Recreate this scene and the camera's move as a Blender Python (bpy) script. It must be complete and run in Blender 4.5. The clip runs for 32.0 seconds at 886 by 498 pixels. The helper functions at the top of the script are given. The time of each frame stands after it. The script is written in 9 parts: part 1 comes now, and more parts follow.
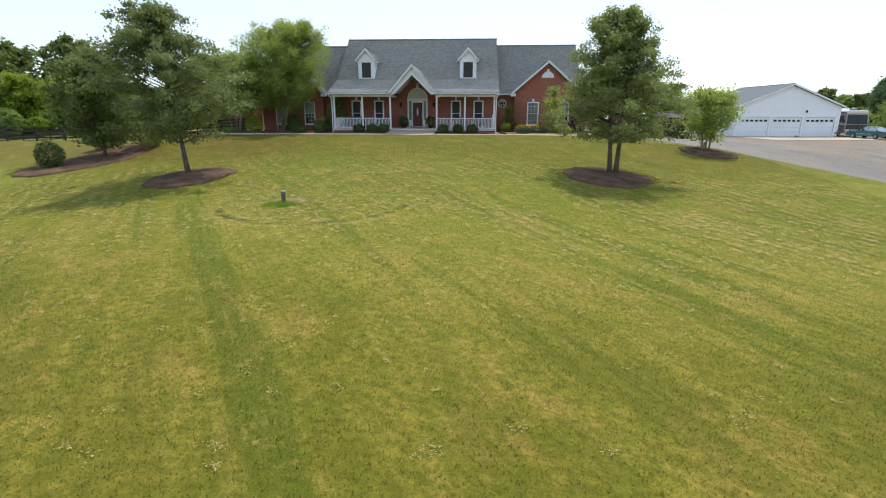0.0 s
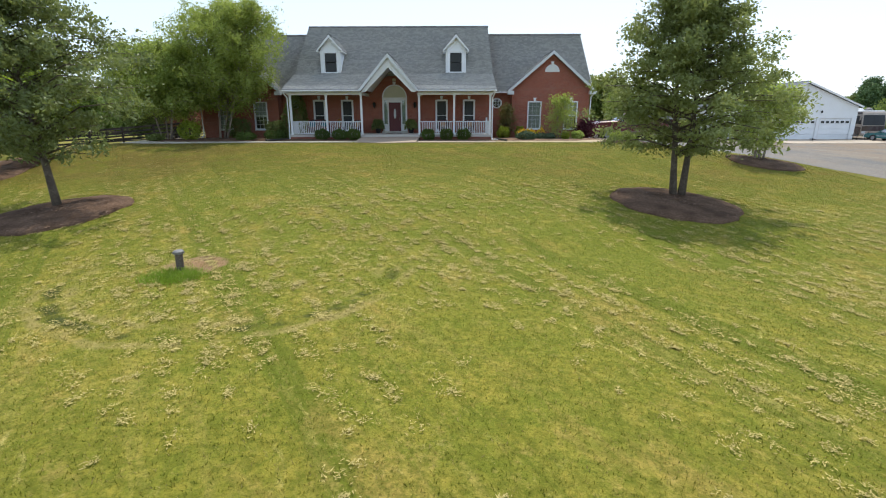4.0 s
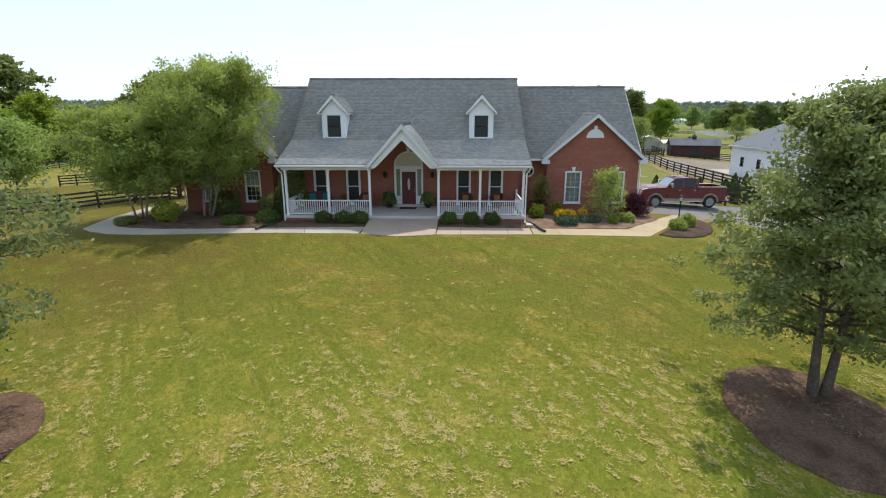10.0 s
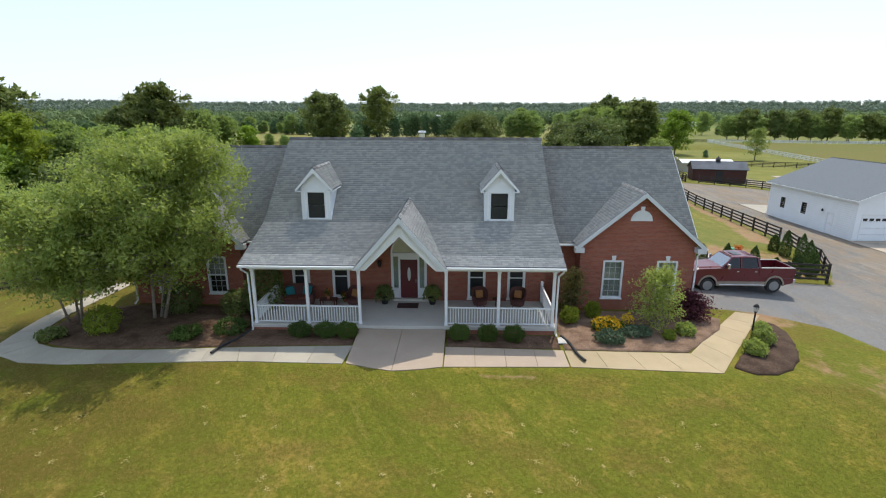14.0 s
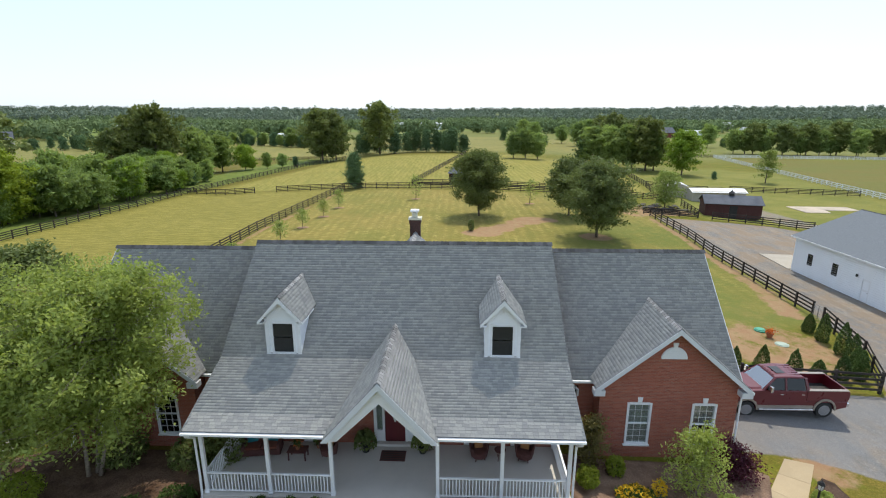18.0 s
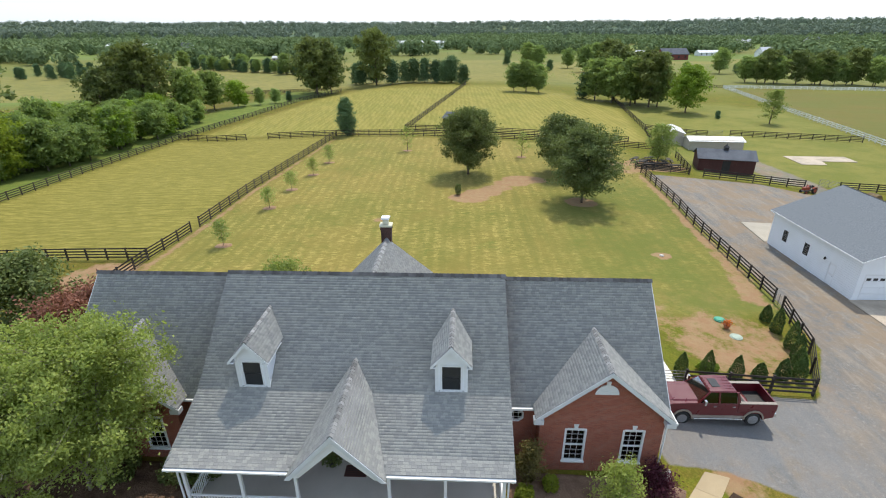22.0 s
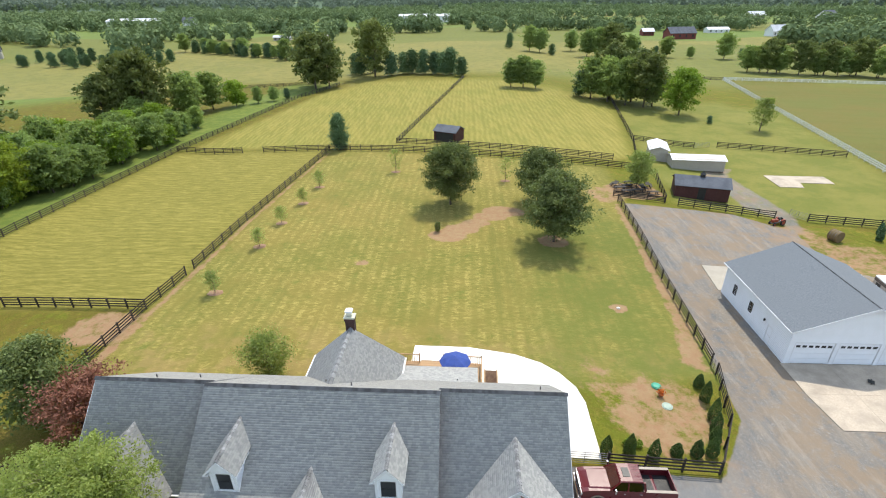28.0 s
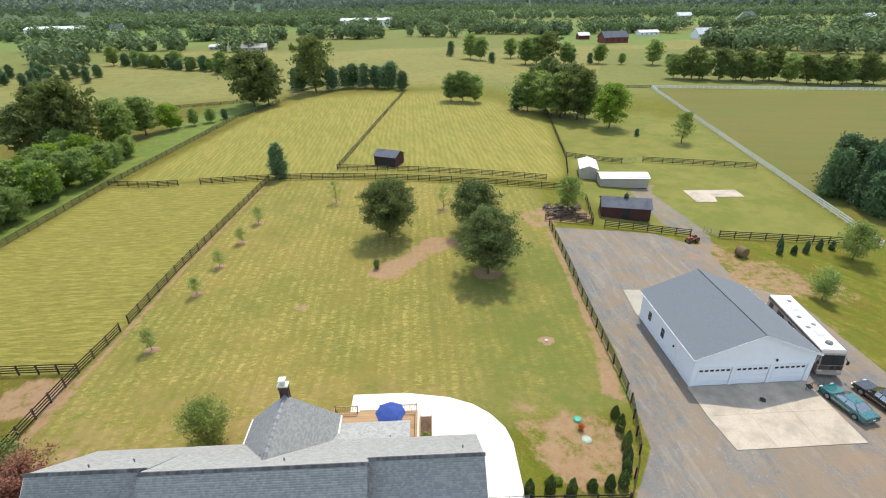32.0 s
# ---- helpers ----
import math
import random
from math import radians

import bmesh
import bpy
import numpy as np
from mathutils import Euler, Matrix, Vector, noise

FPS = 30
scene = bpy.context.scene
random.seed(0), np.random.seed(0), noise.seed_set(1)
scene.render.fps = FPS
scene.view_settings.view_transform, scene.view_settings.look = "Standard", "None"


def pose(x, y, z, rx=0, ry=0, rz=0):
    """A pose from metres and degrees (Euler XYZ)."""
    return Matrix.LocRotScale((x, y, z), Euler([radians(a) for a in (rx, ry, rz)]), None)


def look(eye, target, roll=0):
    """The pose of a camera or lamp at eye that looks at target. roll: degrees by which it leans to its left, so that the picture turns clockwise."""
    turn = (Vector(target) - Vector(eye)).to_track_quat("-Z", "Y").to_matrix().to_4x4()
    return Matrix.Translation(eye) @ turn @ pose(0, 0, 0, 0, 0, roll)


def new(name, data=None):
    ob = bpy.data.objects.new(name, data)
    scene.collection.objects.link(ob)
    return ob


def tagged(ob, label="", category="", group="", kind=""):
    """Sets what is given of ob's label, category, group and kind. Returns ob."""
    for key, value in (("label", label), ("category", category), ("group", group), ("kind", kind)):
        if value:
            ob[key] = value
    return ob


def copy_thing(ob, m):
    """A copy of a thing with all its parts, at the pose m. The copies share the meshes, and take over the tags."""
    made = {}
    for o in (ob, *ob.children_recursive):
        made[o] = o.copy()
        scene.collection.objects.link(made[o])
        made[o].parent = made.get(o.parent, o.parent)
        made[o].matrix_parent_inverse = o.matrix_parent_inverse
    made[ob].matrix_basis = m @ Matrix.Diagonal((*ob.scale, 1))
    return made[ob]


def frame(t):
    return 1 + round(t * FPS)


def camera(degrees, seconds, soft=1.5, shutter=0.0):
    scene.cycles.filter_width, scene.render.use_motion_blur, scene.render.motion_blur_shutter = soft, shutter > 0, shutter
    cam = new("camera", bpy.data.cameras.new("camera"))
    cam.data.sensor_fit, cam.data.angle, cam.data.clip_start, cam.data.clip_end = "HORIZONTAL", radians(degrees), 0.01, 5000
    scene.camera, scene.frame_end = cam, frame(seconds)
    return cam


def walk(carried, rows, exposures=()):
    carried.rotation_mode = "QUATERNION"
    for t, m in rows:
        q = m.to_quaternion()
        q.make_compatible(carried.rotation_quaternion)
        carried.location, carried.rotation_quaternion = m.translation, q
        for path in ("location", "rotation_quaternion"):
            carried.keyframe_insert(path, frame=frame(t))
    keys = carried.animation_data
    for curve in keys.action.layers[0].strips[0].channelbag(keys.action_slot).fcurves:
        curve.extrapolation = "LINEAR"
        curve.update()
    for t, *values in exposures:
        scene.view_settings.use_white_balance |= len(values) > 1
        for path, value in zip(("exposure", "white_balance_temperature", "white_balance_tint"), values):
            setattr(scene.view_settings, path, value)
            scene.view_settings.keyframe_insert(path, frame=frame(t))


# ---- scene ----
cam = camera(83.9, 32.0, 1.1)
METRES, EYE, TILT, LEAN, TURN = 56.0, 1.82, 0.0, 0.0, 4.9
ROWS = [
    (0.0, 0.0, 0.0, 0.0, 0.03, -15.67, -0.11),
    (0.5, -0.0053, 0.0227, 0.0001, -1.89, -15.7, -0.06),
    (1.0, -0.0095, 0.0464, -0.0011, -3.03, -15.71, 0.01),
    (1.5, -0.0125, 0.0701, -0.0035, -3.4, -15.66, 0.06),
    (2.0, -0.0138, 0.092, -0.0053, -3.5, -15.59, 0.07),
    (2.5, -0.0157, 0.1102, -0.0065, -3.49, -15.55, 0.06),
    (3.0, -0.017, 0.1256, -0.0071, -3.43, -15.48, 0.09),
    (3.5, -0.0176, 0.1397, -0.0054, -3.38, -15.4, 0.15),
    (5.5, -0.0206, 0.186, 0.0115, -3.19, -15.35, -0.05),
    (6.0, -0.0222, 0.197, 0.0153, -3.12, -15.34, 0.01),
    (6.5, -0.0239, 0.2067, 0.0216, -3.07, -15.29, -0.01),
    (7.0, -0.0245, 0.2158, 0.0277, -2.95, -15.25, 0.04),
    (7.5, -0.0248, 0.2258, 0.0345, -2.89, -15.29, 0.08),
    (8.0, -0.0255, 0.2355, 0.0418, -2.82, -15.23, 0.06),
    (8.5, -0.0273, 0.2443, 0.0497, -2.73, -15.17, -0.01),
    (9.0, -0.0274, 0.2547, 0.0583, -2.64, -15.21, 0.04),
    (9.5, -0.0274, 0.2668, 0.0679, -2.57, -15.25, 0.04),
    (10.0, -0.0284, 0.2791, 0.0771, -2.52, -15.24, -0.02),
    (10.5, -0.0284, 0.293, 0.0859, -2.4, -15.3, 0.04),
    (11.0, -0.0272, 0.3084, 0.0947, -2.37, -15.35, 0.07),
    (11.5, -0.0262, 0.325, 0.1022, -2.32, -15.38, 0.06),
    (12.0, -0.0255, 0.3423, 0.1102, -2.27, -15.47, -0.01),
    (12.5, -0.0255, 0.3599, 0.1183, -2.22, -15.46, -0.06),
    (13.0, -0.0259, 0.377, 0.1269, -2.17, -15.37, -0.07),
    (13.5, -0.0275, 0.394, 0.1367, -2.1, -15.35, -0.11),
    (14.0, -0.0271, 0.4121, 0.1459, -2.09, -15.37, -0.05),
    (14.5, -0.0262, 0.4331, 0.1555, -2.09, -15.44, -0.09),
    (15.0, -0.0265, 0.4531, 0.1657, -2.11, -15.36, -0.1),
    (15.5, -0.0271, 0.4709, 0.1762, -2.08, -15.34, -0.1),
    (17.5, -0.0201, 0.5074, 0.2162, -1.9, -14.94, 0.02),
    (18.0, -0.0157, 0.5118, 0.2276, -1.86, -14.88, 0.04),
    (18.5, -0.011, 0.5152, 0.2387, -1.81, -16.28, 0.07),
    (19.0, -0.0062, 0.5177, 0.2511, -1.78, -18.43, 0.08),
    (19.5, -0.0014, 0.5195, 0.2639, -1.73, -19.06, 0.08),
    (20.0, 0.0034, 0.5203, 0.2759, -1.68, -19.16, 0.14),
    (20.5, 0.0088, 0.5211, 0.2885, -1.61, -19.16, 0.18),
    (21.0, 0.0143, 0.5218, 0.3012, -1.54, -19.16, 0.21),
    (21.5, 0.0205, 0.5221, 0.3145, -1.48, -19.82, 0.3),
    (22.0, 0.0264, 0.5219, 0.3285, -1.41, -23.84, 0.26),
    (22.5, 0.0318, 0.5225, 0.3422, -1.31, -26.43, 0.24),
    (23.0, 0.0382, 0.5233, 0.3566, -1.21, -27.11, 0.34),
    (23.5, 0.0436, 0.5241, 0.3711, -1.12, -27.24, 0.28),
    (24.0, 0.0488, 0.5244, 0.3854, -1.03, -27.18, 0.3),
    (24.5, 0.0537, 0.524, 0.3996, -0.96, -27.18, 0.28),
    (25.0, 0.0585, 0.5239, 0.4144, -0.87, -27.22, 0.26),
    (25.5, 0.0635, 0.5243, 0.4298, -0.82, -27.21, 0.31),
    (27.5, 0.0879, 0.5243, 0.488, -0.63, -27.17, 0.41),
    (28.0, 0.0943, 0.5239, 0.5025, -0.64, -27.16, 0.41),
    (28.5, 0.101, 0.5237, 0.5166, -1.05, -27.19, 0.5),
    (29.0, 0.1085, 0.5229, 0.5298, -2.36, -27.15, 0.64),
    (29.5, 0.1153, 0.5226, 0.5431, -4.4, -27.22, 0.7),
    (30.0, 0.1203, 0.5225, 0.5564, -5.86, -27.27, 0.65),
    (30.5, 0.1257, 0.5235, 0.5689, -6.42, -27.25, 0.66),
    (31.0, 0.1307, 0.524, 0.5815, -6.59, -27.21, 0.71),
    (31.5, 0.1359, 0.5238, 0.5935, -6.59, -27.28, 0.66),
    (32.0, 0.1415, 0.5248, 0.605, -6.54, -27.31, 0.69),
]
walk(cam, [(t, pose(0, 0, EYE, TILT, LEAN, TURN) @ pose(METRES * x, METRES * y, METRES * z, 90 + pitch, roll, yaw)) for t, x, y, z, yaw, pitch, roll in ROWS], [(0.0, 0.43), (9.0, 0.43), (12.0, 0.37), (20.5, 0.36), (21.7, 0.37), (22.5, 0.62), (23.0, 0.67), (24.5, 0.72), (27.5, 0.64), (32.0, 0.52)])
import itertools

# ---- world and sun ----
SUN_EL, SUN_AZ = 61.5, 18.0          # azimuth from +y towards +x
world = bpy.data.worlds.new("sky")
scene.world = world
world.use_nodes = True
wn = world.node_tree
sky = wn.nodes.new("ShaderNodeTexSky")
sky.sky_type, sky.sun_disc = "NISHITA", False
sky.sun_elevation, sky.sun_rotation = radians(SUN_EL), radians(SUN_AZ)
sky.air_density, sky.dust_density, sky.ozone_density = 1.0, 1.0, 1.0
pale = wn.nodes.new("ShaderNodeHueSaturation")
pale.inputs["Saturation"].default_value = 0.85
wn.links.new(sky.outputs[0], pale.inputs["Color"])
haze = wn.nodes.new("ShaderNodeMix")          # thin summer haze evens out the sky
haze.data_type = "RGBA"
haze.inputs[0].default_value, haze.inputs[7].default_value = 0.5, (5.6, 6.85, 8.6, 1)
wn.links.new(pale.outputs[0], haze.inputs[6])
wn.links.new(haze.outputs[2], wn.nodes["Background"].inputs[0])
wn.nodes["Background"].inputs[1].default_value = 0.137
sun_data = bpy.data.lights.new("sun", "SUN")
sun_data.energy, sun_data.angle, sun_data.color = 2.9, radians(0.7), (1.0, 0.93, 0.80)
sun = new("sun", sun_data)
sa, se = radians(SUN_AZ), radians(SUN_EL)
sun.matrix_world = look((0, 0, 60), (-math.sin(sa) * math.cos(se), -math.cos(sa) * math.cos(se), 60 - math.sin(se)))

# ---- materials ----


class Nodes:
    """A short way to write node materials."""

    def __init__(self, name):
        self.mat = bpy.data.materials.new(name)
        self.mat.use_nodes = True
        self.t = self.mat.node_tree
        self.p = self.t.nodes["Principled BSDF"]
        self.out = self.t.nodes["Material Output"]
        self.pos = self.add("ShaderNodeTexCoord").outputs["Object"]

    def add(self, kind):
        return self.t.nodes.new(kind)

    def attribute(self, name):
        n = self.add("ShaderNodeAttribute")
        n.attribute_name = name
        return n

    def bands(self, way, vec, scale, distortion, detail_scale):
        n = self.add("ShaderNodeTexWave")
        n.wave_type, n.bands_direction = "BANDS", way
        self.put(n.inputs["Vector"], vec)
        for k, v in (("Scale", scale), ("Distortion", distortion), ("Detail", 3.0), ("Detail Scale", detail_scale)):
            n.inputs[k].default_value = v
        return n.outputs["Fac"]

    def put(self, sock, value):
        if hasattr(value, "is_linked"):
            self.t.links.new(value, sock)
        elif sock.type == "RGBA" and len(value) == 3:
            sock.default_value = (*value, 1)
        else:
            sock.default_value = value

    def noise(self, scale, detail=3.0, rough=0.6, vec=None, dist=0.0):
        n = self.add("ShaderNodeTexNoise")
        self.put(n.inputs["Vector"], vec or self.pos)
        n.inputs["Scale"].default_value, n.inputs["Detail"].default_value = scale, detail
        n.inputs["Roughness"].default_value, n.inputs["Distortion"].default_value = rough, dist
        return n.outputs["Fac"]

    def scaled(self, sx, sy, sz, rz=0.0, vec=None):
        n = self.add("ShaderNodeMapping")
        self.put(n.inputs["Vector"], vec or self.pos)
        n.inputs["Scale"].default_value, n.inputs["Rotation"].default_value = (sx, sy, sz), (0, 0, rz)
        return n.outputs[0]

    def turned(self, rz, sx, sy, vec):
        """Axes turned by rz first and stretched after, for grain that runs aslant."""
        return self.scaled(sx, sy, 1.0, 0.0, self.scaled(1, 1, 1, -rz, vec))

    def span(self, fac, lo, hi, a=0.0, b=1.0):
        n = self.add("ShaderNodeMapRange")
        n.interpolation_type = "SMOOTHSTEP"
        for k, v in enumerate((fac, lo, hi, a, b)):
            self.put(n.inputs[k], v)
        return n.outputs[0]

    def math(self, op, a, b=0.0):
        n = self.add("ShaderNodeMath")
        n.operation = op
        self.put(n.inputs[0], a), self.put(n.inputs[1], b)
        return n.outputs[0]

    def mix(self, fac, a, b, blend="MIX"):
        n = self.add("ShaderNodeMix")
        n.data_type, n.blend_type = "RGBA", blend
        self.put(n.inputs[0], fac), self.put(n.inputs[6], a), self.put(n.inputs[7], b)
        return n.outputs[2]

    def bump(self, height, strength=0.3, dist=0.02):
        n = self.add("ShaderNodeBump")
        n.inputs["Strength"].default_value, n.inputs["Distance"].default_value = strength, dist
        self.put(n.inputs["Height"], height)
        self.t.links.new(n.outputs[0], self.p.inputs["Normal"])

    def done(self, color, rough=0.7, metal=0.0, spec=0.4):
        self.put(self.p.inputs["Base Color"], color)
        self.put(self.p.inputs["Roughness"], rough)
        self.p.inputs["Metallic"].default_value = metal
        self.p.inputs["Specular IOR Level"].default_value = spec
        return self.mat


def surface(name, a, b, fine=40.0, coarse=1.5, rough=0.7, metal=0.0, bump=0.2, dist=0.005, spec=0.4, dark=0.75, pieces=0.0, coat=0.0):
    """A surface of two near colours: fine grain, broad stains, and a shade of its own for each piece."""
    n = Nodes(name)
    grain = n.noise(fine, 4)
    col = n.mix(n.span(grain, 0.3, 0.7), a, b)
    stain = n.span(n.noise(coarse, 4), 0.35, 0.75, 0.0, 1.0)
    col = n.mix(stain, col, [c * dark for c in a])
    if pieces:
        r = n.math("FRACT", n.math("ADD", n.add("ShaderNodeObjectInfo").outputs["Random"], n.add("ShaderNodeNewGeometry").outputs["Random Per Island"]))
        col = n.mix(1.0, col, n.span(r, 0.0, 1.0, 1 - pieces, 1 + pieces), "MULTIPLY")
    if bump:
        n.bump(grain, bump, dist)
    if coat:
        n.p.inputs["Coat Weight"].default_value, n.p.inputs["Coat Roughness"].default_value = coat, 0.05
    return n.done(col, n.span(n.noise(coarse * 3, 3), 0.2, 0.8, rough - 0.08, rough + 0.08), metal, spec)


def brick_material():
    n = Nodes("brick_masonry")
    xyz = n.add("ShaderNodeSeparateXYZ")
    n.put(xyz.inputs[0], n.pos)
    flat = n.add("ShaderNodeCombineXYZ")
    n.put(flat.inputs[0], n.math("ADD", xyz.outputs[0], xyz.outputs[1]))
    n.put(flat.inputs[1], xyz.outputs[2])
    b = n.add("ShaderNodeTexBrick")
    n.put(b.inputs["Vector"], flat.outputs[0])
    for k, v in (("Scale", 1.0), ("Mortar Size", 0.005), ("Mortar Smooth", 0.1), ("Brick Width", 0.205), ("Row Height", 0.068), ("Bias", 0.0)):
        b.inputs[k].default_value = v
    n.put(b.inputs["Color1"], (0.365, 0.118, 0.074)), n.put(b.inputs["Color2"], (0.255, 0.078, 0.053)), n.put(b.inputs["Mortar"], (0.33, 0.25, 0.20))
    col = n.mix(n.span(n.noise(0.8, 4), 0.35, 0.7, 0.0, 0.5), b.outputs["Color"], (0.31, 0.102, 0.068))
    col = n.mix(n.span(n.noise(60, 2), 0.5, 0.8, 0.0, 0.35), col, (0.13, 0.045, 0.035))
    n.bump(n.math("SUBTRACT", 1.0, b.outputs["Fac"]), 0.5, 0.006)
    return n.done(col, 0.88, 0, 0.25)


def shingle_material():
    n = Nodes("roof_shingle")
    r = n.math("FRACT", n.math("ADD", n.add("ShaderNodeObjectInfo").outputs["Random"], n.add("ShaderNodeNewGeometry").outputs["Random Per Island"]))
    col = n.mix(n.span(r, 0.1, 0.9), (0.332, 0.332, 0.318), (0.452, 0.444, 0.412))
    col = n.mix(n.span(n.noise(26, 3, 0.7), 0.48, 0.66, 0.0, 0.5), col, (0.205, 0.208, 0.208))
    col = n.mix(n.span(n.noise(120, 2), 0.3, 0.75, 0.0, 0.4), col, (0.27, 0.272, 0.272))
    col = n.mix(n.span(n.noise(0.5, 4), 0.4, 0.75, 0.0, 0.3), col, (0.35, 0.338, 0.31))
    n.bump(n.noise(180, 2), 0.5, 0.003)
    n.p.inputs["Diffuse Roughness"].default_value = 1.0
    return n.done(col, 0.97, 0, 0.06)


def glass_material(name, tint=(0.35, 0.38, 0.38), shine=0.04):
    n = Nodes(name)
    clear = n.add("ShaderNodeBsdfTransparent")
    clear.inputs[0].default_value = (*tint, 1)
    gloss = n.add("ShaderNodeBsdfGlossy")
    gloss.inputs["Roughness"].default_value = 0.03
    fres = n.add("ShaderNodeFresnel")
    fres.inputs[0].default_value = 1.5
    m = n.add("ShaderNodeMixShader")
    n.t.links.new(n.math("ADD", fres.outputs[0], shine), m.inputs[0])
    n.t.links.new(clear.outputs[0], m.inputs[1])
    n.t.links.new(gloss.outputs[0], m.inputs[2])
    n.t.links.new(m.outputs[0], n.out.inputs[0])
    return n.mat


def leaf_material(name, a, b, through_=0.35, rough=0.55, spec=0.16):
    """Leaves: a shade for each leaf, broad patches of lighter growth, and light that passes through."""
    n = Nodes(name)
    r = n.add("ShaderNodeNewGeometry").outputs["Random Per Island"]
    col = n.mix(n.span(r, 0.0, 1.0), a, b)
    col = n.mix(n.span(n.noise(0.55, 2), 0.35, 0.7, 0.0, 0.6), col, [c * 1.25 for c in b])
    ob = n.add("ShaderNodeObjectInfo").outputs["Random"]
    col = n.mix(n.math("MULTIPLY", ob, 0.30), col, (b[0] * 1.7, b[1] * 1.45, b[2] * 0.95))
    col = n.mix(1.0, col, n.span(n.math("FRACT", n.math("MULTIPLY", ob, 7.3)), 0, 1, 0.82, 1.15), "MULTIPLY")
    n.done(col, rough, 0, spec)
    tr = n.add("ShaderNodeBsdfTranslucent")
    n.put(tr.inputs[0], n.mix(0.5, col, (b[0] * 1.3, b[1] * 1.3, b[2] * 0.6)))
    m = n.add("ShaderNodeMixShader")
    m.inputs[0].default_value = through_
    n.t.links.new(n.p.outputs[0], m.inputs[1])
    n.t.links.new(tr.outputs[0], m.inputs[2])
    n.t.links.new(m.outputs[0], n.out.inputs[0])
    return n.mat


ROWWAY = radians(-57)          # the way of the mower's rows on the front lawn


def lawn_color(n, pos):
    """Colour of mown grass at a place: green and yellow growth, brown thin spots, mower bands, painted shade between
    tufts.
    """
    big = n.noise(0.16, 4, 0.65, pos)
    mid = n.noise(1.1, 5, 0.7, pos)
    fine = n.noise(9.0, 5, 0.75, pos)
    col = n.mix(n.span(mid, 0.32, 0.66), (0.150, 0.164, 0.022), (0.262, 0.218, 0.042))
    col = n.mix(n.span(big, 0.42, 0.68, 0.0, 0.6), col, (0.290, 0.232, 0.056))
    band = n.noise(1.0, 4, 0.65, n.turned(ROWWAY, 0.035, 0.85, pos))
    col = n.mix(n.span(band, 0.52, 0.63, 0.0, 0.9), col, (0.084, 0.108, 0.011))
    col = n.mix(n.span(n.noise(2.4, 4, 0.7, n.turned(ROWWAY, 0.12, 1.0, pos)), 0.52, 0.68, 0.0, 0.5), col, (0.340, 0.265, 0.090))
    xyz = n.add("ShaderNodeSeparateXYZ")
    n.put(xyz.inputs[0], pos)
    col = n.mix(n.span(n.noise(4.2, 5, 0.75, pos), 0.46, 0.62, 0.0, 0.55), col, (0.114, 0.134, 0.016))
    col = n.mix(n.span(n.noise(2.7, 5, 0.75, n.scaled(1, 1, 1, 0.9, pos)), 0.56, 0.68, 0.0, 0.55), col, (0.345, 0.245, 0.095))
    col = n.mix(n.math("MULTIPLY", n.span(n.noise(0.55, 5, 0.75, n.turned(ROWWAY, 0.45, 1.0, pos)), 0.52, 0.64), 0.6), col, (0.345, 0.235, 0.085))
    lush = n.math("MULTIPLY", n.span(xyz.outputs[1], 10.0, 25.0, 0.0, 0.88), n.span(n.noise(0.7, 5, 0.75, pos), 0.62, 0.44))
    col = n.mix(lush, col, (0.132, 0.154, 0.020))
    brown = n.math("MULTIPLY", n.span(xyz.outputs[1], 28.0, 36.0, 0.0, 0.62), n.span(n.noise(0.33, 5, 0.75, n.scaled(0.6, 1.3, 1, 0, pos)), 0.46, 0.64))
    col = n.mix(brown, col, (0.185, 0.122, 0.042))
    # Dry brown grass by the birches, darkened further in colour for their shade.
    dry = n.math("MULTIPLY", n.math("MULTIPLY", n.span(xyz.outputs[0], -9.0, -17.0), n.span(xyz.outputs[1], 29.0, 35.0)), n.span(n.noise(0.6, 5, 0.7, pos), 0.36, 0.56))
    col = n.mix(n.math("MULTIPLY", dry, 0.75), col, (0.135, 0.092, 0.030))
    rows = n.noise(3.0, 6, 0.8, n.turned(ROWWAY, 0.55, 1.0, pos), 1.2)
    thick = n.math("MULTIPLY", n.span(n.noise(0.2, 3, 0.6, pos), 0.38, 0.58), n.math("MULTIPLY", n.span(xyz.outputs[1], 36.0, 27.0, 0.05, 1.0), n.span(xyz.outputs[1], 9.0, 18.0, 0.45, 1.0)))
    col = n.mix(n.math("MULTIPLY", n.math("MULTIPLY", n.span(rows, 0.555, 0.66), thick), 0.85), col, (0.470, 0.385, 0.165))
    col = n.mix(n.span(fine, 0.40, 0.70, 0.0, 0.65), col, (0.090, 0.108, 0.013))
    # Dark flecks put the shade between grass clumps into the colour.
    col = n.mix(n.span(n.noise(26.0, 4, 0.8, pos), 0.48, 0.70, 0.0, 0.72), col, (0.046, 0.056, 0.008))
    col = n.mix(n.span(n.noise(13.0, 4, 0.8, n.turned(ROWWAY, 0.6, 1.0, pos)), 0.56, 0.70, 0.0, 0.5), col, (0.33, 0.27, 0.085))
    near = n.span(xyz.outputs[1], 17.0, 7.0, 0.0, 0.55)
    col = n.mix(n.math("MULTIPLY", near, n.span(n.noise(0.8, 5, 0.75, n.turned(ROWWAY, 0.3, 1.0, pos)), 0.62, 0.40)), col, (0.094, 0.102, 0.011))
    # Coarser dark mottling, painted for the shade among tufts.
    col = n.mix(n.span(n.noise(6.5, 4, 0.7, n.scaled(1, 1, 1, 0.4, pos)), 0.44, 0.60, 0.0, 0.45), col, (0.072, 0.080, 0.008))
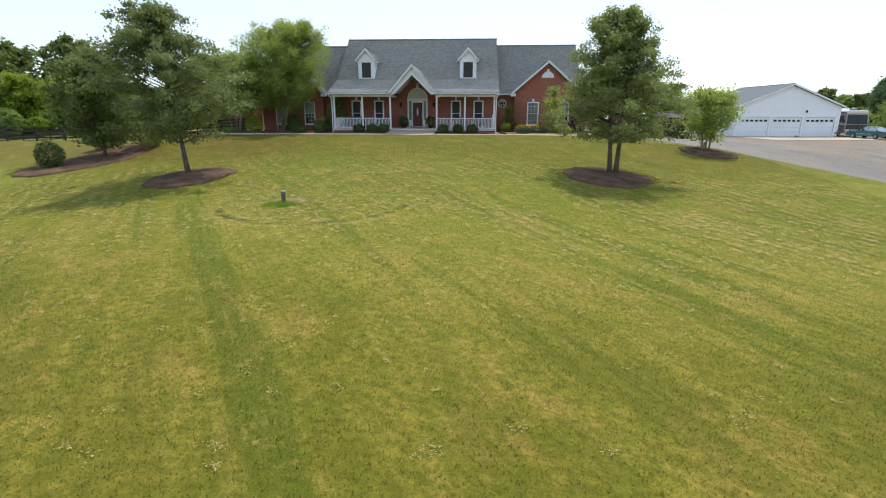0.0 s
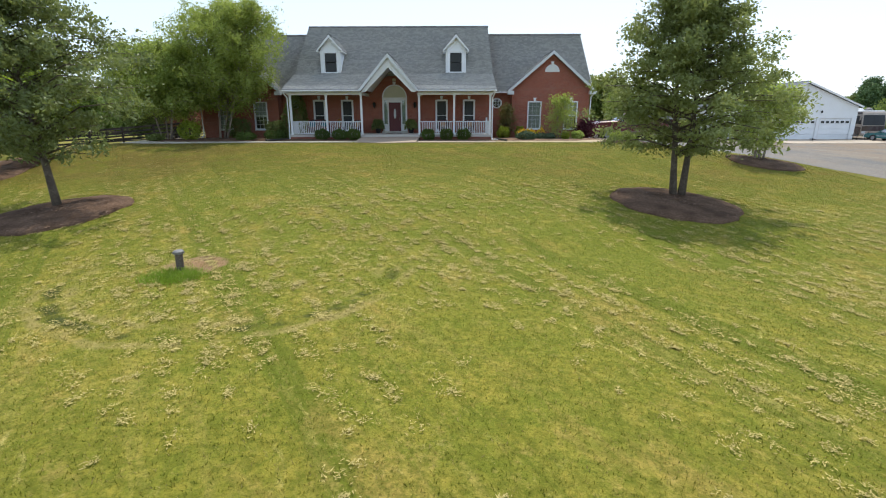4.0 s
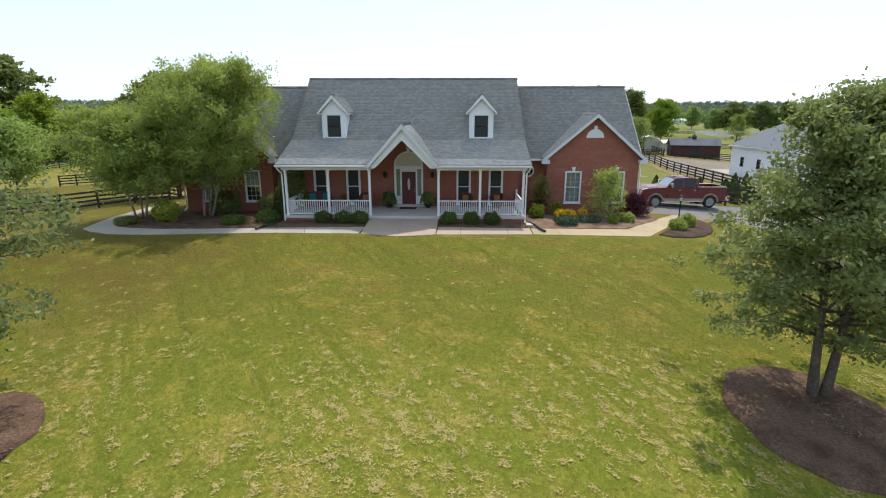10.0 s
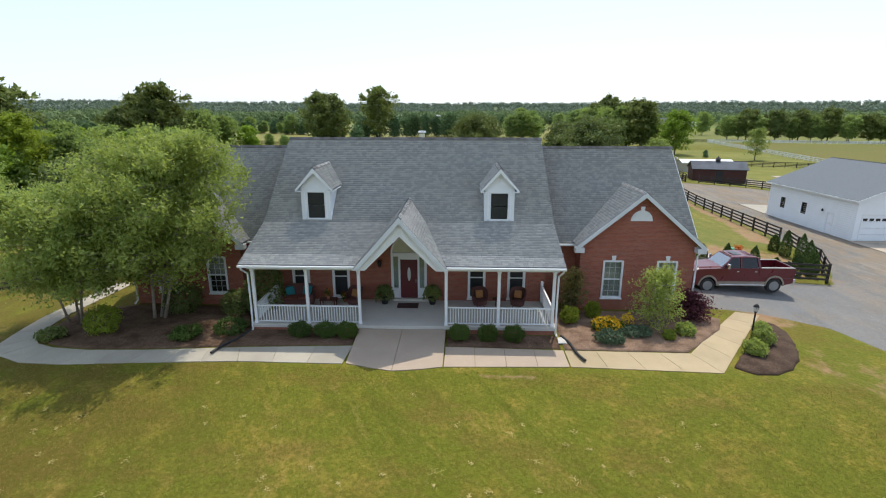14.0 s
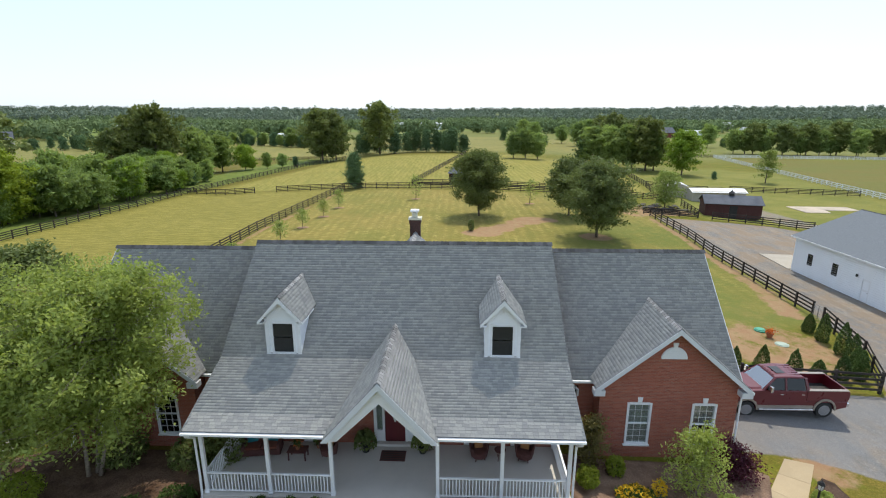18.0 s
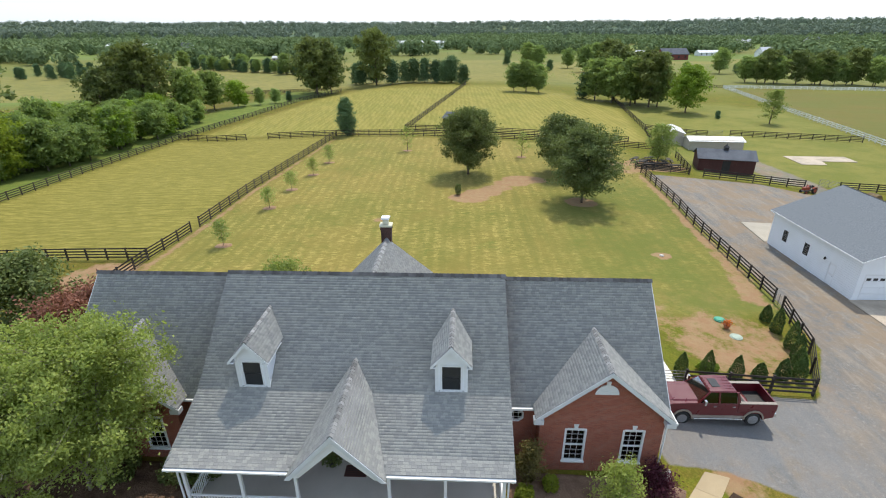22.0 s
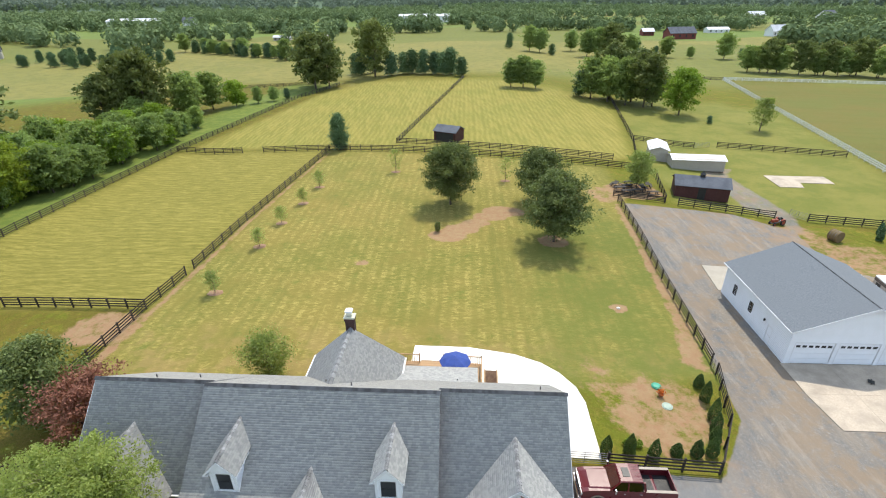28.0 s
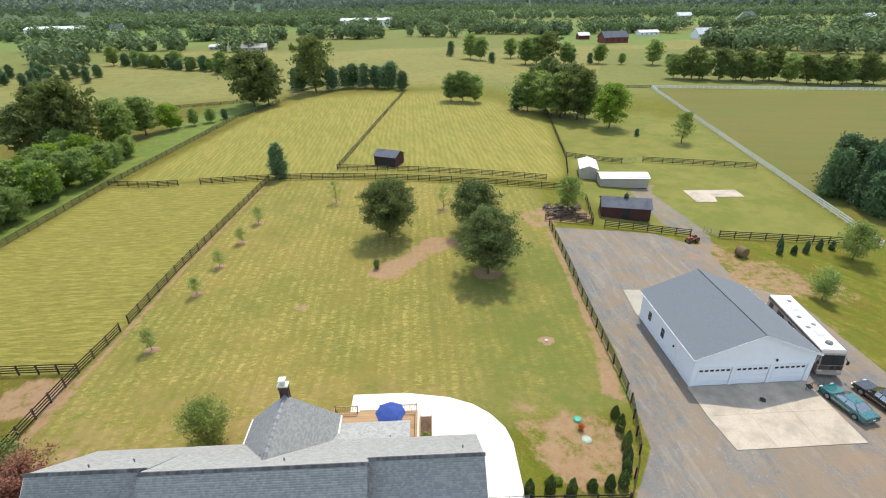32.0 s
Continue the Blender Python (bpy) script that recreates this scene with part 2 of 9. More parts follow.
    col = n.mix(1.0, col, n.mix(n.span(xyz.outputs[1], 25.0, 33.0), n.mix(n.span(xyz.outputs[1], 15.0, 6.0), (1.22, 1.22, 0.98), (1.04, 1.00, 0.72)), (1.06, 1.00, 0.78)), "MULTIPLY")
    return col, big, mid, fine


def ground_material():
    n = Nodes("ground_cover")
    pos = n.add("ShaderNodeNewGeometry").outputs["Position"]
    zone = n.attribute("zone")
    zc = n.add("ShaderNodeSeparateColor")
    n.put(zc.inputs[0], zone.outputs["Color"])
    dirt, gravel, yard, pad = zc.outputs[0], zc.outputs[1], zc.outputs[2], zone.outputs["Alpha"]
    kind = n.attribute("land")
    kc = n.add("ShaderNodeSeparateColor")
    n.put(kc.inputs[0], kind.outputs["Color"])
    crop, far, front = kc.outputs[0], kc.outputs[1], kc.outputs[2]
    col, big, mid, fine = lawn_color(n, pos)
    # the mower's turning round the well pipe
    gap = n.add("ShaderNodeVectorMath")
    gap.operation = "DISTANCE"
    n.put(gap.inputs[0], n.mix(1.0, pos, (1, 1, 0), "MULTIPLY")), n.put(gap.inputs[1], (-6.9, 19.7, 0.0))
    off = n.math("ABSOLUTE", n.math("ADD", n.math("SUBTRACT", gap.outputs["Value"], 3.75), n.math("MULTIPLY", n.math("SUBTRACT", mid, 0.5), 0.5)))
    xyz = n.add("ShaderNodeSeparateXYZ")
    n.put(xyz.inputs[0], pos)
    near = n.math("MULTIPLY", n.span(xyz.outputs[1], 18.2, 20.6, 1.0, 0.0), n.span(n.noise(0.9, 4, 0.7, pos), 0.40, 0.58))
    turn = n.math("MULTIPLY", n.span(off, 0.06, 0.22, 1.0, 0.0), near)
    col = n.mix(n.math("MULTIPLY", turn, 0.9), col, (0.050, 0.062, 0.014))
    col = n.mix(n.math("MULTIPLY", n.span(n.math("ABSOLUTE", n.math("SUBTRACT", off, 0.34)), 0.05, 0.18, 0.6, 0.0), near), col, (0.330, 0.260, 0.100))
    # mower lines: along the yard behind the house and across the side paddock
    w1 = n.noise(1.0, 5, 0.75, n.turned(radians(2), 1.25, 2.9, pos), 0.8)
    lane = n.bands("X", n.scaled(1, 1, 1, radians(-2), pos), 0.24, 2.5, 0.8)
    hay = n.mix(n.span(n.noise(0.045, 5, 0.65, pos), 0.38, 0.62), (0.220, 0.172, 0.046), (0.168, 0.156, 0.036))
    rowy = n.math("MULTIPLY", n.math("MULTIPLY", n.span(w1, 0.42, 0.64), n.span(lane, 0.1, 0.8, 0.45, 1.0)), n.span(n.noise(0.12, 4, 0.7, pos), 0.32, 0.58, 0.25, 1.0))
    yardc = n.mix(n.math("MULTIPLY", rowy, 0.75), hay, (0.43, 0.340, 0.108))
    yardc = n.mix(n.span(n.noise(0.5, 5, 0.7, pos), 0.55, 0.72, 0.0, 0.6), yardc, (0.125, 0.150, 0.030))
    yardc = n.mix(n.span(n.noise(1.0, 5, 0.75, n.turned(radians(2), 0.9, 0.07, pos)), 0.52, 0.66, 0.0, 0.45), yardc, (0.150, 0.145, 0.036))
    yardc = n.mix(n.span(fine, 0.45, 0.8, 0.0, 0.4), yardc, (0.12, 0.12, 0.028))
    w2 = n.noise(1.0, 6, 0.8, n.turned(radians(-3), 0.40, 3.2, pos), 0.6)
    furrow = n.bands("Y", n.scaled(1, 1, 1, radians(3), pos), 0.26, 6.0, 0.9)
    w2 = n.math("ADD", n.math("MULTIPLY", w2, 0.96), n.math("MULTIPLY", furrow, 0.045))
    padc = n.mix(n.math("MULTIPLY", n.span(w2, 0.40, 0.66), 0.72), (0.165, 0.146, 0.030), (0.370, 0.302, 0.082))
    padc = n.mix(n.span(fine, 0.45, 0.8, 0.0, 0.35), padc, (0.16, 0.165, 0.036))
    worn = n.math("MULTIPLY", n.span(xyz.outputs[1], 74.0, 66.0), n.span(n.noise(0.35, 5, 0.7, pos), 0.42, 0.62))
    yardc = n.mix(n.math("MULTIPLY", worn, 0.6), yardc, (0.300, 0.205, 0.085))
    green = n.math("MULTIPLY", n.span(xyz.outputs[0], 3.0, 15.0), n.span(xyz.outputs[1], 112.0, 96.0))
    yardc = n.mix(n.math("MULTIPLY", n.math("MULTIPLY", green, n.span(n.noise(0.22, 5, 0.7, pos), 0.34, 0.6, 0.35, 1.0)), 0.85), yardc, (0.128, 0.146, 0.032))
    beyond = n.span(xyz.outputs[1], 132.0, 138.0)
    yardc = n.mix(n.math("MULTIPLY", beyond, 0.6), yardc, n.mix(n.span(n.math("ADD", n.math("MULTIPLY", n.noise(1.0, 5, 0.7, n.turned(radians(12), 0.9, 0.10, pos)), 0.9), n.math("MULTIPLY", lane, 0.09)), 0.36, 0.64), (0.190, 0.184, 0.036), (0.305, 0.260, 0.066)))
    col = n.mix(yard, col, yardc)
    col = n.mix(pad, col, padc)
    # crops and the quilt of far fields
    cropc = n.mix(n.span(n.noise(0.06, 5, 0.7, pos), 0.3, 0.7), (0.166, 0.136, 0.038), (0.136, 0.142, 0.036))
    cropc = n.mix(n.span(fine, 0.4, 0.8, 0, 0.4), cropc, (0.12, 0.10, 0.03))
    cropc = n.mix(n.span(n.noise(1.0, 5, 0.7, n.turned(radians(-10), 0.012, 0.30, pos)), 0.46, 0.62, 0.0, 0.45), cropc, (0.115, 0.122, 0.030))
    cropc = n.mix(n.span(n.noise(0.9, 6, 0.8, pos), 0.52, 0.70, 0.0, 0.4), cropc, (0.205, 0.165, 0.055))
    col = n.mix(crop, col, cropc)
    vor = n.add("ShaderNodeTexVoronoi")
    vor.feature, vor.distance = "F1", "CHEBYCHEV"
    n.put(vor.inputs["Vector"], n.scaled(0.0042, 0.0062, 0.0, radians(14), pos))
    vor.inputs["Scale"].default_value = 1.0
    vs = n.add("ShaderNodeSeparateColor")
    n.put(vs.inputs[0], vor.outputs["Color"])
    farc = n.mix(n.span(vs.outputs[0], 0.2, 0.8), (0.168, 0.172, 0.046), (0.236, 0.204, 0.064))
    farc = n.mix(n.span(vs.outputs[1], 0.45, 0.6, 0.0, 0.85), farc, (0.140, 0.205, 0.048))
    farc = n.mix(n.span(n.noise(0.02, 5, 0.7, pos), 0.4, 0.75, 0, 0.5), farc, (0.13, 0.15, 0.04))
    away = n.add("ShaderNodeVectorMath")
    away.operation = "DISTANCE"
    n.put(away.inputs[0], pos), n.put(away.inputs[1], (0, 60, 0))
    wooded = n.math("MULTIPLY", n.span(away.outputs["Value"], 1150.0, 1450.0), n.span(n.noise(0.0035, 4, 0.6, pos), 0.62, 0.56, 0.35, 1.0))
    farc = n.mix(n.span(n.noise(0.25, 6, 0.8, pos), 0.42, 0.66, 0.0, 0.55), farc, (0.105, 0.120, 0.040))
    farc = n.mix(wooded, farc, (0.090, 0.130, 0.080))
    col = n.mix(far, col, farc)
    meadow = n.mix(n.span(n.noise(0.15, 6, 0.75, pos), 0.38, 0.62), (0.160, 0.166, 0.036), (0.222, 0.202, 0.052))
    meadow = n.mix(n.span(fine, 0.4, 0.75, 0.0, 0.5), meadow, (0.085, 0.105, 0.026))
    verge = n.mix(n.span(n.noise(0.5, 5, 0.7, pos), 0.36, 0.64), (0.105, 0.150, 0.032), (0.160, 0.196, 0.044))
    meadow = n.mix(n.span(xyz.outputs[0], -52.0, -62.0, 0.0, 0.85), meadow, verge)
    col = n.mix(kind.outputs["Alpha"], col, meadow)
    col = n.mix(n.span(xyz.outputs[1], 54.0, 60.0), col, n.mix(1.0, col, (0.955, 0.98, 0.93), "MULTIPLY"))
    # bare earth and gravel, ragged at the edges
    edge = n.math("SUBTRACT", n.noise(0.7, 6, 0.75, pos), 0.5)
    d = n.span(n.math("ADD", dirt, n.math("MULTIPLY", edge, 0.9)), 0.42, 0.62, 0.0, 0.85)
    earth = n.mix(n.span(n.noise(1.3, 5, 0.7, pos), 0.3, 0.7), (0.300, 0.165, 0.100), (0.325, 0.220, 0.128))
    earth = n.mix(n.span(fine, 0.5, 0.8, 0.0, 0.4), earth, (0.22, 0.17, 0.07))
    col = n.mix(d, col, earth)
    g = n.span(n.math("ADD", gravel, n.math("MULTIPLY", edge, 0.35)), 0.42, 0.58)
    stone = n.mix(n.span(n.noise(0.3, 6, 0.75, n.turned(radians(92), 0.35, 1.3, pos)), 0.36, 0.64), (0.160, 0.160, 0.156), (0.262, 0.222, 0.176))
    stone = n.mix(n.span(n.noise(14, 4, 0.8, pos), 0.35, 0.7, 0, 0.55), stone, (0.105, 0.10, 0.095))
    stone = n.mix(n.span(n.noise(4.0, 5, 0.85, pos), 0.52, 0.66, 0, 0.5), stone, (0.36, 0.335, 0.30))
    stone = n.mix(n.math("MULTIPLY", n.span(n.noise(0.35, 4, 0.7, pos), 0.42, 0.58, 0, 0.75), n.span(xyz.outputs[0], 20.0, 32.0, 0.25, 1.0)), stone, (0.235, 0.176, 0.120))
    track = n.noise(1.0, 6, 0.75, n.turned(radians(97), 0.10, 0.55, pos), 1.6)
    stone = n.mix(n.math("MULTIPLY", n.span(track, 0.50, 0.68, 0.0, 0.4), n.span(xyz.outputs[0], 18.0, 28.0, 0.2, 1.0)), stone, (0.330, 0.290, 0.235))
    stone = n.mix(n.math("MULTIPLY", d, 0.55), stone, (0.27, 0.185, 0.12))
    blue = n.math("MULTIPLY", n.span(xyz.outputs[0], 26.0, 16.0), n.span(n.noise(0.4, 5, 0.7, pos), 0.28, 0.52))
    stone = n.mix(n.math("MULTIPLY", blue, 0.6), stone, n.mix(n.span(n.noise(18, 4, 0.8, pos), 0.35, 0.7), (0.235, 0.242, 0.250), (0.135, 0.140, 0.146)))
    col = n.mix(g, col, stone)
    n.bump(n.math("ADD", n.noise(22, 5, 0.75, pos), n.math("MULTIPLY", mid, 1.5)), 0.6, 0.05)
    return n.done(col, 0.95, 0, 0.15)


def grass_material():
    n = Nodes("grass_blade")
    pos = n.add("ShaderNodeNewGeometry").outputs["Position"]
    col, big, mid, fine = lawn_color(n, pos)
    rnd = n.add("ShaderNodeNewGeometry").outputs["Random Per Island"]
    col = n.mix(n.span(rnd, 0.0, 0.5, 0.7, 0.0), col, (0.104, 0.124, 0.014))
    col = n.mix(n.span(rnd, 0.84, 0.92, 0.0, 0.8), col, (0.43, 0.34, 0.14))
    n.done(col, 0.75, 0, 0.08)
    tr = n.add("ShaderNodeBsdfTranslucent")
    n.put(tr.inputs[0], col)
    m = n.add("ShaderNodeMixShader")
    m.inputs[0].default_value = 0.4
    n.t.links.new(n.p.outputs[0], m.inputs[1])
    n.t.links.new(tr.outputs[0], m.inputs[2])
    n.t.links.new(m.outputs[0], n.out.inputs[0])
    return n.mat


BRICK = brick_material()
SHINGLE = shingle_material()
GLASS = glass_material("window_glass")
CLEARGLASS = glass_material("clear_glass", (0.85, 0.88, 0.87))
CARGLASS = glass_material("car_glass", (0.45, 0.60, 0.58), 0.42)
DARKGLASS = glass_material("tinted_car_glass", (0.05, 0.06, 0.06), 0.02)
GROUND = ground_material()
BLADE = grass_material()
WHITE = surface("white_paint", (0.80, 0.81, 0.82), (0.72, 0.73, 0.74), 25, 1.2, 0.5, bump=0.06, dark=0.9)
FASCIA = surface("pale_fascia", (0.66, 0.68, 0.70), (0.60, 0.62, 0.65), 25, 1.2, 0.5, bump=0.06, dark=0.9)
SIDING = surface("white_siding", (0.84, 0.86, 0.88), (0.78, 0.80, 0.83), 18, 0.8, 0.5, bump=0.08, dark=0.92)
CREAM = surface("cream_panel", (0.62, 0.60, 0.46), (0.56, 0.55, 0.42), 20, 1.5, 0.5, bump=0.05, dark=0.9)
# Near-black caps for the main, wing and garage ridges.
DARKRIDGE = surface("dark_ridge", (0.055, 0.058, 0.064), (0.085, 0.09, 0.098), 90, 1.0, 0.93, bump=0.4, pieces=0.3)
DARKCAP = surface("ridge_cap", (0.20, 0.202, 0.205), (0.29, 0.292, 0.29), 90, 1.0, 0.93, bump=0.4, pieces=0.3)
GARAGEROOF = surface("garage_shingle", (0.190, 0.208, 0.225), (0.130, 0.143, 0.158), 9, 0.4, 0.97, bump=0.4, dist=0.01, dark=0.85, spec=0.05)
# Chimney brick darkened for its shaded front; the shade is in the colour.
SHADEBRICK = surface("shaded_brick", (0.060, 0.034, 0.028), (0.100, 0.050, 0.040), 14, 2.0, 0.92, bump=0.5, dist=0.01, dark=0.7)
CONCRETE = surface("concrete", (0.43, 0.39, 0.32), (0.35, 0.315, 0.26), 30, 0.7, 0.88, bump=0.25, dark=0.78, pieces=0.07)
TANWALK = surface("tan_concrete", (0.44, 0.345, 0.21), (0.37, 0.29, 0.18), 30, 0.9, 0.88, bump=0.25, dark=0.82, pieces=0.07)
PORCHFLOOR = surface("porch_concrete", (0.56, 0.53, 0.48), (0.49, 0.46, 0.42), 25, 0.8, 0.75, bump=0.15, dark=0.85)
LANDING = surface("taupe_concrete", (0.44, 0.345, 0.265), (0.38, 0.295, 0.225), 25, 0.8, 0.8, bump=0.15, dark=0.85, pieces=0.05)
APRON = surface("apron_concrete", (0.52, 0.44, 0.345), (0.43, 0.355, 0.275), 8, 0.45, 0.88, bump=0.25, dark=0.62, pieces=0.05)
PATIO = surface("pale_patio", (0.80, 0.77, 0.70), (0.74, 0.71, 0.64), 20, 0.6, 0.85, bump=0.1, dark=0.92)
MULCH = surface("mulch", (0.105, 0.062, 0.040), (0.19, 0.125, 0.085), 16, 1.2, 0.97, bump=0.9, dist=0.05, dark=0.65, spec=0.1)
DRYMULCH = surface("dry_mulch", (0.20, 0.125, 0.085), (0.30, 0.205, 0.145), 16, 1.2, 0.97, bump=0.9, dist=0.05, dark=0.65, spec=0.1)
DARKMULCH = surface("dark_mulch", (0.070, 0.045, 0.032), (0.125, 0.085, 0.062), 16, 1.2, 0.97, bump=0.9, dist=0.05, dark=0.65, spec=0.1)
CHIP = surface("bark_chip", (0.13, 0.075, 0.05), (0.25, 0.17, 0.12), 30, 2, 0.95, bump=0.3, pieces=0.5)
EARTH = surface("bare_earth", (0.29, 0.165, 0.10), (0.35, 0.235, 0.14), 8, 0.8, 0.97, bump=0.6, dist=0.03, dark=0.8)
BARK = surface("bark", (0.105, 0.082, 0.062), (0.19, 0.155, 0.12), 18, 2.0, 0.95, bump=0.8, dist=0.03, dark=0.6)
PALEBARK = surface("birch_bark", (0.36, 0.30, 0.24), (0.22, 0.17, 0.13), 12, 2.0, 0.9, bump=0.5, dist=0.02, dark=0.6)
BLACKWOOD = surface("black_fence_paint", (0.028, 0.022, 0.019), (0.055, 0.042, 0.034), 22, 1.2, 0.75, bump=0.3, dark=0.7, pieces=0.35)
DECKWOOD = surface("deck_wood", (0.42, 0.27, 0.14), (0.34, 0.21, 0.11), 22, 1.2, 0.8, bump=0.3, dark=0.8, pieces=0.15)
REDWOOD = surface("dark_red_siding", (0.085, 0.030, 0.026), (0.060, 0.022, 0.020), 20, 0.8, 0.8, bump=0.2, dark=0.7, pieces=0.15)
DARKSHINGLE = surface("shed_shingle", (0.085, 0.095, 0.115), (0.13, 0.14, 0.16), 8, 0.5, 0.93, bump=0.4, dark=0.8)
TANMETAL = surface("tan_sheet_metal", (0.44, 0.40, 0.34), (0.38, 0.35, 0.30), 6, 0.6, 0.5, bump=0.1, dark=0.85)
WHITEMETAL = surface("white_sheet_metal", (0.82, 0.82, 0.82), (0.74, 0.75, 0.76), 4, 0.5, 0.4, bump=0.1, dark=0.9)
MAROON = surface("maroon_paint", (0.115, 0.007, 0.013), (0.102, 0.006, 0.011), 60, 0.8, 0.32, bump=0.0, dark=0.9, coat=0.4, spec=0.5)
DOORRED = surface("maroon_door", (0.125, 0.022, 0.026), (0.105, 0.018, 0.022), 20, 1.5, 0.45, bump=0.05)
TAUPE = surface("tan_truck_trim", (0.30, 0.25, 0.20), (0.27, 0.22, 0.18), 60, 1.0, 0.4, bump=0.0, coat=0.5)
TEAL = surface("teal_car_paint", (0.018, 0.130, 0.135), (0.016, 0.115, 0.122), 60, 0.8, 0.28, bump=0.0, dark=0.9, coat=0.9)
BLACKCAR = surface("black_car_paint", (0.010, 0.011, 0.014), (0.014, 0.015, 0.018), 60, 0.8, 0.25, bump=0.0, coat=0.9)
CHROME = surface("chrome", (0.75, 0.75, 0.76), (0.68, 0.68, 0.70), 30, 1.0, 0.18, 1.0, bump=0.0)
ALLOY = surface("alloy", (0.34, 0.34, 0.345), (0.26, 0.26, 0.27), 30, 1.0, 0.35, 0.3, bump=0.0)
RUBBER = surface("tyre_rubber", (0.022, 0.022, 0.022), (0.04, 0.04, 0.038), 40, 2, 0.85, bump=0.2)
BLACK = surface("black_plastic", (0.018, 0.018, 0.019), (0.03, 0.03, 0.03), 40, 2, 0.55, bump=0.05)
BLACKIRON = surface("black_iron", (0.02, 0.02, 0.02), (0.035, 0.033, 0.03), 40, 2, 0.5, 0.3, bump=0.1)
LAMPGLASS = surface("headlamp", (0.70, 0.70, 0.70), (0.60, 0.60, 0.60), 40, 2, 0.15, bump=0.0)
SCREEN = surface("dark_screen", (0.020, 0.022, 0.024), (0.030, 0.032, 0.034), 30, 1.0, 0.35, bump=0.0)
SIDECURTAIN = surface("sidelight_curtain", (0.46, 0.52, 0.46), (0.40, 0.46, 0.40), 30, 1.0, 0.8, bump=0.1)
BLIND = surface("pale_blind", (0.58, 0.60, 0.58), (0.50, 0.52, 0.50), 30, 1.0, 0.8, bump=0.1)
DARKROOM = surface("room_lining", (0.10, 0.09, 0.08), (0.08, 0.07, 0.06), 10, 1.0, 0.9, bump=0.0)
BLUECLOTH = surface("blue_canvas", (0.035, 0.075, 0.30), (0.028, 0.06, 0.25), 40, 2, 0.8, bump=0.2)
TEALCLOTH = surface("teal_cloth", (0.025, 0.20, 0.23), (0.02, 0.16, 0.19), 60, 4, 0.9, bump=0.2)
RUSTCLOTH = surface("rust_cloth", (0.20, 0.065, 0.04), (0.165, 0.052, 0.035), 60, 4, 0.9, bump=0.2)
GOLDCLOTH = surface("gold_cloth", (0.36, 0.17, 0.06), (0.30, 0.13, 0.045), 60, 4, 0.9, bump=0.2)
WICKER = surface("brown_wicker", (0.125, 0.050, 0.042), (0.080, 0.032, 0.028), 60, 4, 0.8, bump=0.6)
CLAY = surface("terracotta", (0.38, 0.15, 0.075), (0.30, 0.12, 0.06), 30, 4, 0.85, bump=0.2)
GREENPLASTIC = surface("green_plastic", (0.05, 0.34, 0.22), (0.045, 0.30, 0.19), 30, 3, 0.5, bump=0.05)
PALEGREEN = surface("pale_green_lid", (0.38, 0.46, 0.38), (0.32, 0.40, 0.32), 30, 3, 0.7, bump=0.1)
RVBROWN = surface("motorhome_brown", (0.060, 0.035, 0.032), (0.050, 0.028, 0.026), 30, 0.7, 0.3, bump=0.0, coat=0.7)
RVTAN = surface("motorhome_tan", (0.42, 0.36, 0.30), (0.38, 0.32, 0.27), 30, 0.7, 0.35, bump=0.0, coat=0.5)
TRACTORRED = surface("tractor_red", (0.30, 0.060, 0.028), (0.22, 0.045, 0.022), 20, 2, 0.55, bump=0.1)
STRAW = surface("straw", (0.22, 0.155, 0.075), (0.15, 0.105, 0.05), 25, 3, 0.95, bump=0.9, dist=0.02, dark=0.6)
ASHGREY = surface("old_metal", (0.20, 0.20, 0.20), (0.28, 0.27, 0.26), 20, 2, 0.6, 0.4, bump=0.1)
DRY = surface("dry_clipping", (0.46, 0.38, 0.145), (0.36, 0.30, 0.105), 20, 1.5, 0.9, bump=0.0, pieces=0.2, spec=0.1)
ORANGE = surface("orange_flower", (0.60, 0.18, 0.02), (0.50, 0.12, 0.02), 20, 3, 0.8, bump=0.0)
STONE = surface("white_stone", (0.60, 0.58, 0.54), (0.45, 0.43, 0.40), 10, 3, 0.9, bump=0.5)
LIGHTROOF = surface("far_pale_roof", (0.62, 0.63, 0.66), (0.54, 0.56, 0.60), 2, 0.2, 0.6, bump=0.0)
BARNRED = surface("far_barn_red", (0.20, 0.055, 0.045), (0.17, 0.045, 0.04), 3, 0.3, 0.8, bump=0.0)
LEAF_OAK = leaf_material("oak_leaf", (0.135, 0.178, 0.084), (0.232, 0.275, 0.118), 0.40, 0.42)
LEAF_BIRCH = leaf_material("birch_leaf", (0.140, 0.200, 0.062), (0.315, 0.380, 0.112), 0.48, 0.45)
LEAF_DARK = leaf_material("dark_leaf", (0.092, 0.124, 0.048), (0.158, 0.198, 0.068), 0.32)
LEAF_WOOD = leaf_material("woodland_leaf", (0.125, 0.190, 0.078), (0.235, 0.320, 0.108), 0.48)
LEAF_WILLOW = leaf_material("yellow_green_leaf", (0.150, 0.215, 0.030), (0.270, 0.345, 0.048), 0.45)
# Haze is put into these two leaf colours: paler far, bluer at the horizon.
LEAF_HAZED = leaf_material("hazed_horizon_leaf", (0.122, 0.158, 0.128), (0.165, 0.205, 0.158), 0.15, 0.9, 0.0)
LEAF_FAR = leaf_material("hazed_woodland_leaf", (0.088, 0.132, 0.072), (0.150, 0.205, 0.105), 0.15, 0.9, 0.0)
LEAF_BRIGHT = leaf_material("bright_leaf", (0.127, 0.218, 0.030), (0.201, 0.299, 0.041), 0.4)
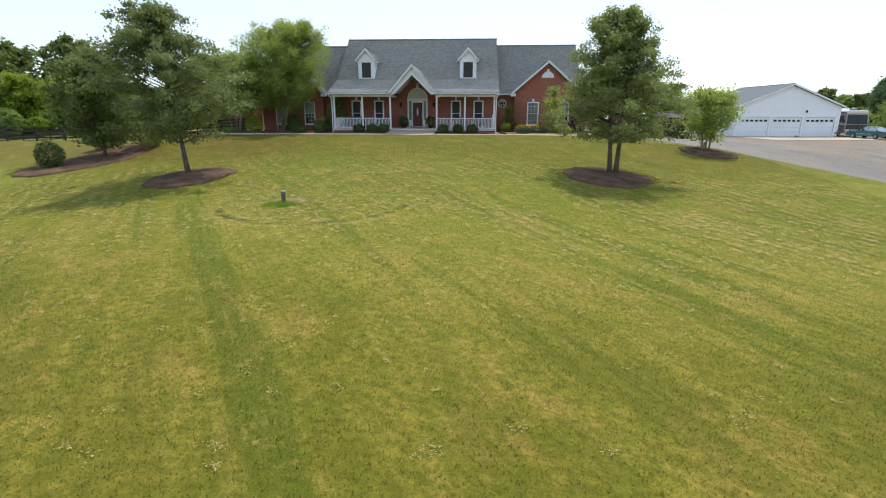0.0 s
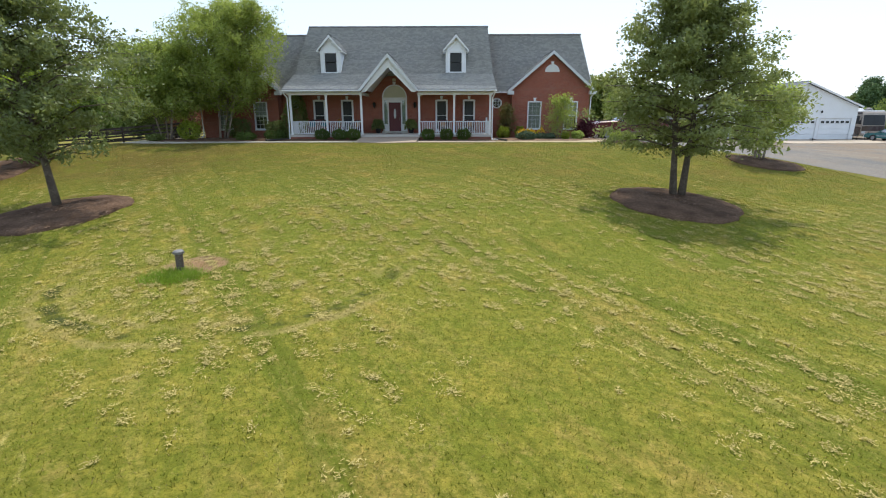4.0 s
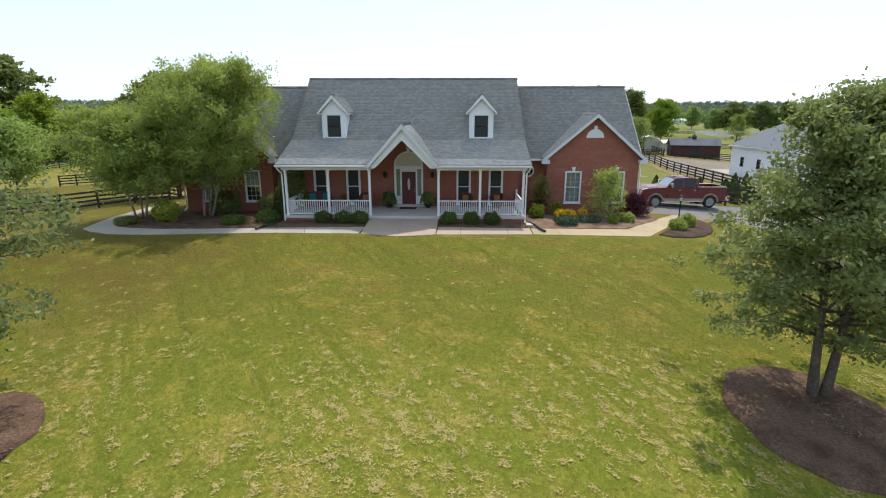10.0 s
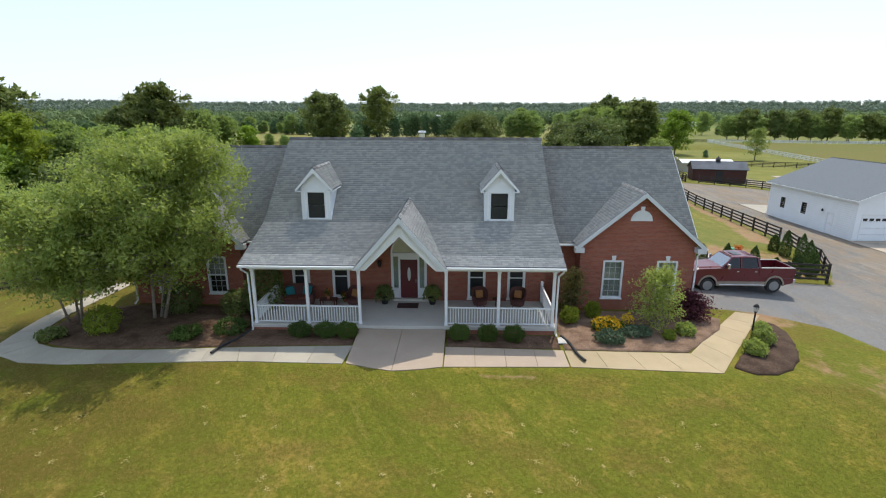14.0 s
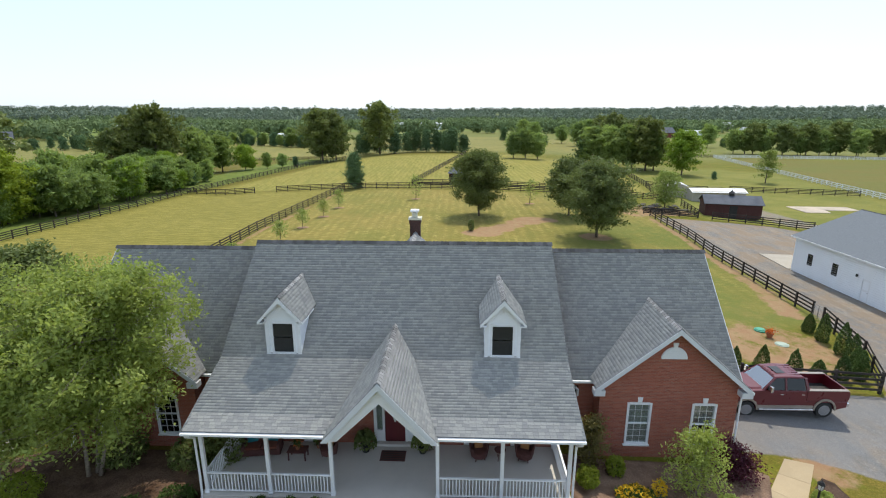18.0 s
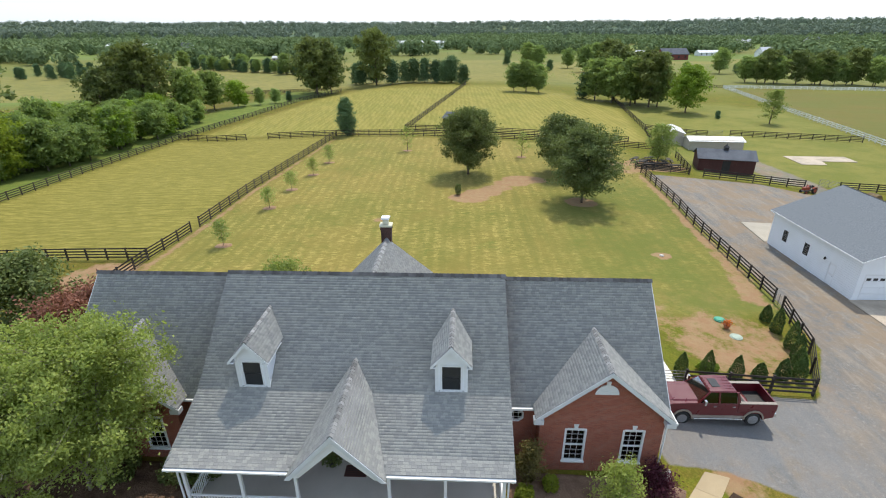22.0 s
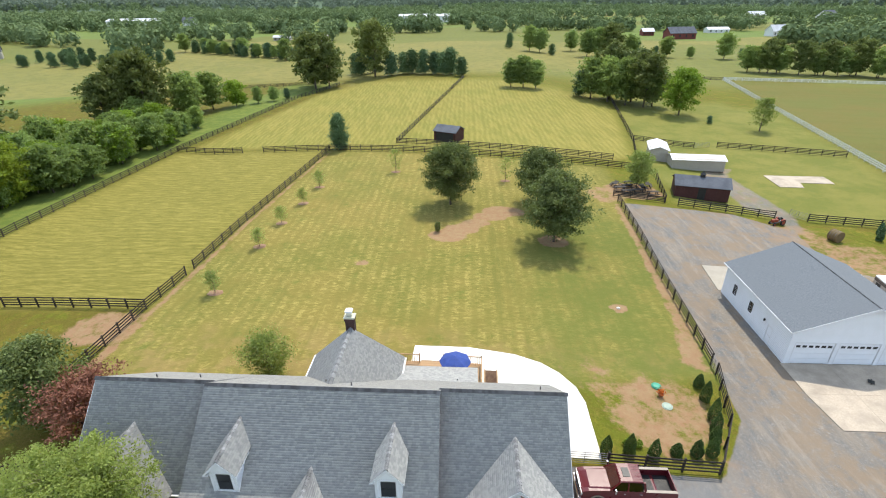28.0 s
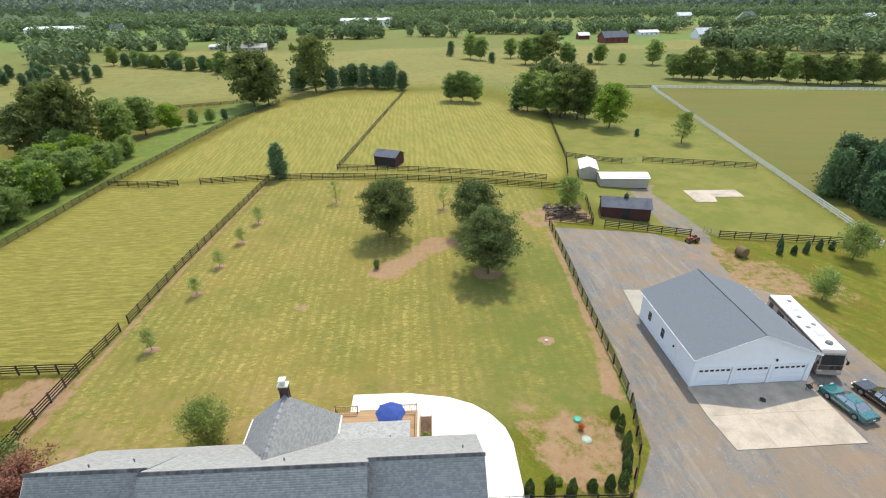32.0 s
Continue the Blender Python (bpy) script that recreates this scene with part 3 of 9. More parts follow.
LEAF_YOUNG = leaf_material("sapling_leaf", (0.166, 0.228, 0.070), (0.263, 0.333, 0.105), 0.38)
LEAF_CEDAR = leaf_material("cedar_needle", (0.060, 0.112, 0.062), (0.110, 0.180, 0.085), 0.12, 0.7)
LEAF_THUJA = leaf_material("arborvitae_needle", (0.044, 0.082, 0.026), (0.090, 0.142, 0.038), 0.15, 0.7)
LEAF_BOX = leaf_material("boxwood_leaf", (0.048, 0.080, 0.022), (0.085, 0.130, 0.034), 0.2, 0.7, 0.08)
LEAF_BRONZE = leaf_material("bronze_leaf", (0.095, 0.095, 0.036), (0.190, 0.160, 0.060), 0.3)
LEAF_RED = leaf_material("red_maple_leaf", (0.150, 0.060, 0.050), (0.235, 0.120, 0.095), 0.3)
LEAF_PURPLE = leaf_material("purple_maple_leaf", (0.048, 0.014, 0.024), (0.090, 0.026, 0.042), 0.25)
LEAF_BLUE = leaf_material("juniper_needle", (0.052, 0.088, 0.058), (0.082, 0.125, 0.082), 0.15, 0.7)
LEAF_LIME = leaf_material("lime_shrub_leaf", (0.150, 0.210, 0.028), (0.240, 0.290, 0.040), 0.35)
LEAF_GOLD = leaf_material("golden_flower", (0.50, 0.33, 0.02), (0.62, 0.42, 0.03), 0.3)
LEAF_ORANGE = leaf_material("orange_petal", (0.42, 0.08, 0.02), (0.55, 0.16, 0.03), 0.3)

# ---- shaping ----


class Geo:
    """Points and faces of one mesh."""

    def __init__(self):
        self.v, self.f = [], []

    def add(self, pts, faces):
        k = len(self.v)
        self.v += [tuple(p) for p in pts]
        self.f += [tuple(i + k for i in q) for q in faces]
        return self

    def box(self, x0, x1, y0, y1, z0, z1):
        return self.add([(x0, y0, z0), (x1, y0, z0), (x1, y1, z0), (x0, y1, z0), (x0, y0, z1), (x1, y0, z1), (x1, y1, z1), (x0, y1, z1)],
                        [(0, 3, 2, 1), (4, 5, 6, 7), (0, 1, 5, 4), (1, 2, 6, 5), (2, 3, 7, 6), (3, 0, 4, 7)])

    def prism(self, pts, way):
        """A flat outline pushed along a way."""
        n, w = len(pts), Vector(way)
        a = [Vector(p) for p in pts]
        return self.add(a + [p + w for p in a], [tuple(range(n))[::-1], tuple(range(n, 2 * n))] + [(i, (i + 1) % n, n + (i + 1) % n, n + i) for i in range(n)])

    def slab(self, pts, thick):
        a = [Vector(p) for p in pts]
        nn = (a[1] - a[0]).cross(a[2] - a[0]).normalized()
        return self.prism(a, -nn * thick if nn.z > 0 else nn * thick)

    def rings(self, rows, cap=True, close=True):
        n = len(rows[0])
        pts = [p for r in rows for p in r]
        faces = []
        for j in range(len(rows) - 1):
            for i in range(n if close else n - 1):
                i2 = (i + 1) % n
                faces.append((j * n + i, j * n + i2, (j + 1) * n + i2, (j + 1) * n + i))
        if cap:
            faces += [tuple(range(n))[::-1], tuple(range((len(rows) - 1) * n, len(rows) * n))]
        return self.add(pts, faces)

    def tube(self, path, radii, n=8, cap=True):
        rows = []
        path = [Vector(p) for p in path]
        for i, p in enumerate(path):
            d = (path[min(i + 1, len(path) - 1)] - path[max(i - 1, 0)]).normalized()
            a = d.cross(Vector((0.3, 1, 0.1)) if abs(d.y) < 0.9 else Vector((1, 0, 0))).normalized()
            b = d.cross(a)
            r = radii[i] if isinstance(radii, (list, tuple)) else radii
            rows.append([p + (a * math.cos(2 * math.pi * k / n) + b * math.sin(2 * math.pi * k / n)) * r for k in range(n)])
        return self.rings(rows, cap)

    def lathe(self, prof, n=14, c=(0, 0, 0)):
        """Turned about z: rows of radius and height."""
        return self.rings([[(c[0] + r * math.cos(2 * math.pi * k / n), c[1] + r * math.sin(2 * math.pi * k / n), c[2] + z) for k in range(n)] for r, z in prof])

    def lathe_y(self, prof, n=20, c=(0, 0, 0)):
        return self.rings([[(c[0] + r * math.cos(2 * math.pi * k / n), c[1] + y, c[2] + r * math.sin(2 * math.pi * k / n)) for k in range(n)] for r, y in prof])

    def mesh(self, name, smooth=False, bevel=0.0):
        me = bpy.data.meshes.new(name)
        me.from_pydata(self.v, [], self.f)
        bm = bmesh.new()
        bm.from_mesh(me)
        if len(bm.faces) < 2500:
            bmesh.ops.remove_doubles(bm, verts=bm.verts, dist=1e-4)
            bm.verts.index_update()
            seen = {}
            for fc in bm.faces:
                seen.setdefault(frozenset(v.index for v in fc.verts), []).append(fc)
            twins = [fc for group in seen.values() if len(group) > 1 for fc in group]
            if twins:
                bmesh.ops.delete(bm, geom=twins, context="FACES_ONLY")
        if bevel:
            edges = [e for e in bm.edges if e.is_manifold and e.calc_face_angle(0) > 0.6]
            bmesh.ops.bevel(bm, geom=edges, offset=bevel, segments=2, profile=0.5, affect="EDGES")
        if len(bm.faces) < 60000:
            bmesh.ops.recalc_face_normals(bm, faces=bm.faces)
        bm.to_mesh(me)
        bm.free()
        if smooth:
            me.shade_smooth()
        return me


def part(name, geo, material, parent=None, label="", smooth=False, bevel=0.0):
    """One mesh object, under a thing or a part if one is given."""
    me = geo.mesh(name, smooth, bevel) if isinstance(geo, Geo) else geo
    if not me.materials:
        me.materials.append(material)
    ob = new(name, me)
    ob.parent = parent
    return tagged(ob, label)


def thing(name, m, label, category, group="", kind=""):
    """An Empty at a thing's base, which takes its parts."""
    ob = new(name)
    ob.empty_display_size = 0.2
    ob.matrix_world = m
    return tagged(ob, label, category, group, kind)


def array_mesh(name, verts, faces, material, smooth=False):
    """A mesh from number arrays, quick for many faces of one size."""
    me = bpy.data.meshes.new(name)
    nv, (nf, k) = len(verts), faces.shape
    me.vertices.add(nv), me.loops.add(nf * k), me.polygons.add(nf)
    me.vertices.foreach_set("co", np.asarray(verts, dtype=np.float32).ravel())
    me.loops.foreach_set("vertex_index", faces.astype(np.int32).ravel())
    me.polygons.foreach_set("loop_start", np.arange(0, nf * k, k, dtype=np.int32))
    me.update(calc_edges=True)
    me.materials.append(material)
    if smooth:
        me.shade_smooth()
    return me


def smooth01(t):
    t = np.clip(t, 0, 1)
    return t * t * (3 - 2 * t)


def gzs(x, y):
    """Height of the ground; takes numbers or arrays."""
    x, y = np.asarray(x, dtype=float), np.asarray(y, dtype=float)
    front = np.interp(y, [-60, 8, 16, 21, 25, 30, 35, 41, 46, 54, 62, 78, 95, 300], [-2.6, -2.05, -1.9, -1.72, -1.22, -0.85, -0.5, -0.1, -0.1, -0.25, -0.7, -0.65, -0.1, -0.1])
    near = 1 - smooth01((y - 42) / 20)
    drop = near * 1.0 * (1 - np.exp(-((x + 6) / 14.5) ** 2)) + (1 - near) * np.minimum(0.0008 * (x + 5) ** 2, 2.4)
    flat = smooth01((14.0 - np.abs(x + 8)) / 14 + 1) * smooth01((8.0 - np.abs(y - 47)) / 6 + 1)
    drop = drop * (1 - flat)
    level = smooth01((13.0 - np.abs(x - 40)) / 8 + 1) * smooth01((13.0 - np.abs(y - 71)) / 9 + 1)
    r = np.hypot(x, y - 60)
    hills = smooth01((r - 1100) / 1900) * 50 + smooth01((r - 500) / 900) * 5 * np.sin(x * 0.006 + 1) * np.cos(y * 0.005)
    return (front - drop) * (1 - level) + level * -1.35 + hills


def gz(x, y):
    return float(gzs(x, y))


def inside(X, Y, poly, soft):
    """1 inside an outline and 0 outside, soft metres wide at its edge."""
    d = np.full(X.shape, 1e9)
    ins = np.zeros(X.shape, bool)
    n = len(poly)
    for i in range(n):
        (x0, y0), (x1, y1) = poly[i], poly[(i + 1) % n]
        dx, dy = x1 - x0, y1 - y0
        t = np.clip(((X - x0) * dx + (Y - y0) * dy) / (dx * dx + dy * dy + 1e-9), 0, 1)
        d = np.minimum(d, np.hypot(X - x0 - t * dx, Y - y0 - t * dy))
        cross = ((y0 > Y) != (y1 > Y)) & (X < dx * (Y - y0) / (dy if dy else 1e-9) + x0)
        ins ^= cross
    return smooth01(0.5 + np.where(ins, d, -d) / (2 * soft))


def blob(X, Y, cx, cy, rx, ry, soft=0.5):
    return smooth01(0.5 + (1 - np.hypot((X - cx) / rx, (Y - cy) / ry)) / (2 * soft))


# ---- ground ----
def axis(lo, hi, step, reach):
    a = list(np.arange(lo, hi + 1e-6, step))
    s, v = step, hi
    while v < reach:
        s *= 1.13
        v += s
        a.append(v)
    s, v = step, lo
    while v > -reach:
        s *= 1.13
        v -= s
        a.insert(0, v)
    return np.array(a)


gx, gy = axis(-52, 64, 0.6, 4200), axis(-8, 128, 0.6, 4200)
GX, GY = np.meshgrid(gx, gy)
nx, ny = len(gx), len(gy)
idx = np.arange(nx * ny).reshape(ny, nx)
quads = np.stack([idx[:-1, :-1], idx[:-1, 1:], idx[1:, 1:], idx[1:, :-1]], -1).reshape(-1, 4)
ground_mesh = array_mesh("ground", np.stack([GX, GY, gzs(GX, GY)], -1).reshape(-1, 3), quads, GROUND, True)
DRIVE = [(9.2, 48.6), (12.3, 48.5), (15.3, 47.3), (17, 43.9), (19.5, 36), (21.7, 29), (24, 15), (27, -40), (33, -40), (31, 15), (33, 35), (40, 46), (53, 56), (54.5, 66), (54, 84),
         (50, 90), (51, 102), (44, 107), (36, 107.5), (26.8, 108.2), (26.2, 95), (26.3, 75), (24.8, 61), (20.9, 55), (9.2, 54.8)]
SHEDROAD = [(50, 100), (53, 101), (55, 108), (53, 128), (56, 133), (50, 134), (47, 128), (47, 110), (50, 107)]
YARD = [(-33, 60), (-28, 58), (26, 66), (26.5, 110), (28, 128), (-30, 136), (-34, 75)]
BACKFIELDS = [(-30, 137), (30, 133), (36, 137), (44, 192), (40, 215), (-4, 246), (-55, 232), (-66, 142)]
SIDE = [(-34.5, 74), (-31, 136), (-68, 139), (-70, 108), (-72, 74)]
CROP = [(84, 131), (104, 254), (200, 237), (330, 180), (300, 60), (120, 40), (86, 104)]
STRIP = [(-71, 62), (-70, 139), (-64, 208), (-56, 236), (-76, 238), (-86, 150), (-84, 60)]
PASTURE = [(36, 110), (80, 102), (84, 131), (94, 190), (62, 218), (47, 200), (38, 140)]
gravel = np.maximum(inside(GX, GY, DRIVE, 0.9), 0.55 * inside(GX, GY, SHEDROAD, 1.2))
dirt = np.zeros(GX.shape)
YARD_EARTH = ((18.6, 61.2, 5.4, 5.6, 0.64), (6.8, 101.8, 3.6, 2.2, 0.85), (-1.5, 92.5, 3.0, 2.0, 0.9), (2.5, 97, 2.6, 1.6, 0.75), (4.6, 99.6, 3.0, 1.9, 0.8), (0.4, 94.8, 3.0, 1.8, 0.8), (12.5, 47.6, 1.8, 1.3, 0.62), (13.3, 92, 2.4, 2.0, 0.85), (18.6, 76.8, 1.2, 1.0, 0.8),
              (-12, 84.3, 1.3, 0.9, 0.6), (24.5, 112, 4, 5, 0.6), (30, 114.5, 5.5, 4.5, 0.85))
DRIVE_EARTH = ((-8.0, 19.6, 0.85, 0.75, 0.9), (55, 92, 8, 8, 0.6), (47, 58, 9, 4, 0.62), (50, 63, 6, 8, 0.6), (53, 78, 3, 9, 0.5), (30, 55, 6, 3, 0.4), (50, 100, 6, 5, 0.6), (62, 88, 5, 4, 0.5), (-37, 70, 5, 4, 0.65), (-28, 60, 5, 4, 0.55))
HOUSE_EARTH = ((8, 49.5, 2.2, 1.2, 0.5), (-1.8, 40.5, 1.6, 0.5, 0.6), (12.8, 42.5, 2.4, 3.0, 0.5), (-26, 41, 5, 4, 0.45), (22, 54.5, 2.5, 3.5, 0.5), (4, 66.5, 9, 2.2, 0.45), (14, 65, 2.5, 4, 0.5))
for cx, cy, rx, ry, k in itertools.chain(YARD_EARTH, DRIVE_EARTH, HOUSE_EARTH):
    dirt = np.maximum(dirt, k * 0.93 * blob(GX, GY, cx, cy, rx, ry, 0.45))
for strip in ([(24.8, 66), (26, 74), (26.3, 108), (24.6, 108), (23.8, 76), (22, 68)], [(-35, 62), (-34.2, 74), (-31, 135), (-29.8, 135), (-32.6, 75), (-33, 62)]):
    dirt = np.maximum(dirt, 0.62 * inside(GX, GY, strip, 0.8))
zone = np.stack([dirt, gravel, np.maximum(inside(GX, GY, YARD, 1.5), inside(GX, GY, BACKFIELDS, 2.0)), inside(GX, GY, SIDE, 1.5)], -1)
front = inside(GX, GY, [(-40, -20), (24, -20), (20, 36), (9, 42), (-26, 42)], 3.0)
far = smooth01((np.hypot(GX, GY - 40) - 205) / 25) * (1 - inside(GX, GY, BACKFIELDS, 3)) * (1 - inside(GX, GY, CROP, 1))
land = np.stack([inside(GX, GY, CROP, 1.0), far, front, np.maximum(inside(GX, GY, STRIP, 1.5), inside(GX, GY, PASTURE, 2.0))], -1)
for nm, val in (("zone", zone), ("land", land)):
    at = ground_mesh.attributes.new(nm, "FLOAT_COLOR", "POINT")
    at.data.foreach_set("color", val.astype(np.float32).ravel())
tagged(new("ground", ground_mesh), "rolling green and straw-yellow mown grassland with gravel and fields", "ground", kind="structure")


def draped(name, outline, material, label, category, lift=0.02, thick=0.0, mound=0.0, step=0.35, ragged=0.0, seed=1, kind=""):
    """A patch that lies on the ground inside an outline, as a grid cut to it, with a skirt into the ground."""
    rng = random.Random(seed)
    pts = []
    n = len(outline)
    for i in range(n):
        a, b = Vector(outline[i]), Vector(outline[(i + 1) % n])
        k = max(1, int((b - a).length / step))
        pts += [a.lerp(b, j / k) + Vector((rng.uniform(-ragged, ragged), rng.uniform(-ragged, ragged))) for j in range(k)]
    c = sum(pts, Vector((0, 0))) / len(pts)
    rows = []
    for s, up in ((1.0, -0.12), (1.0, lift + thick), (0.93, lift + thick + mound * 0.4), (0.75, lift + thick + mound * 0.75), (0.5, lift + thick + mound * 0.95), (0.25, lift + thick + mound), (0.04, lift + thick + mound)):
        rows.append([(c.x + (p.x - c.x) * s, c.y + (p.y - c.y) * s, gz(c.x + (p.x - c.x) * s, c.y + (p.y - c.y) * s) + up + (rng.uniform(-0.5, 0.5) * ragged * 0.35 if s < 1 else 0)) for p in pts])
    return tagged(part(name, Geo().rings(rows), material, smooth=mound > 0), label, category, kind=kind)


def ring(cx, cy, rx, ry, n=28, rot=0.0, wob=0.04, seed=0):
    rng = random.Random(seed)
    out = []
    for i in range(n):
        a = 2 * math.pi * i / n
        r = 1 + rng.uniform(-wob, wob)
        x, y = rx * r * math.cos(a), ry * r * math.sin(a)
        out.append((cx + x * math.cos(rot) - y * math.sin(rot), cy + x * math.sin(rot) + y * math.cos(rot)))
    return out

# ---- the house ----
# Its own axes: u along the front from the door's middle, v back from the porch eave, z up.
house = thing("house", pose(-6.45, 44.3, 0, 0, 0, 1.0), "red brick house with grey shingle roof, white porch and dormers", "house")
ROOFT = 0.16


def roof_slab(name, pts, parent, label=""):
    return part(name, Geo().slab(pts, ROOFT), DARKCAP, parent, label)


def lay_shingles(pts, parent, wide=0.22, show=0.143, seed=0, singles=0):
    """Courses of tabs on a roof plane. pts: outline whose first side is the eave."""
    rng = random.Random(seed)
    p = [Vector(q) for q in pts]
    U = (p[1] - p[0]).normalized()
    N = U.cross(p[2] - p[0]).normalized()
    if N.z < 0:
        N = -N
    V = N.cross(U).normalized()
    if V.z < 0:
        V = -V
    flat = [((q - p[0]).dot(U), (q - p[0]).dot(V)) for q in p]
    top = max(q[1] for q in flat)
    rows = int(top / show)
    tabs, verts, faces = [], [], []
    for r in range(rows + 1):
        v0 = r * show
        vm = min(v0 + show * 0.5, top - 0.005)
        cuts = []
        for i in range(len(flat)):
            (a, b), (c, d) = flat[i], flat[(i + 1) % len(flat)]
            if (b > vm) != (d > vm):
                cuts.append(a + (c - a) * (vm - b) / (d - b))
        if len(cuts) < 2:
            continue
        lo, hi = min(cuts), max(cuts)
        u = lo - rng.uniform(0, wide)
        while u < hi:
            w = wide * rng.uniform(0.75, 1.25)
            a, b = max(u, lo), min(u + w - 0.006, hi)
            if b - a > 0.03:
                tabs.append((a, b, v0 - 0.01, min(v0 + show + 0.02, top), rng.uniform(0.008, 0.011)))
            u += w
    me1 = None
    for k, (a, b, v0, v1, h) in enumerate(tabs):
        o = p[0] + N * 0.004
        if k < singles and b - a > 0.14:
            if me1 is None:
                g = Geo().add([U * 0 + N * 0.0095, U * 0.3 + N * 0.0095, U * 0.3 + V * 0.165, V * 0.165, Vector(), U * 0.3], [(0, 1, 2, 3), (4, 5, 1, 0)])
                me1 = g.mesh("shingle")
            ob = part("shingle", me1, SHINGLE, parent)
            ob.matrix_basis = Matrix.Translation(o + U * a + V * v0) @ Matrix.Diagonal(((b - a) / 0.3, 1, 1, 1))
            continue
        i = len(verts)
        verts += [o + U * a + V * v0 + N * h, o + U * b + V * v0 + N * h, o + U * b + V * v1, o + U * a + V * v1, o + U * a + V * v0, o + U * b + V * v0]
        faces += [(i, i + 1, i + 2, i + 3), (i + 4, i + 5, i + 1, i)]
    me = array_mesh("shingles", np.array([tuple(q) for q in verts]), np.array(faces), SHINGLE)
    tagged(part("shingles", me, SHINGLE, parent), kind="stuff")


def ridge_caps(a, b, parent, half=0.17, seed=0, cap=None):
    """Bent cap shingles that lap along a ridge."""
    a, b = Vector(a), Vector(b)
    d = (b - a).normalized()
    s = d.cross(Vector((0, 0, 1))).normalized()
    n = max(2, int((b - a).length / 0.2))
    g = Geo()
    for i in range(n):
        q0, q1 = a.lerp(b, i / n), a.lerp(b, (i + 1.25) / n)
        lift, low = 0.032, 0.022
        dn = Vector((0, 0, -half * 0.8))
        g.add([q0 + Vector((0, 0, lift + 0.012)), q0 + s * half + dn + Vector((0, 0, lift + 0.012)), q0 - s * half + dn + Vector((0, 0, lift + 0.012)),
               q1 + Vector((0, 0, low)), q1 + s * half + dn + Vector((0, 0, low)), q1 - s * half + dn + Vector((0, 0, low)),
               q0 + Vector((0, 0, 0.01)), q0 + s * half + dn, q0 - s * half + dn],
              [(0, 1, 4, 3), (0, 3, 5, 2), (6, 7, 1, 0), (6, 0, 2, 8)])
    return tagged(part("ridge_capping", g, cap or DARKCAP, parent), kind="stuff")


def wall_with(u0, u1, z0, z1, v, thick, holes):
    """A wall along u with square openings, as courses of blocks round them."""
    g = Geo()
    us = sorted({u0, u1, *[h[0] for h in holes], *[h[1] for h in holes]})
    zs = sorted({z0, z1, *[h[2] for h in holes], *[h[3] for h in holes]})
    for a, b in zip(us, us[1:]):
        for c, d in zip(zs, zs[1:]):
            if not any(h[0] <= (a + b) / 2 <= h[1] and h[2] <= (c + d) / 2 <= h[3] for h in holes):
                g.box(a, b, v, v + thick, c, d)
    return g


def window(parent, u0, u1, z0, z1, v, cols=0, rows=0, blind=False, key=True, screen=False, jamb=0.075):
    """A white sash window set in a wall that faces the front."""
    g = Geo()
    g.box(u0 - 0.02, u0 + jamb, v - 0.05, v + 0.10, z0, z1).box(u1 - jamb, u1 + 0.02, v - 0.05, v + 0.10, z0, z1)
    g.box(u0 + jamb, u1 - jamb, v - 0.05, v + 0.10, z1 - jamb, z1 + 0.02).box(u0 + jamb, u1 - jamb, v - 0.05, v + 0.10, z0, z0 + jamb)
    zm = (z0 + z1) / 2
    g.box(u0 + jamb, u1 - jamb, v - 0.01, v + 0.07, zm - 0.025, zm + 0.025)
    w = part("window", g, WHITE, parent, "white framed sash window")
    for a, b, dv in ((z0 + jamb, zm - 0.02, 0.03), (zm + 0.02, z1 - jamb, 0.05)):
        pane = part("pane", Geo().box(u0 + jamb, u1 - jamb, v + dv, v + dv + 0.006, a, b), SCREEN if screen else (CLEARGLASS if blind else GLASS), w)
        pane.visible_shadow = False
        if cols:
            m = Geo()
            for i in range(1, cols):
                x = u0 + jamb + (u1 - u0 - 2 * jamb) * i / cols
                m.box(x - 0.008, x + 0.008, v + dv - 0.016, v + dv - 0.002, a, b)
            for i in range(1, rows):
                z = a + (b - a) * i / rows
                m.box(u0 + jamb, u1 - jamb, v + dv - 0.014, v + dv - 0.003, z - 0.008, z + 0.008)
            part("muntin_grid", m, WHITE, w)
    part("sill", Geo().box(u0 - 0.06, u1 + 0.06, v - 0.10, v + 0.02, z0 - 0.07, z0 - 0.002), WHITE, w)
    if blind:
        part("blind", Geo().box(u0 + jamb, u1 - jamb, v + 0.13, v + 0.14, z0 + (0.02 if blind > 1 else (z1 - z0) * 0.45), z1 - jamb), BLIND, w)
    if key:
        c = (u0 + u1) / 2
        part("keystone", Geo().prism([(c - 0.075, v - 0.045, z1 + 0.03), (c + 0.075, v - 0.045, z1 + 0.03), (c + 0.115, v - 0.045, z1 + 0.27), (c - 0.115, v - 0.045, z1 + 0.27)], (0, 0.05, 0)), WHITE, w)
    return w


EAVE, EAVEV, BREAKV, BREAKZ, RV, RZ = 3.36, -0.30, 3.25, 4.58, 7.85, 8.62
WALLV, FLOORZ = 3.42, 0.28
# main block walls
holes = [(-6.25, -5.35, 0.42, 2.74), (-4.10, -3.20, 0.42, 2.74), (3.15, 4.05, 0.42, 2.74), (5.25, 6.15, 0.42, 2.74), (-0.95, 0.95, FLOORZ, 3.86)]
front_wall = wall_with(-7.2, 7.2, -0.5, 4.35, WALLV, 0.25, holes)
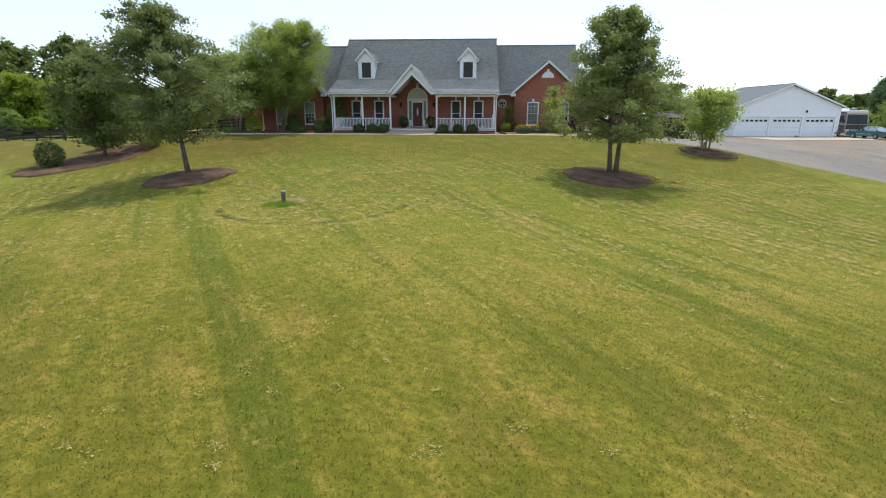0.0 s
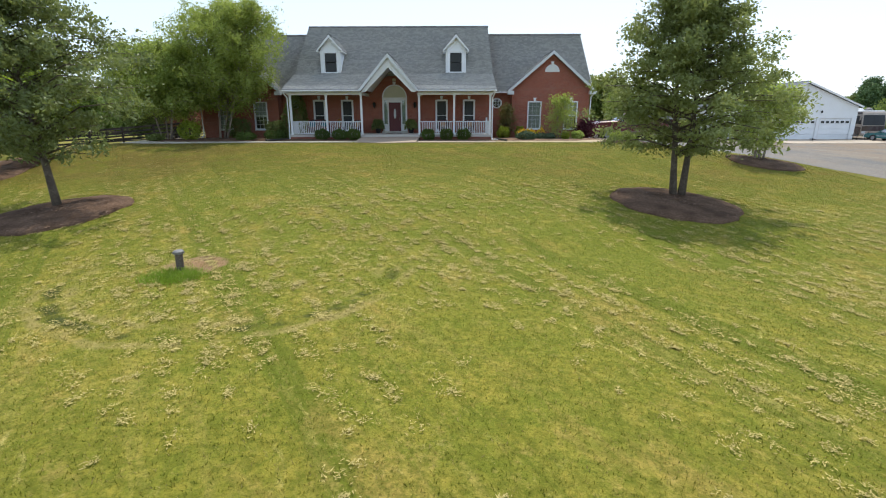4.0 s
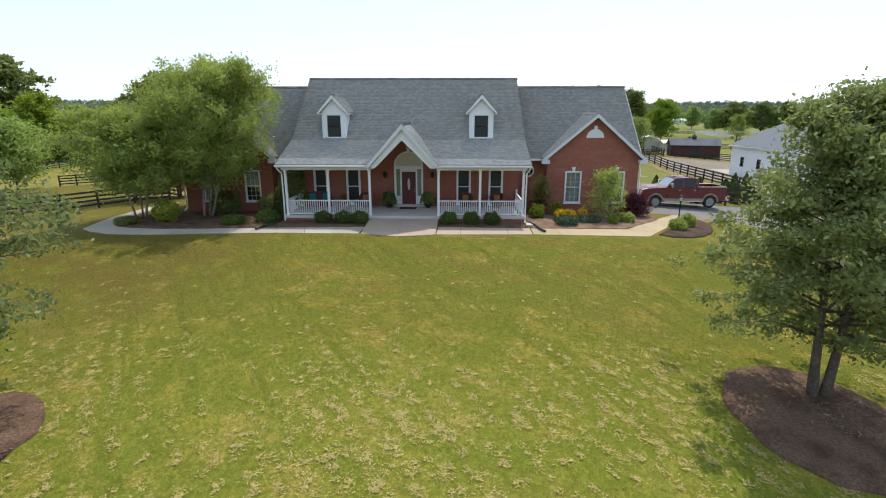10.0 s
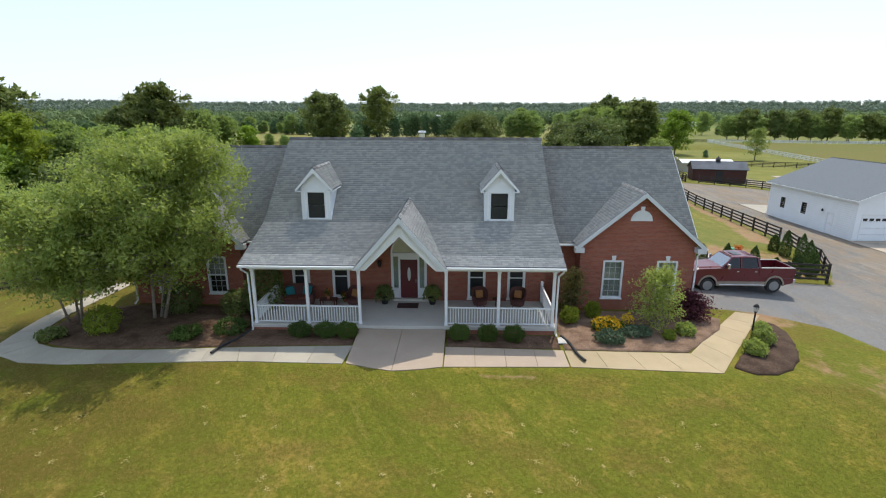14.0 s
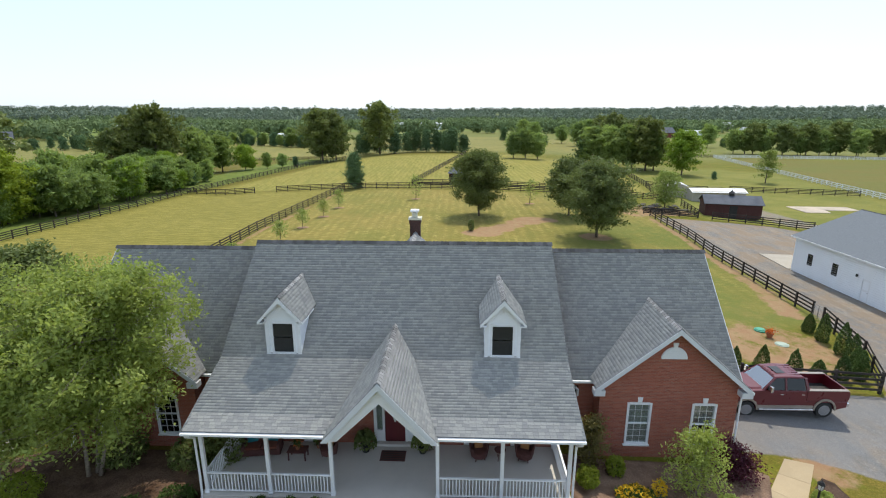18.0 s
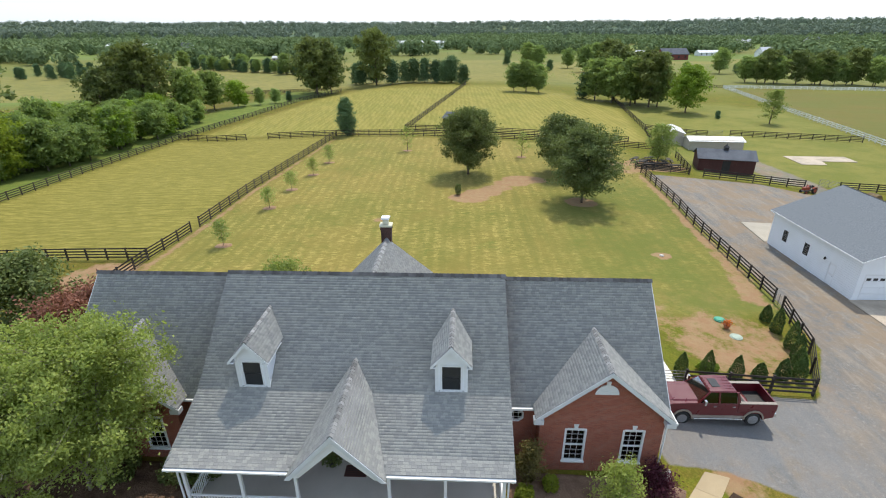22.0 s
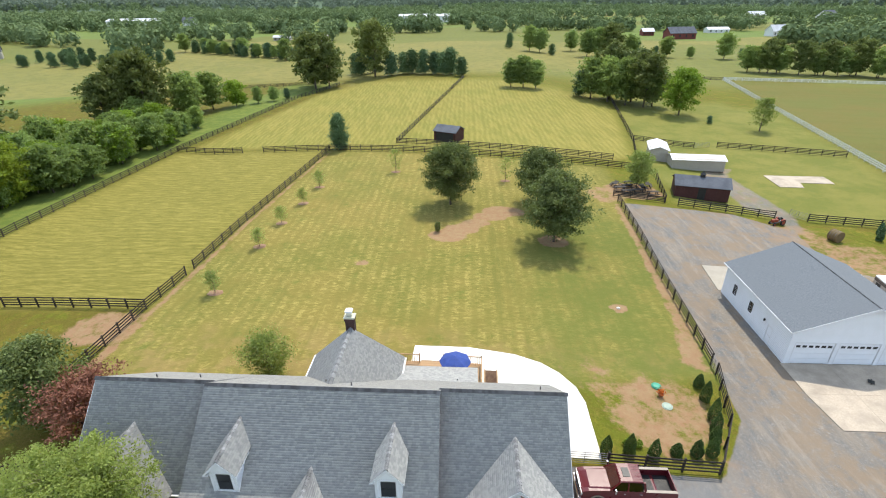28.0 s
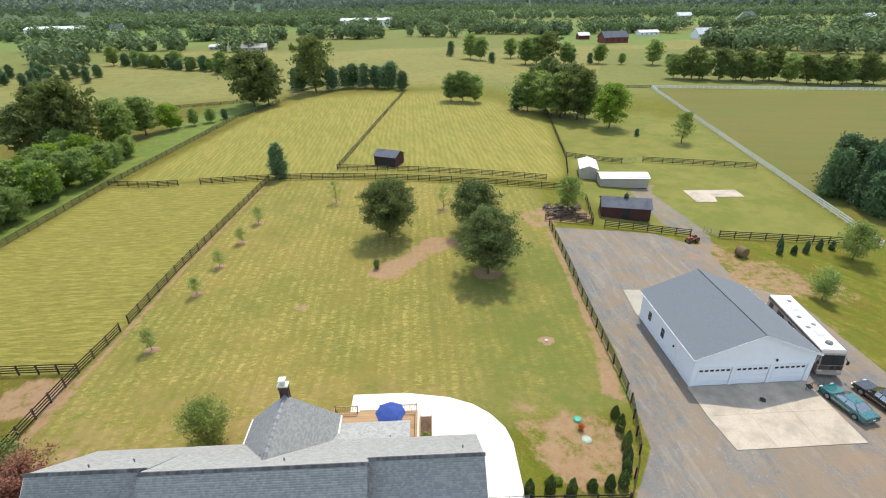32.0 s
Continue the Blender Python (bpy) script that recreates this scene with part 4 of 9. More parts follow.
# the arch over the door: brick spandrels left and right of a half round
for sgn in (-1, 1):
    pts = [(sgn * 0.95, WALLV, 3.86)] + [(sgn * 0.95 * math.cos(a), WALLV, 2.91 + 0.95 * math.sin(a)) for a in np.linspace(0, math.pi / 2, 9)]
    front_wall.prism(pts, (0, 0.25, 0))
part("wall", front_wall, BRICK, house, "red brick front wall")
g = Geo().box(-7.2, -6.95, WALLV + 0.25, 13.8, -1.4, 3.5).box(6.95, 7.2, WALLV + 0.25, 13.8, -1.4, 3.5).box(-6.95, 6.95, 13.55, 13.8, -1.4, 3.5)
for sgn in (-1, 1):
    x = 7.2 * sgn - (0.25 if sgn > 0 else 0)
    g.prism([(x, WALLV + 0.3, 3.5), (x, 13.7, 3.5), (x, RV, 8.3), (x, WALLV + 0.3, 4.4)], (0.25, 0, 0))
part("wall", g, BRICK, house, "red brick side and rear walls")
part("room_floor", Geo().box(-6.9, 6.9, WALLV + 0.3, 12.1, 0.15, 0.25), DARKROOM, house)
part("room_wall", Geo().box(-6.9, 6.9, WALLV + 2.6, WALLV + 2.7, 0.25, 4.0), DARKROOM, house)
for u0, u1, z0, z1 in ((-6.25, -5.35, 0.42, 2.74), (-4.10, -3.20, 0.42, 2.74), (3.15, 4.05, 0.42, 2.74), (5.25, 6.15, 0.42, 2.74)):
    window(house, u0, u1, z0, z1, WALLV, jamb=0.11, screen=True)
# main roof
L1 = [(-7.45, EAVEV, EAVE), (-2.05, EAVEV, EAVE), (-0.72, BREAKV, BREAKZ), (-7.47, BREAKV, BREAKZ)]
R1 = [(2.05, EAVEV, EAVE), (7.45, EAVEV, EAVE), (7.47, BREAKV, BREAKZ), (0.72, BREAKV, BREAKZ)]
UP = [(-7.47, BREAKV, BREAKZ), (7.47, BREAKV, BREAKZ), (7.33, RV, RZ), (-7.33, RV, RZ)]
BK = [(7.47, 14.5, 3.40), (-7.47, 14.5, 3.40), (-7.33, RV, RZ), (7.33, RV, RZ)]
for k, (pl, nm) in enumerate(((L1, "porch_roof"), (R1, "porch_roof"), (UP, "roof"), (BK, "roof"))):
    rf = roof_slab(nm, pl, house, "grey architectural shingle roof")
    lay_shingles(pl, rf, seed=k, singles=150 if k < 2 else 0)
ridge_caps((-7.33, RV, RZ), (7.33, RV, RZ), house, cap=DARKRIDGE)
g = Geo()
for sgn in (-1, 1):
    for a, b in (((7.38 * sgn, EAVEV + 0.05, EAVE), (7.40 * sgn, BREAKV, BREAKZ)), ((7.40 * sgn, BREAKV, BREAKZ), (7.27 * sgn, RV, RZ)), ((7.27 * sgn, RV, RZ), (7.40 * sgn, 14.5, 3.40))):
        a, b = Vector(a), Vector(b)
        part("rake_board", Geo().prism([a + Vector((0, 0, -0.02)), b + Vector((0, 0, -0.02)), b + Vector((0, 0, -0.24)), a + Vector((0, 0, -0.24))], (0.03 * sgn, 0, 0)), FASCIA, house)
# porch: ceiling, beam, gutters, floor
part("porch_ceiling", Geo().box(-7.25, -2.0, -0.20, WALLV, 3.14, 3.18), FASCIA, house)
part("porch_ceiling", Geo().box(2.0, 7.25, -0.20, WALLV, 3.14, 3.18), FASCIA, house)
for a, b in ((-7.25, -2.0), (2.0, 7.25)):
    part("beam", Geo().box(a, b, 0.10, 0.28, 2.99, 3.138), WHITE, house, bevel=0.01)
    x0, x1 = (a - 0.20, b + 0.02) if a < 0 else (a - 0.02, b + 0.20)
    part("gutter", Geo().prism([(x0, -0.43, 3.31), (x0, -0.43, 3.23), (x0, -0.39, 3.20), (x0, -0.29, 3.20), (x0, -0.29, 3.31)], (x1 - x0, 0, 0)), WHITE, house, "white aluminium gutter")
for sgn in (-1, 1):
    part("porch_end", Geo().prism([(sgn * 7.22, -0.20, 3.18), (sgn * 7.22, WALLV, 3.18), (sgn * 7.22, WALLV, 4.42), (sgn * 7.22, -0.18, 3.22)], (sgn * 0.05, 0, 0)), WHITE, house)
part("porch_floor", Geo().box(-7.25, 7.25, 0.0, WALLV - 0.003, 0.12, FLOORZ), PORCHFLOOR, house, "grey concrete porch floor", bevel=0.012)
for sgn in (-1, 1):
    part("porch_base", Geo().prism([(sgn * 2.1, 0.06, -0.5), (sgn * 7.15, 0.06, -0.5), (sgn * 7.15, WALLV, -0.5), (sgn * 6.9, WALLV, -0.5), (sgn * 6.9, 0.3, -0.5), (sgn * 2.1, 0.3, -0.5)], (0, 0, 0.618)), BRICK, house, "low brick porch foundation")


def porch_post(u, v):
    g = Geo().box(u - 0.07, u + 0.07, v - 0.07, v + 0.07, FLOORZ, 2.988)
    ob = part("post", g, WHITE, house, bevel=0.012)
    part("post_base", Geo().box(u - 0.09, u + 0.09, v - 0.09, v + 0.09, FLOORZ, FLOORZ + 0.10), WHITE, ob, bevel=0.012)
    part("post_cap", Geo().box(u - 0.092, u + 0.092, v - 0.092, v + 0.092, 2.90, 2.985), WHITE, ob, bevel=0.012)


POSTS = (-7.03, -4.5, -2.03, 2.06, 4.52, 7.06)
for u in POSTS:
    porch_post(u, 0.19)
BAL = Geo().box(-0.019, 0.019, -0.019, 0.019, 0, 0.74).mesh("baluster")


def railing(a, b):
    a, b = Vector(a), Vector(b)
    d = (b - a).normalized()
    s = Vector((-d.y, d.x, 0))

    def bar(lo, hi, half):
        return Geo().prism([a + s * half + Vector((0, 0, lo)), b + s * half + Vector((0, 0, lo)), b - s * half + Vector((0, 0, lo)), a - s * half + Vector((0, 0, lo))], (0, 0, hi - lo))
    ob = part("railing", bar(FLOORZ + 0.86, FLOORZ + 0.92, 0.045), WHITE, house, "white porch railing", bevel=0.008)
    part("bottom_rail", bar(FLOORZ + 0.07, FLOORZ + 0.12, 0.03), WHITE, ob)
    n = int((b - a).length / 0.125)
    for i in range(1, n):
        q = part("baluster", BAL, WHITE, ob)
        q.matrix_basis = Matrix.Translation(a.lerp(b, i / n) + Vector((0, 0, FLOORZ + 0.12)))


for i in (0, 1, 3, 4):
    railing((POSTS[i] + 0.08, 0.19, 0), (POSTS[i + 1] - 0.08, 0.19, 0))
for u in (POSTS[0], POSTS[5]):
    railing((u, 0.27, 0), (u, WALLV - 0.16, 0))
    part("half_post", Geo().box(u - 0.065, u + 0.065, WALLV - 0.15, WALLV - 0.01, FLOORZ, FLOORZ + 1.15), WHITE, house, bevel=0.01)
# downspouts
for u, sg in ((-7.32, -1), (7.34, 1)):
    part("downspout", Geo().tube([(u, -0.34, 3.21), (u, -0.30, 3.10), (u - sg * 0.12, 0.06, 2.80), (u - sg * 0.13, 0.06, 1.2), (u - sg * 0.12, 0.02, 0.0), (u - sg * 0.10, -0.15, -0.08)], 0.045, 6), WHITE, house)
# central gable over the entry
GA, GT = 5.66, 2.02


def gable_planes(cu, half, apex, eave, v0, v1e, v1r, parent, seed, bend=None):
    """The two roof planes of a gable that looks to the front; they run back to a valley."""
    for sg in (-1, 1):
        e0, e1 = Vector((cu + sg * half, v0, eave)), Vector((cu + sg * half, v1e, eave))
        r0, r1 = Vector((cu, v0, apex)), Vector((cu, v1r, apex))
        vm = [Vector((cu + sg * bend[0], bend[1], bend[2]))] if bend else []
        pl = [e1, e0, r0, r1, *vm] if sg < 0 else [e0, e1, *vm, r1, r0]
        rf = roof_slab("gable_roof", pl, parent)
        lay_shingles(pl, rf, seed=seed + sg)
    ridge_caps((cu, v0, apex), (cu, v1r, apex), parent, 0.13)


gable_planes(0, GT + 0.06, GA, EAVE - 0.05, -0.62, EAVEV - 0.10, 4.46, house, 11, (0.955, BREAKV, BREAKZ - 0.01))
# gable front: fascia boards, then a white panel with an angled cut
for sg in (-1, 1):
    part("rake_board", Geo().prism([(sg * (GT + 0.12), -0.66, EAVE - 0.14), (0, -0.66, GA - 0.02), (0, -0.66, GA - 0.30), (sg * (GT - 0.12), -0.66, EAVE - 0.14)], (0, 0.05, 0)), FASCIA, house)
for sg in (-1, 1):
    part("gable_trim", Geo().prism([(sg * (GT - 0.10), -0.46, EAVE - 0.20), (0, -0.46, GA - 0.24), (0, -0.46, GA - 0.92), (sg * (GT - 0.42), -0.46, EAVE - 0.20)], (0, 0.10, 0)), WHITE, house, "white gable trim over the entry")
for sg in (-1, 1):
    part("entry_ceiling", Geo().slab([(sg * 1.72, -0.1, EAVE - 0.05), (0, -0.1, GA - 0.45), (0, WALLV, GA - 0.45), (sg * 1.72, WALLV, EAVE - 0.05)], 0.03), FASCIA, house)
g = Geo().prism([(-0.62, WALLV, 4.35), (0.62, WALLV, 4.35), (0.30, WALLV, 4.72), (-0.30, WALLV, 4.72)], (0, 0.2, 0))
part("wall", g, BRICK, house)
for sg in (-1, 1):
    part("beam", Geo().box(sg * 2.03 - 0.09, sg * 2.03 + 0.09, 0.29, WALLV, 2.99, 3.135), WHITE, house)
# front door with side lights and arched head
g = Geo()
for a, b in ((-0.95, -0.82), (-0.56, -0.46), (0.46, 0.56), (0.82, 0.95)):
    g.box(a, b, WALLV - 0.04, WALLV + 0.14, FLOORZ, 2.72)
g.box(-0.95, 0.95, WALLV - 0.05, WALLV + 0.14, 2.72, 2.91).box(-0.82, -0.56, WALLV + 0.0, WALLV + 0.12, FLOORZ, 0.95).box(0.56, 0.82, WALLV + 0.0, WALLV + 0.12, FLOORZ, 0.95)
g.box(-0.46, 0.46, WALLV - 0.02, WALLV + 0.14, 2.55, 2.72)
surround = part("door_surround", g, WHITE, house, "white entry surround with sidelights")
arch = [(0.95 * math.cos(a), 2.91 + 0.95 * math.sin(a)) for a in np.linspace(0, math.pi, 19)]
part("arch_panel", Geo().prism([(x * 0.92, WALLV + 0.06, 2.91 + (z - 2.91) * 0.92) for x, z in arch], (0, 0.08, 0)), CREAM, surround, "cream arched panel")
part("arch_trim", Geo().rings([[(x * k, y, 2.91 + (z - 2.91) * k) for x, z in arch] for k, y in ((1.0, WALLV + 0.14), (1.0, WALLV - 0.04), (0.91, WALLV - 0.04), (0.91, WALLV + 0.14))], cap=False, close=False), WHITE, surround)
part("keystone", Geo().prism([(-0.08, WALLV - 0.06, 3.81), (0.08, WALLV - 0.06, 3.81), (0.13, WALLV - 0.06, 4.06), (-0.13, WALLV - 0.06, 4.06)], (0, 0.08, 0)), WHITE, surround)
for sg in (-1, 1):
    part("sidelight_pane", Geo().box(sg * 0.69 - 0.13, sg * 0.69 + 0.13, WALLV + 0.06, WALLV + 0.066, 0.95, 2.72), CLEARGLASS, surround)
    part("sidelight_curtain", Geo().box(sg * 0.69 - 0.13, sg * 0.69 + 0.13, WALLV + 0.09, WALLV + 0.10, 0.95, 2.72), SIDECURTAIN, surround)
door = part("door", Geo().box(-0.455, 0.455, WALLV + 0.05, WALLV + 0.10, FLOORZ + 0.02, 2.545), DOORRED, house, "maroon front door with narrow leaded glass")
part("door_pane", Geo().lathe_y([(0.001, 0), (0.075, 0.0), (0.09, 0.012), (0.001, 0.013)], 16, (0, WALLV + 0.036, 0)).mesh("door_pane"), BLIND, door)
door.children[0].matrix_basis = Matrix.Translation((0, 0, 1.72)) @ Matrix.Diagonal((1, 1, 4.2, 1))
part("door_handle", Geo().tube([(0.36, WALLV + 0.04, 1.22), (0.36, WALLV - 0.01, 1.25), (0.36, WALLV - 0.01, 1.42), (0.36, WALLV + 0.04, 1.45)], 0.014, 6), CHROME, door)
part("threshold", Geo().box(-1.0, 1.0, WALLV - 0.25, WALLV - 0.004, FLOORZ + 0.003, FLOORZ + 0.13), PORCHFLOOR, house, bevel=0.01)
for u in (-1.55, 1.55):
    lt = part("wall_lantern", Geo().lathe([(0.03, 0), (0.09, 0.06), (0.11, 0.30), (0.13, 0.32), (0.03, 0.42)], 6, (u, WALLV - 0.16, 2.15)), BLACKIRON, house, "small black wall lantern")
    part("bracket", Geo().box(u - 0.03, u + 0.03, WALLV - 0.1, WALLV - 0.002, 2.25, 2.4), BLACKIRON, lt)
part("address_plaque", Geo().box(-0.13, 0.13, WALLV - 0.03, WALLV - 0.002, 4.1, 4.28), CREAM, house, "small carved plaque over the arch")


# dormers
def dormer(cu):
    f, half, z0, ze, za = 3.40, 0.74, 4.62, 6.36, 7.36
    g = wall_with(cu - half, cu + half, z0, ze, f, 0.12, [(cu - 0.50, cu + 0.50, 4.74, 6.16)])
    g.prism([(cu - half, f, ze), (cu + half, f, ze), (cu + 0.1, f, za - 0.25), (cu - 0.1, f, za - 0.25)], (0, 0.12, 0))
    d = part("dormer", g, SIDING, house, "white sided dormer")
    for sg in (-1, 1):
        x = cu + sg * half
        for i in range(14):
            z = 4.66 + i * 0.115
            vb = BREAKV + (z + 0.12 - BREAKZ) * (RV - BREAKV) / (RZ - BREAKZ) + 0.1
            part("side_board", Geo().prism([(x, f, z), (x, vb, z), (x, vb, z + 0.112), (x, f, z + 0.112)], (sg * (0.012 if i % 2 else 0.016), 0, 0)).prism([(x - sg * 0.06, f + 0.12, z), (x - sg * 0.06, vb, z), (x - sg * 0.06, vb, z + 0.115), (x - sg * 0.06, f + 0.12, z + 0.115)], (sg * 0.058, 0, 0)), SIDING, d)
        part("corner_board", Geo().box(x - 0.14 if sg > 0 else x - 0.02, x + 0.02 if sg > 0 else x + 0.14, f - 0.03, f - 0.003, z0, ze), WHITE, d)
        e0, e1 = Vector((cu + sg * 0.95, f - 0.30, ze - 0.07)), Vector((cu + sg * 0.95, 5.35, ze - 0.07))
        r0, r1 = Vector((cu, f - 0.28, za + 0.02)), Vector((cu, 6.50, za + 0.02))
        pl = [e1, e0, r0, r1] if sg < 0 else [e0, e1, r1, r0]
        rf = part("dormer_roof", Geo().slab(pl, 0.09), SHINGLE, d)
        g = Geo().prism([(cu + sg * 0.96, f - 0.31, ze - 0.22), (cu + sg * 0.96, f - 0.31, ze - 0.09), (cu, f - 0.31, za - 0.02), (cu, f - 0.31, za - 0.24)], (0, 0.03, 0))
        g.box(*(sorted((cu + sg * 0.70, cu + sg * 0.96))), f - 0.28, 4.9, ze - 0.2, ze - 0.155)
        part("fascia", g, WHITE, d)
        lay_into(pl, d, int(cu * 10) + sg)
    ridge_caps((cu, 3.12, za + 0.02), (cu, 6.50, za + 0.02), d, 0.12)
    w = part("dormer_window", Geo().box(cu - 0.52, cu - 0.43, f - 0.03, f + 0.10, 4.68, 6.18).box(cu + 0.43, cu + 0.52, f - 0.03, f + 0.10, 4.68, 6.18).box(cu - 0.43, cu + 0.43, f - 0.03, f + 0.10, 6.09, 6.18).box(cu - 0.43, cu + 0.43, f - 0.03, f + 0.10, 4.68, 4.76), WHITE, d)
    for a, b in ((4.76, 5.41), (5.45, 6.09)):
        part("sash", Geo().box(cu - 0.43, cu + 0.43, f + 0.03, f + 0.04, a, b), SCREEN, d, "dark insect screen")
    part("skirt", Geo().box(cu - half - 0.03, cu + half + 0.03, f - 0.05, f - 0.001, z0 - 0.06, z0 + 0.08), WHITE, d)


def lay_into(pl, d, seed):
    lay_shingles(pl, d, seed=seed)


dormer(-4.72), dormer(4.68)
# wings, left and right alike
WR, WZ, WE, WEV = 8.62, 8.10, 3.38, 3.95


def wing(sg):
    a, b = sorted((sg * 7.2, sg * 15.25))
    pl = [(a, WEV, WE), (b, WEV, WE), (b - (0.15 if sg > 0 else 0), WR, WZ), (a + (0.15 if sg < 0 else 0), WR, WZ)]
    rf = roof_slab("wing_roof", pl, house, "grey architectural shingle roof")
    lay_shingles(pl, rf, seed=31 + sg)
    pl = [(b, 14.5, WE), (a, 14.5, WE), (a + (0.15 if sg < 0 else 0), WR, WZ), (b - (0.15 if sg > 0 else 0), WR, WZ)]
    rf = roof_slab("wing_roof", pl, house)
    lay_shingles(pl, rf, seed=41 + sg)
    ridge_caps((a + 0.05, WR, WZ), (b - 0.1, WR, WZ), house, cap=DARKRIDGE)
    e = sg * 15.0
    g = Geo().box(*sorted((e, e - sg * 0.25)), 4.5, 13.8, -1.4, 3.4)
    g.prism([(e, 4.4, 3.4), (e, 13.8, 3.4), (e, WR, 7.85)], (-sg * 0.25, 0, 0))
    g.box(*sorted((sg * 7.2, sg * 14.75)), 13.55, 13.8, -1.4, 3.4)
    part("wall", g, BRICK, house, "red brick wing wall")
    # rake boards of the outer end
    for va, za, vb, zb in ((WEV, WE, WR, WZ), (WR, WZ, 14.5, WE)):
        x0, x1 = sg * 15.27, sg * 15.12
        xa, xb = (x0, x1) if va < WR else (x1, x0)
        part("rake_board", Geo().prism([(xa, va, za - 0.02), (xb, vb, zb - 0.02), (xb, vb, zb - 0.24), (xa, va, za - 0.24)], (sg * 0.03, 0, 0)), FASCIA, house)
    # recessed wall beside the porch with a round window
    c = sg * 7.92
    a, b = sorted((sg * 7.2, sg * 9.2))
    g = wall_with(a, b, -0.5, 3.3, 4.35, 0.22, [(c - 0.34, c + 0.34, 2.16, 2.84)])
    part("wall", g, BRICK, house)
    cw = (c, 4.33, 2.5)
    w = part("octagon_window", Geo().rings([[(cw[0] + r * math.cos(q), cw[1] + y, cw[2] + r * math.sin(q)) for q in np.linspace(math.pi / 8, 2 * math.pi + math.pi / 8, 9)[:-1]] for r, y in ((0.42, 0.02), (0.39, -0.04), (0.33, -0.04), (0.31, 0.10))], cap=False), WHITE, house, "small white octagonal window")
    part("pane", Geo().prism([(cw[0] + 0.36 * math.cos(q), 4.40, cw[2] + 0.36 * math.sin(q)) for q in np.linspace(math.pi / 8, 2 * math.pi + math.pi / 8, 9)[:-1]], (0, 0.008, 0)), GLASS, w)
    part("muntin_grid", Geo().box(c - 0.33, c + 0.33, 4.375, 4.39, 2.63, 2.65).box(c - 0.33, c + 0.33, 4.375, 4.39, 2.36, 2.38).box(c - 0.13, c - 0.11, 4.37, 4.385, 2.2, 2.8).box(c + 0.11, c + 0.13, 4.37, 4.385, 2.2, 2.8), WHITE, w)
    x0, x1 = sorted((sg * 7.3, sg * 8.85))
    part("gutter", Geo().prism([(x0, WEV - 0.13, WE - 0.03), (x0, WEV - 0.13, WE - 0.13), (x0, WEV + 0.02, WE - 0.15), (x0, WEV + 0.02, WE - 0.03)], (x1 - x0, 0, 0)), WHITE, house)
    # gable that looks to the front
    cu, half, apex, eave, v0 = sg * 11.93, 3.26, 6.22, 3.46, 3.05
    slope = (apex - eave) / half
    vr = WEV + (apex - WE) * (WR - WEV) / (WZ - WE)
    ve = WEV + (eave - WE) * (WR - WEV) / (WZ - WE)
    gable_planes(cu, half, apex, eave, v0, ve, vr, house, 50 + sg)
    f = 3.42
    wh = 2.95
    w1, w2 = (cu - 1.72, cu - 0.70), (cu + 1.06, cu + 2.08)
    g = wall_with(cu - wh, cu + wh, -1.2, 3.40, f, 0.25, [(*w1, 0.55, 2.60), (*w2, 0.55, 2.60)])
    g.prism([(cu - wh, f, 3.40), (cu + wh, f, 3.40), (cu + wh, f, apex - slope * wh - 0.12), (cu, f, apex - 0.12), (cu - wh, f, apex - slope * wh - 0.12)], (0, 0.25, 0))
    for s2 in (-1, 1):
        x = cu + s2 * wh
        g.box(*sorted((x, x - s2 * 0.25)), f + 0.25, 4.6, -1.2, 3.40)
    part("wall", g, BRICK, house, "red brick gable wall")
    for k, q in enumerate((w1, w2)):
        window(house, q[0], q[1], 0.55, 2.60, f, 3, 3, blind=2 - k)
    part("room_wall", Geo().box(cu - 2.6, cu + 2.6, f + 1.6, f + 1.7, 0, 3.2), DARKROOM, house)
    # half-round louvre with keystone
    arc = [(0.55 * math.cos(q), 0.55 * math.sin(q)) for q in np.linspace(0, math.pi, 15)]
    lv = part("gable_vent", Geo().prism([(cu + x, f - 0.05, 4.72 + z) for x, z in arc], (0, 0.06, 0)), WHITE, house, "white half-round gable vent")
    part("keystone", Geo().prism([(cu - 0.07, f - 0.07, 5.24), (cu + 0.07, f - 0.07, 5.24), (cu + 0.11, f - 0.07, 5.46), (cu - 0.11, f - 0.07, 5.46)], (0, 0.07, 0)), WHITE, lv)
    for i in range(4):
        z = 4.78 + i * 0.1
        x = math.sqrt(max(0.01, 0.5 ** 2 - (z - 4.72 + 0.04) ** 2))
        part("slat", Geo().box(cu - x, cu + x, f - 0.065, f - 0.052, z, z + 0.05), WHITE, lv)
    # boards along the rakes, cornice returns, corner downspout
    for s2 in (-1, 1):
        part("rake_board", Geo().prism([(cu + s2 * (half + 0.05), v0 - 0.03, eave - 0.06), (cu, v0 - 0.03, apex - 0.01), (cu, v0 - 0.03, apex - 0.25), (cu + s2 * (half + 0.05), v0 - 0.03, eave - 0.30)], (0, 0.035, 0)), FASCIA, house)
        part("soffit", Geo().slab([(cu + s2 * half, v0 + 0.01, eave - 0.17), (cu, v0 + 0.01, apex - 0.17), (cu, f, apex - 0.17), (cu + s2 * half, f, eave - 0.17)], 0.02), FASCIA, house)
    for s2 in (-1, 1):
        x0, x1 = sorted((cu + s2 * (half + 0.06), cu + s2 * (wh - 0.1)))
        part("cornice_return", Geo().box(x0, x1, v0 - 0.02, f - 0.002, eave - 0.36, eave - 0.10), FASCIA, house, bevel=0.01)
    x = sg * 15.28
    part("gutter", Geo().box(x - 0.05, x + 0.05, v0 + 0.05, 4.6, 3.24, 3.34), WHITE, house)
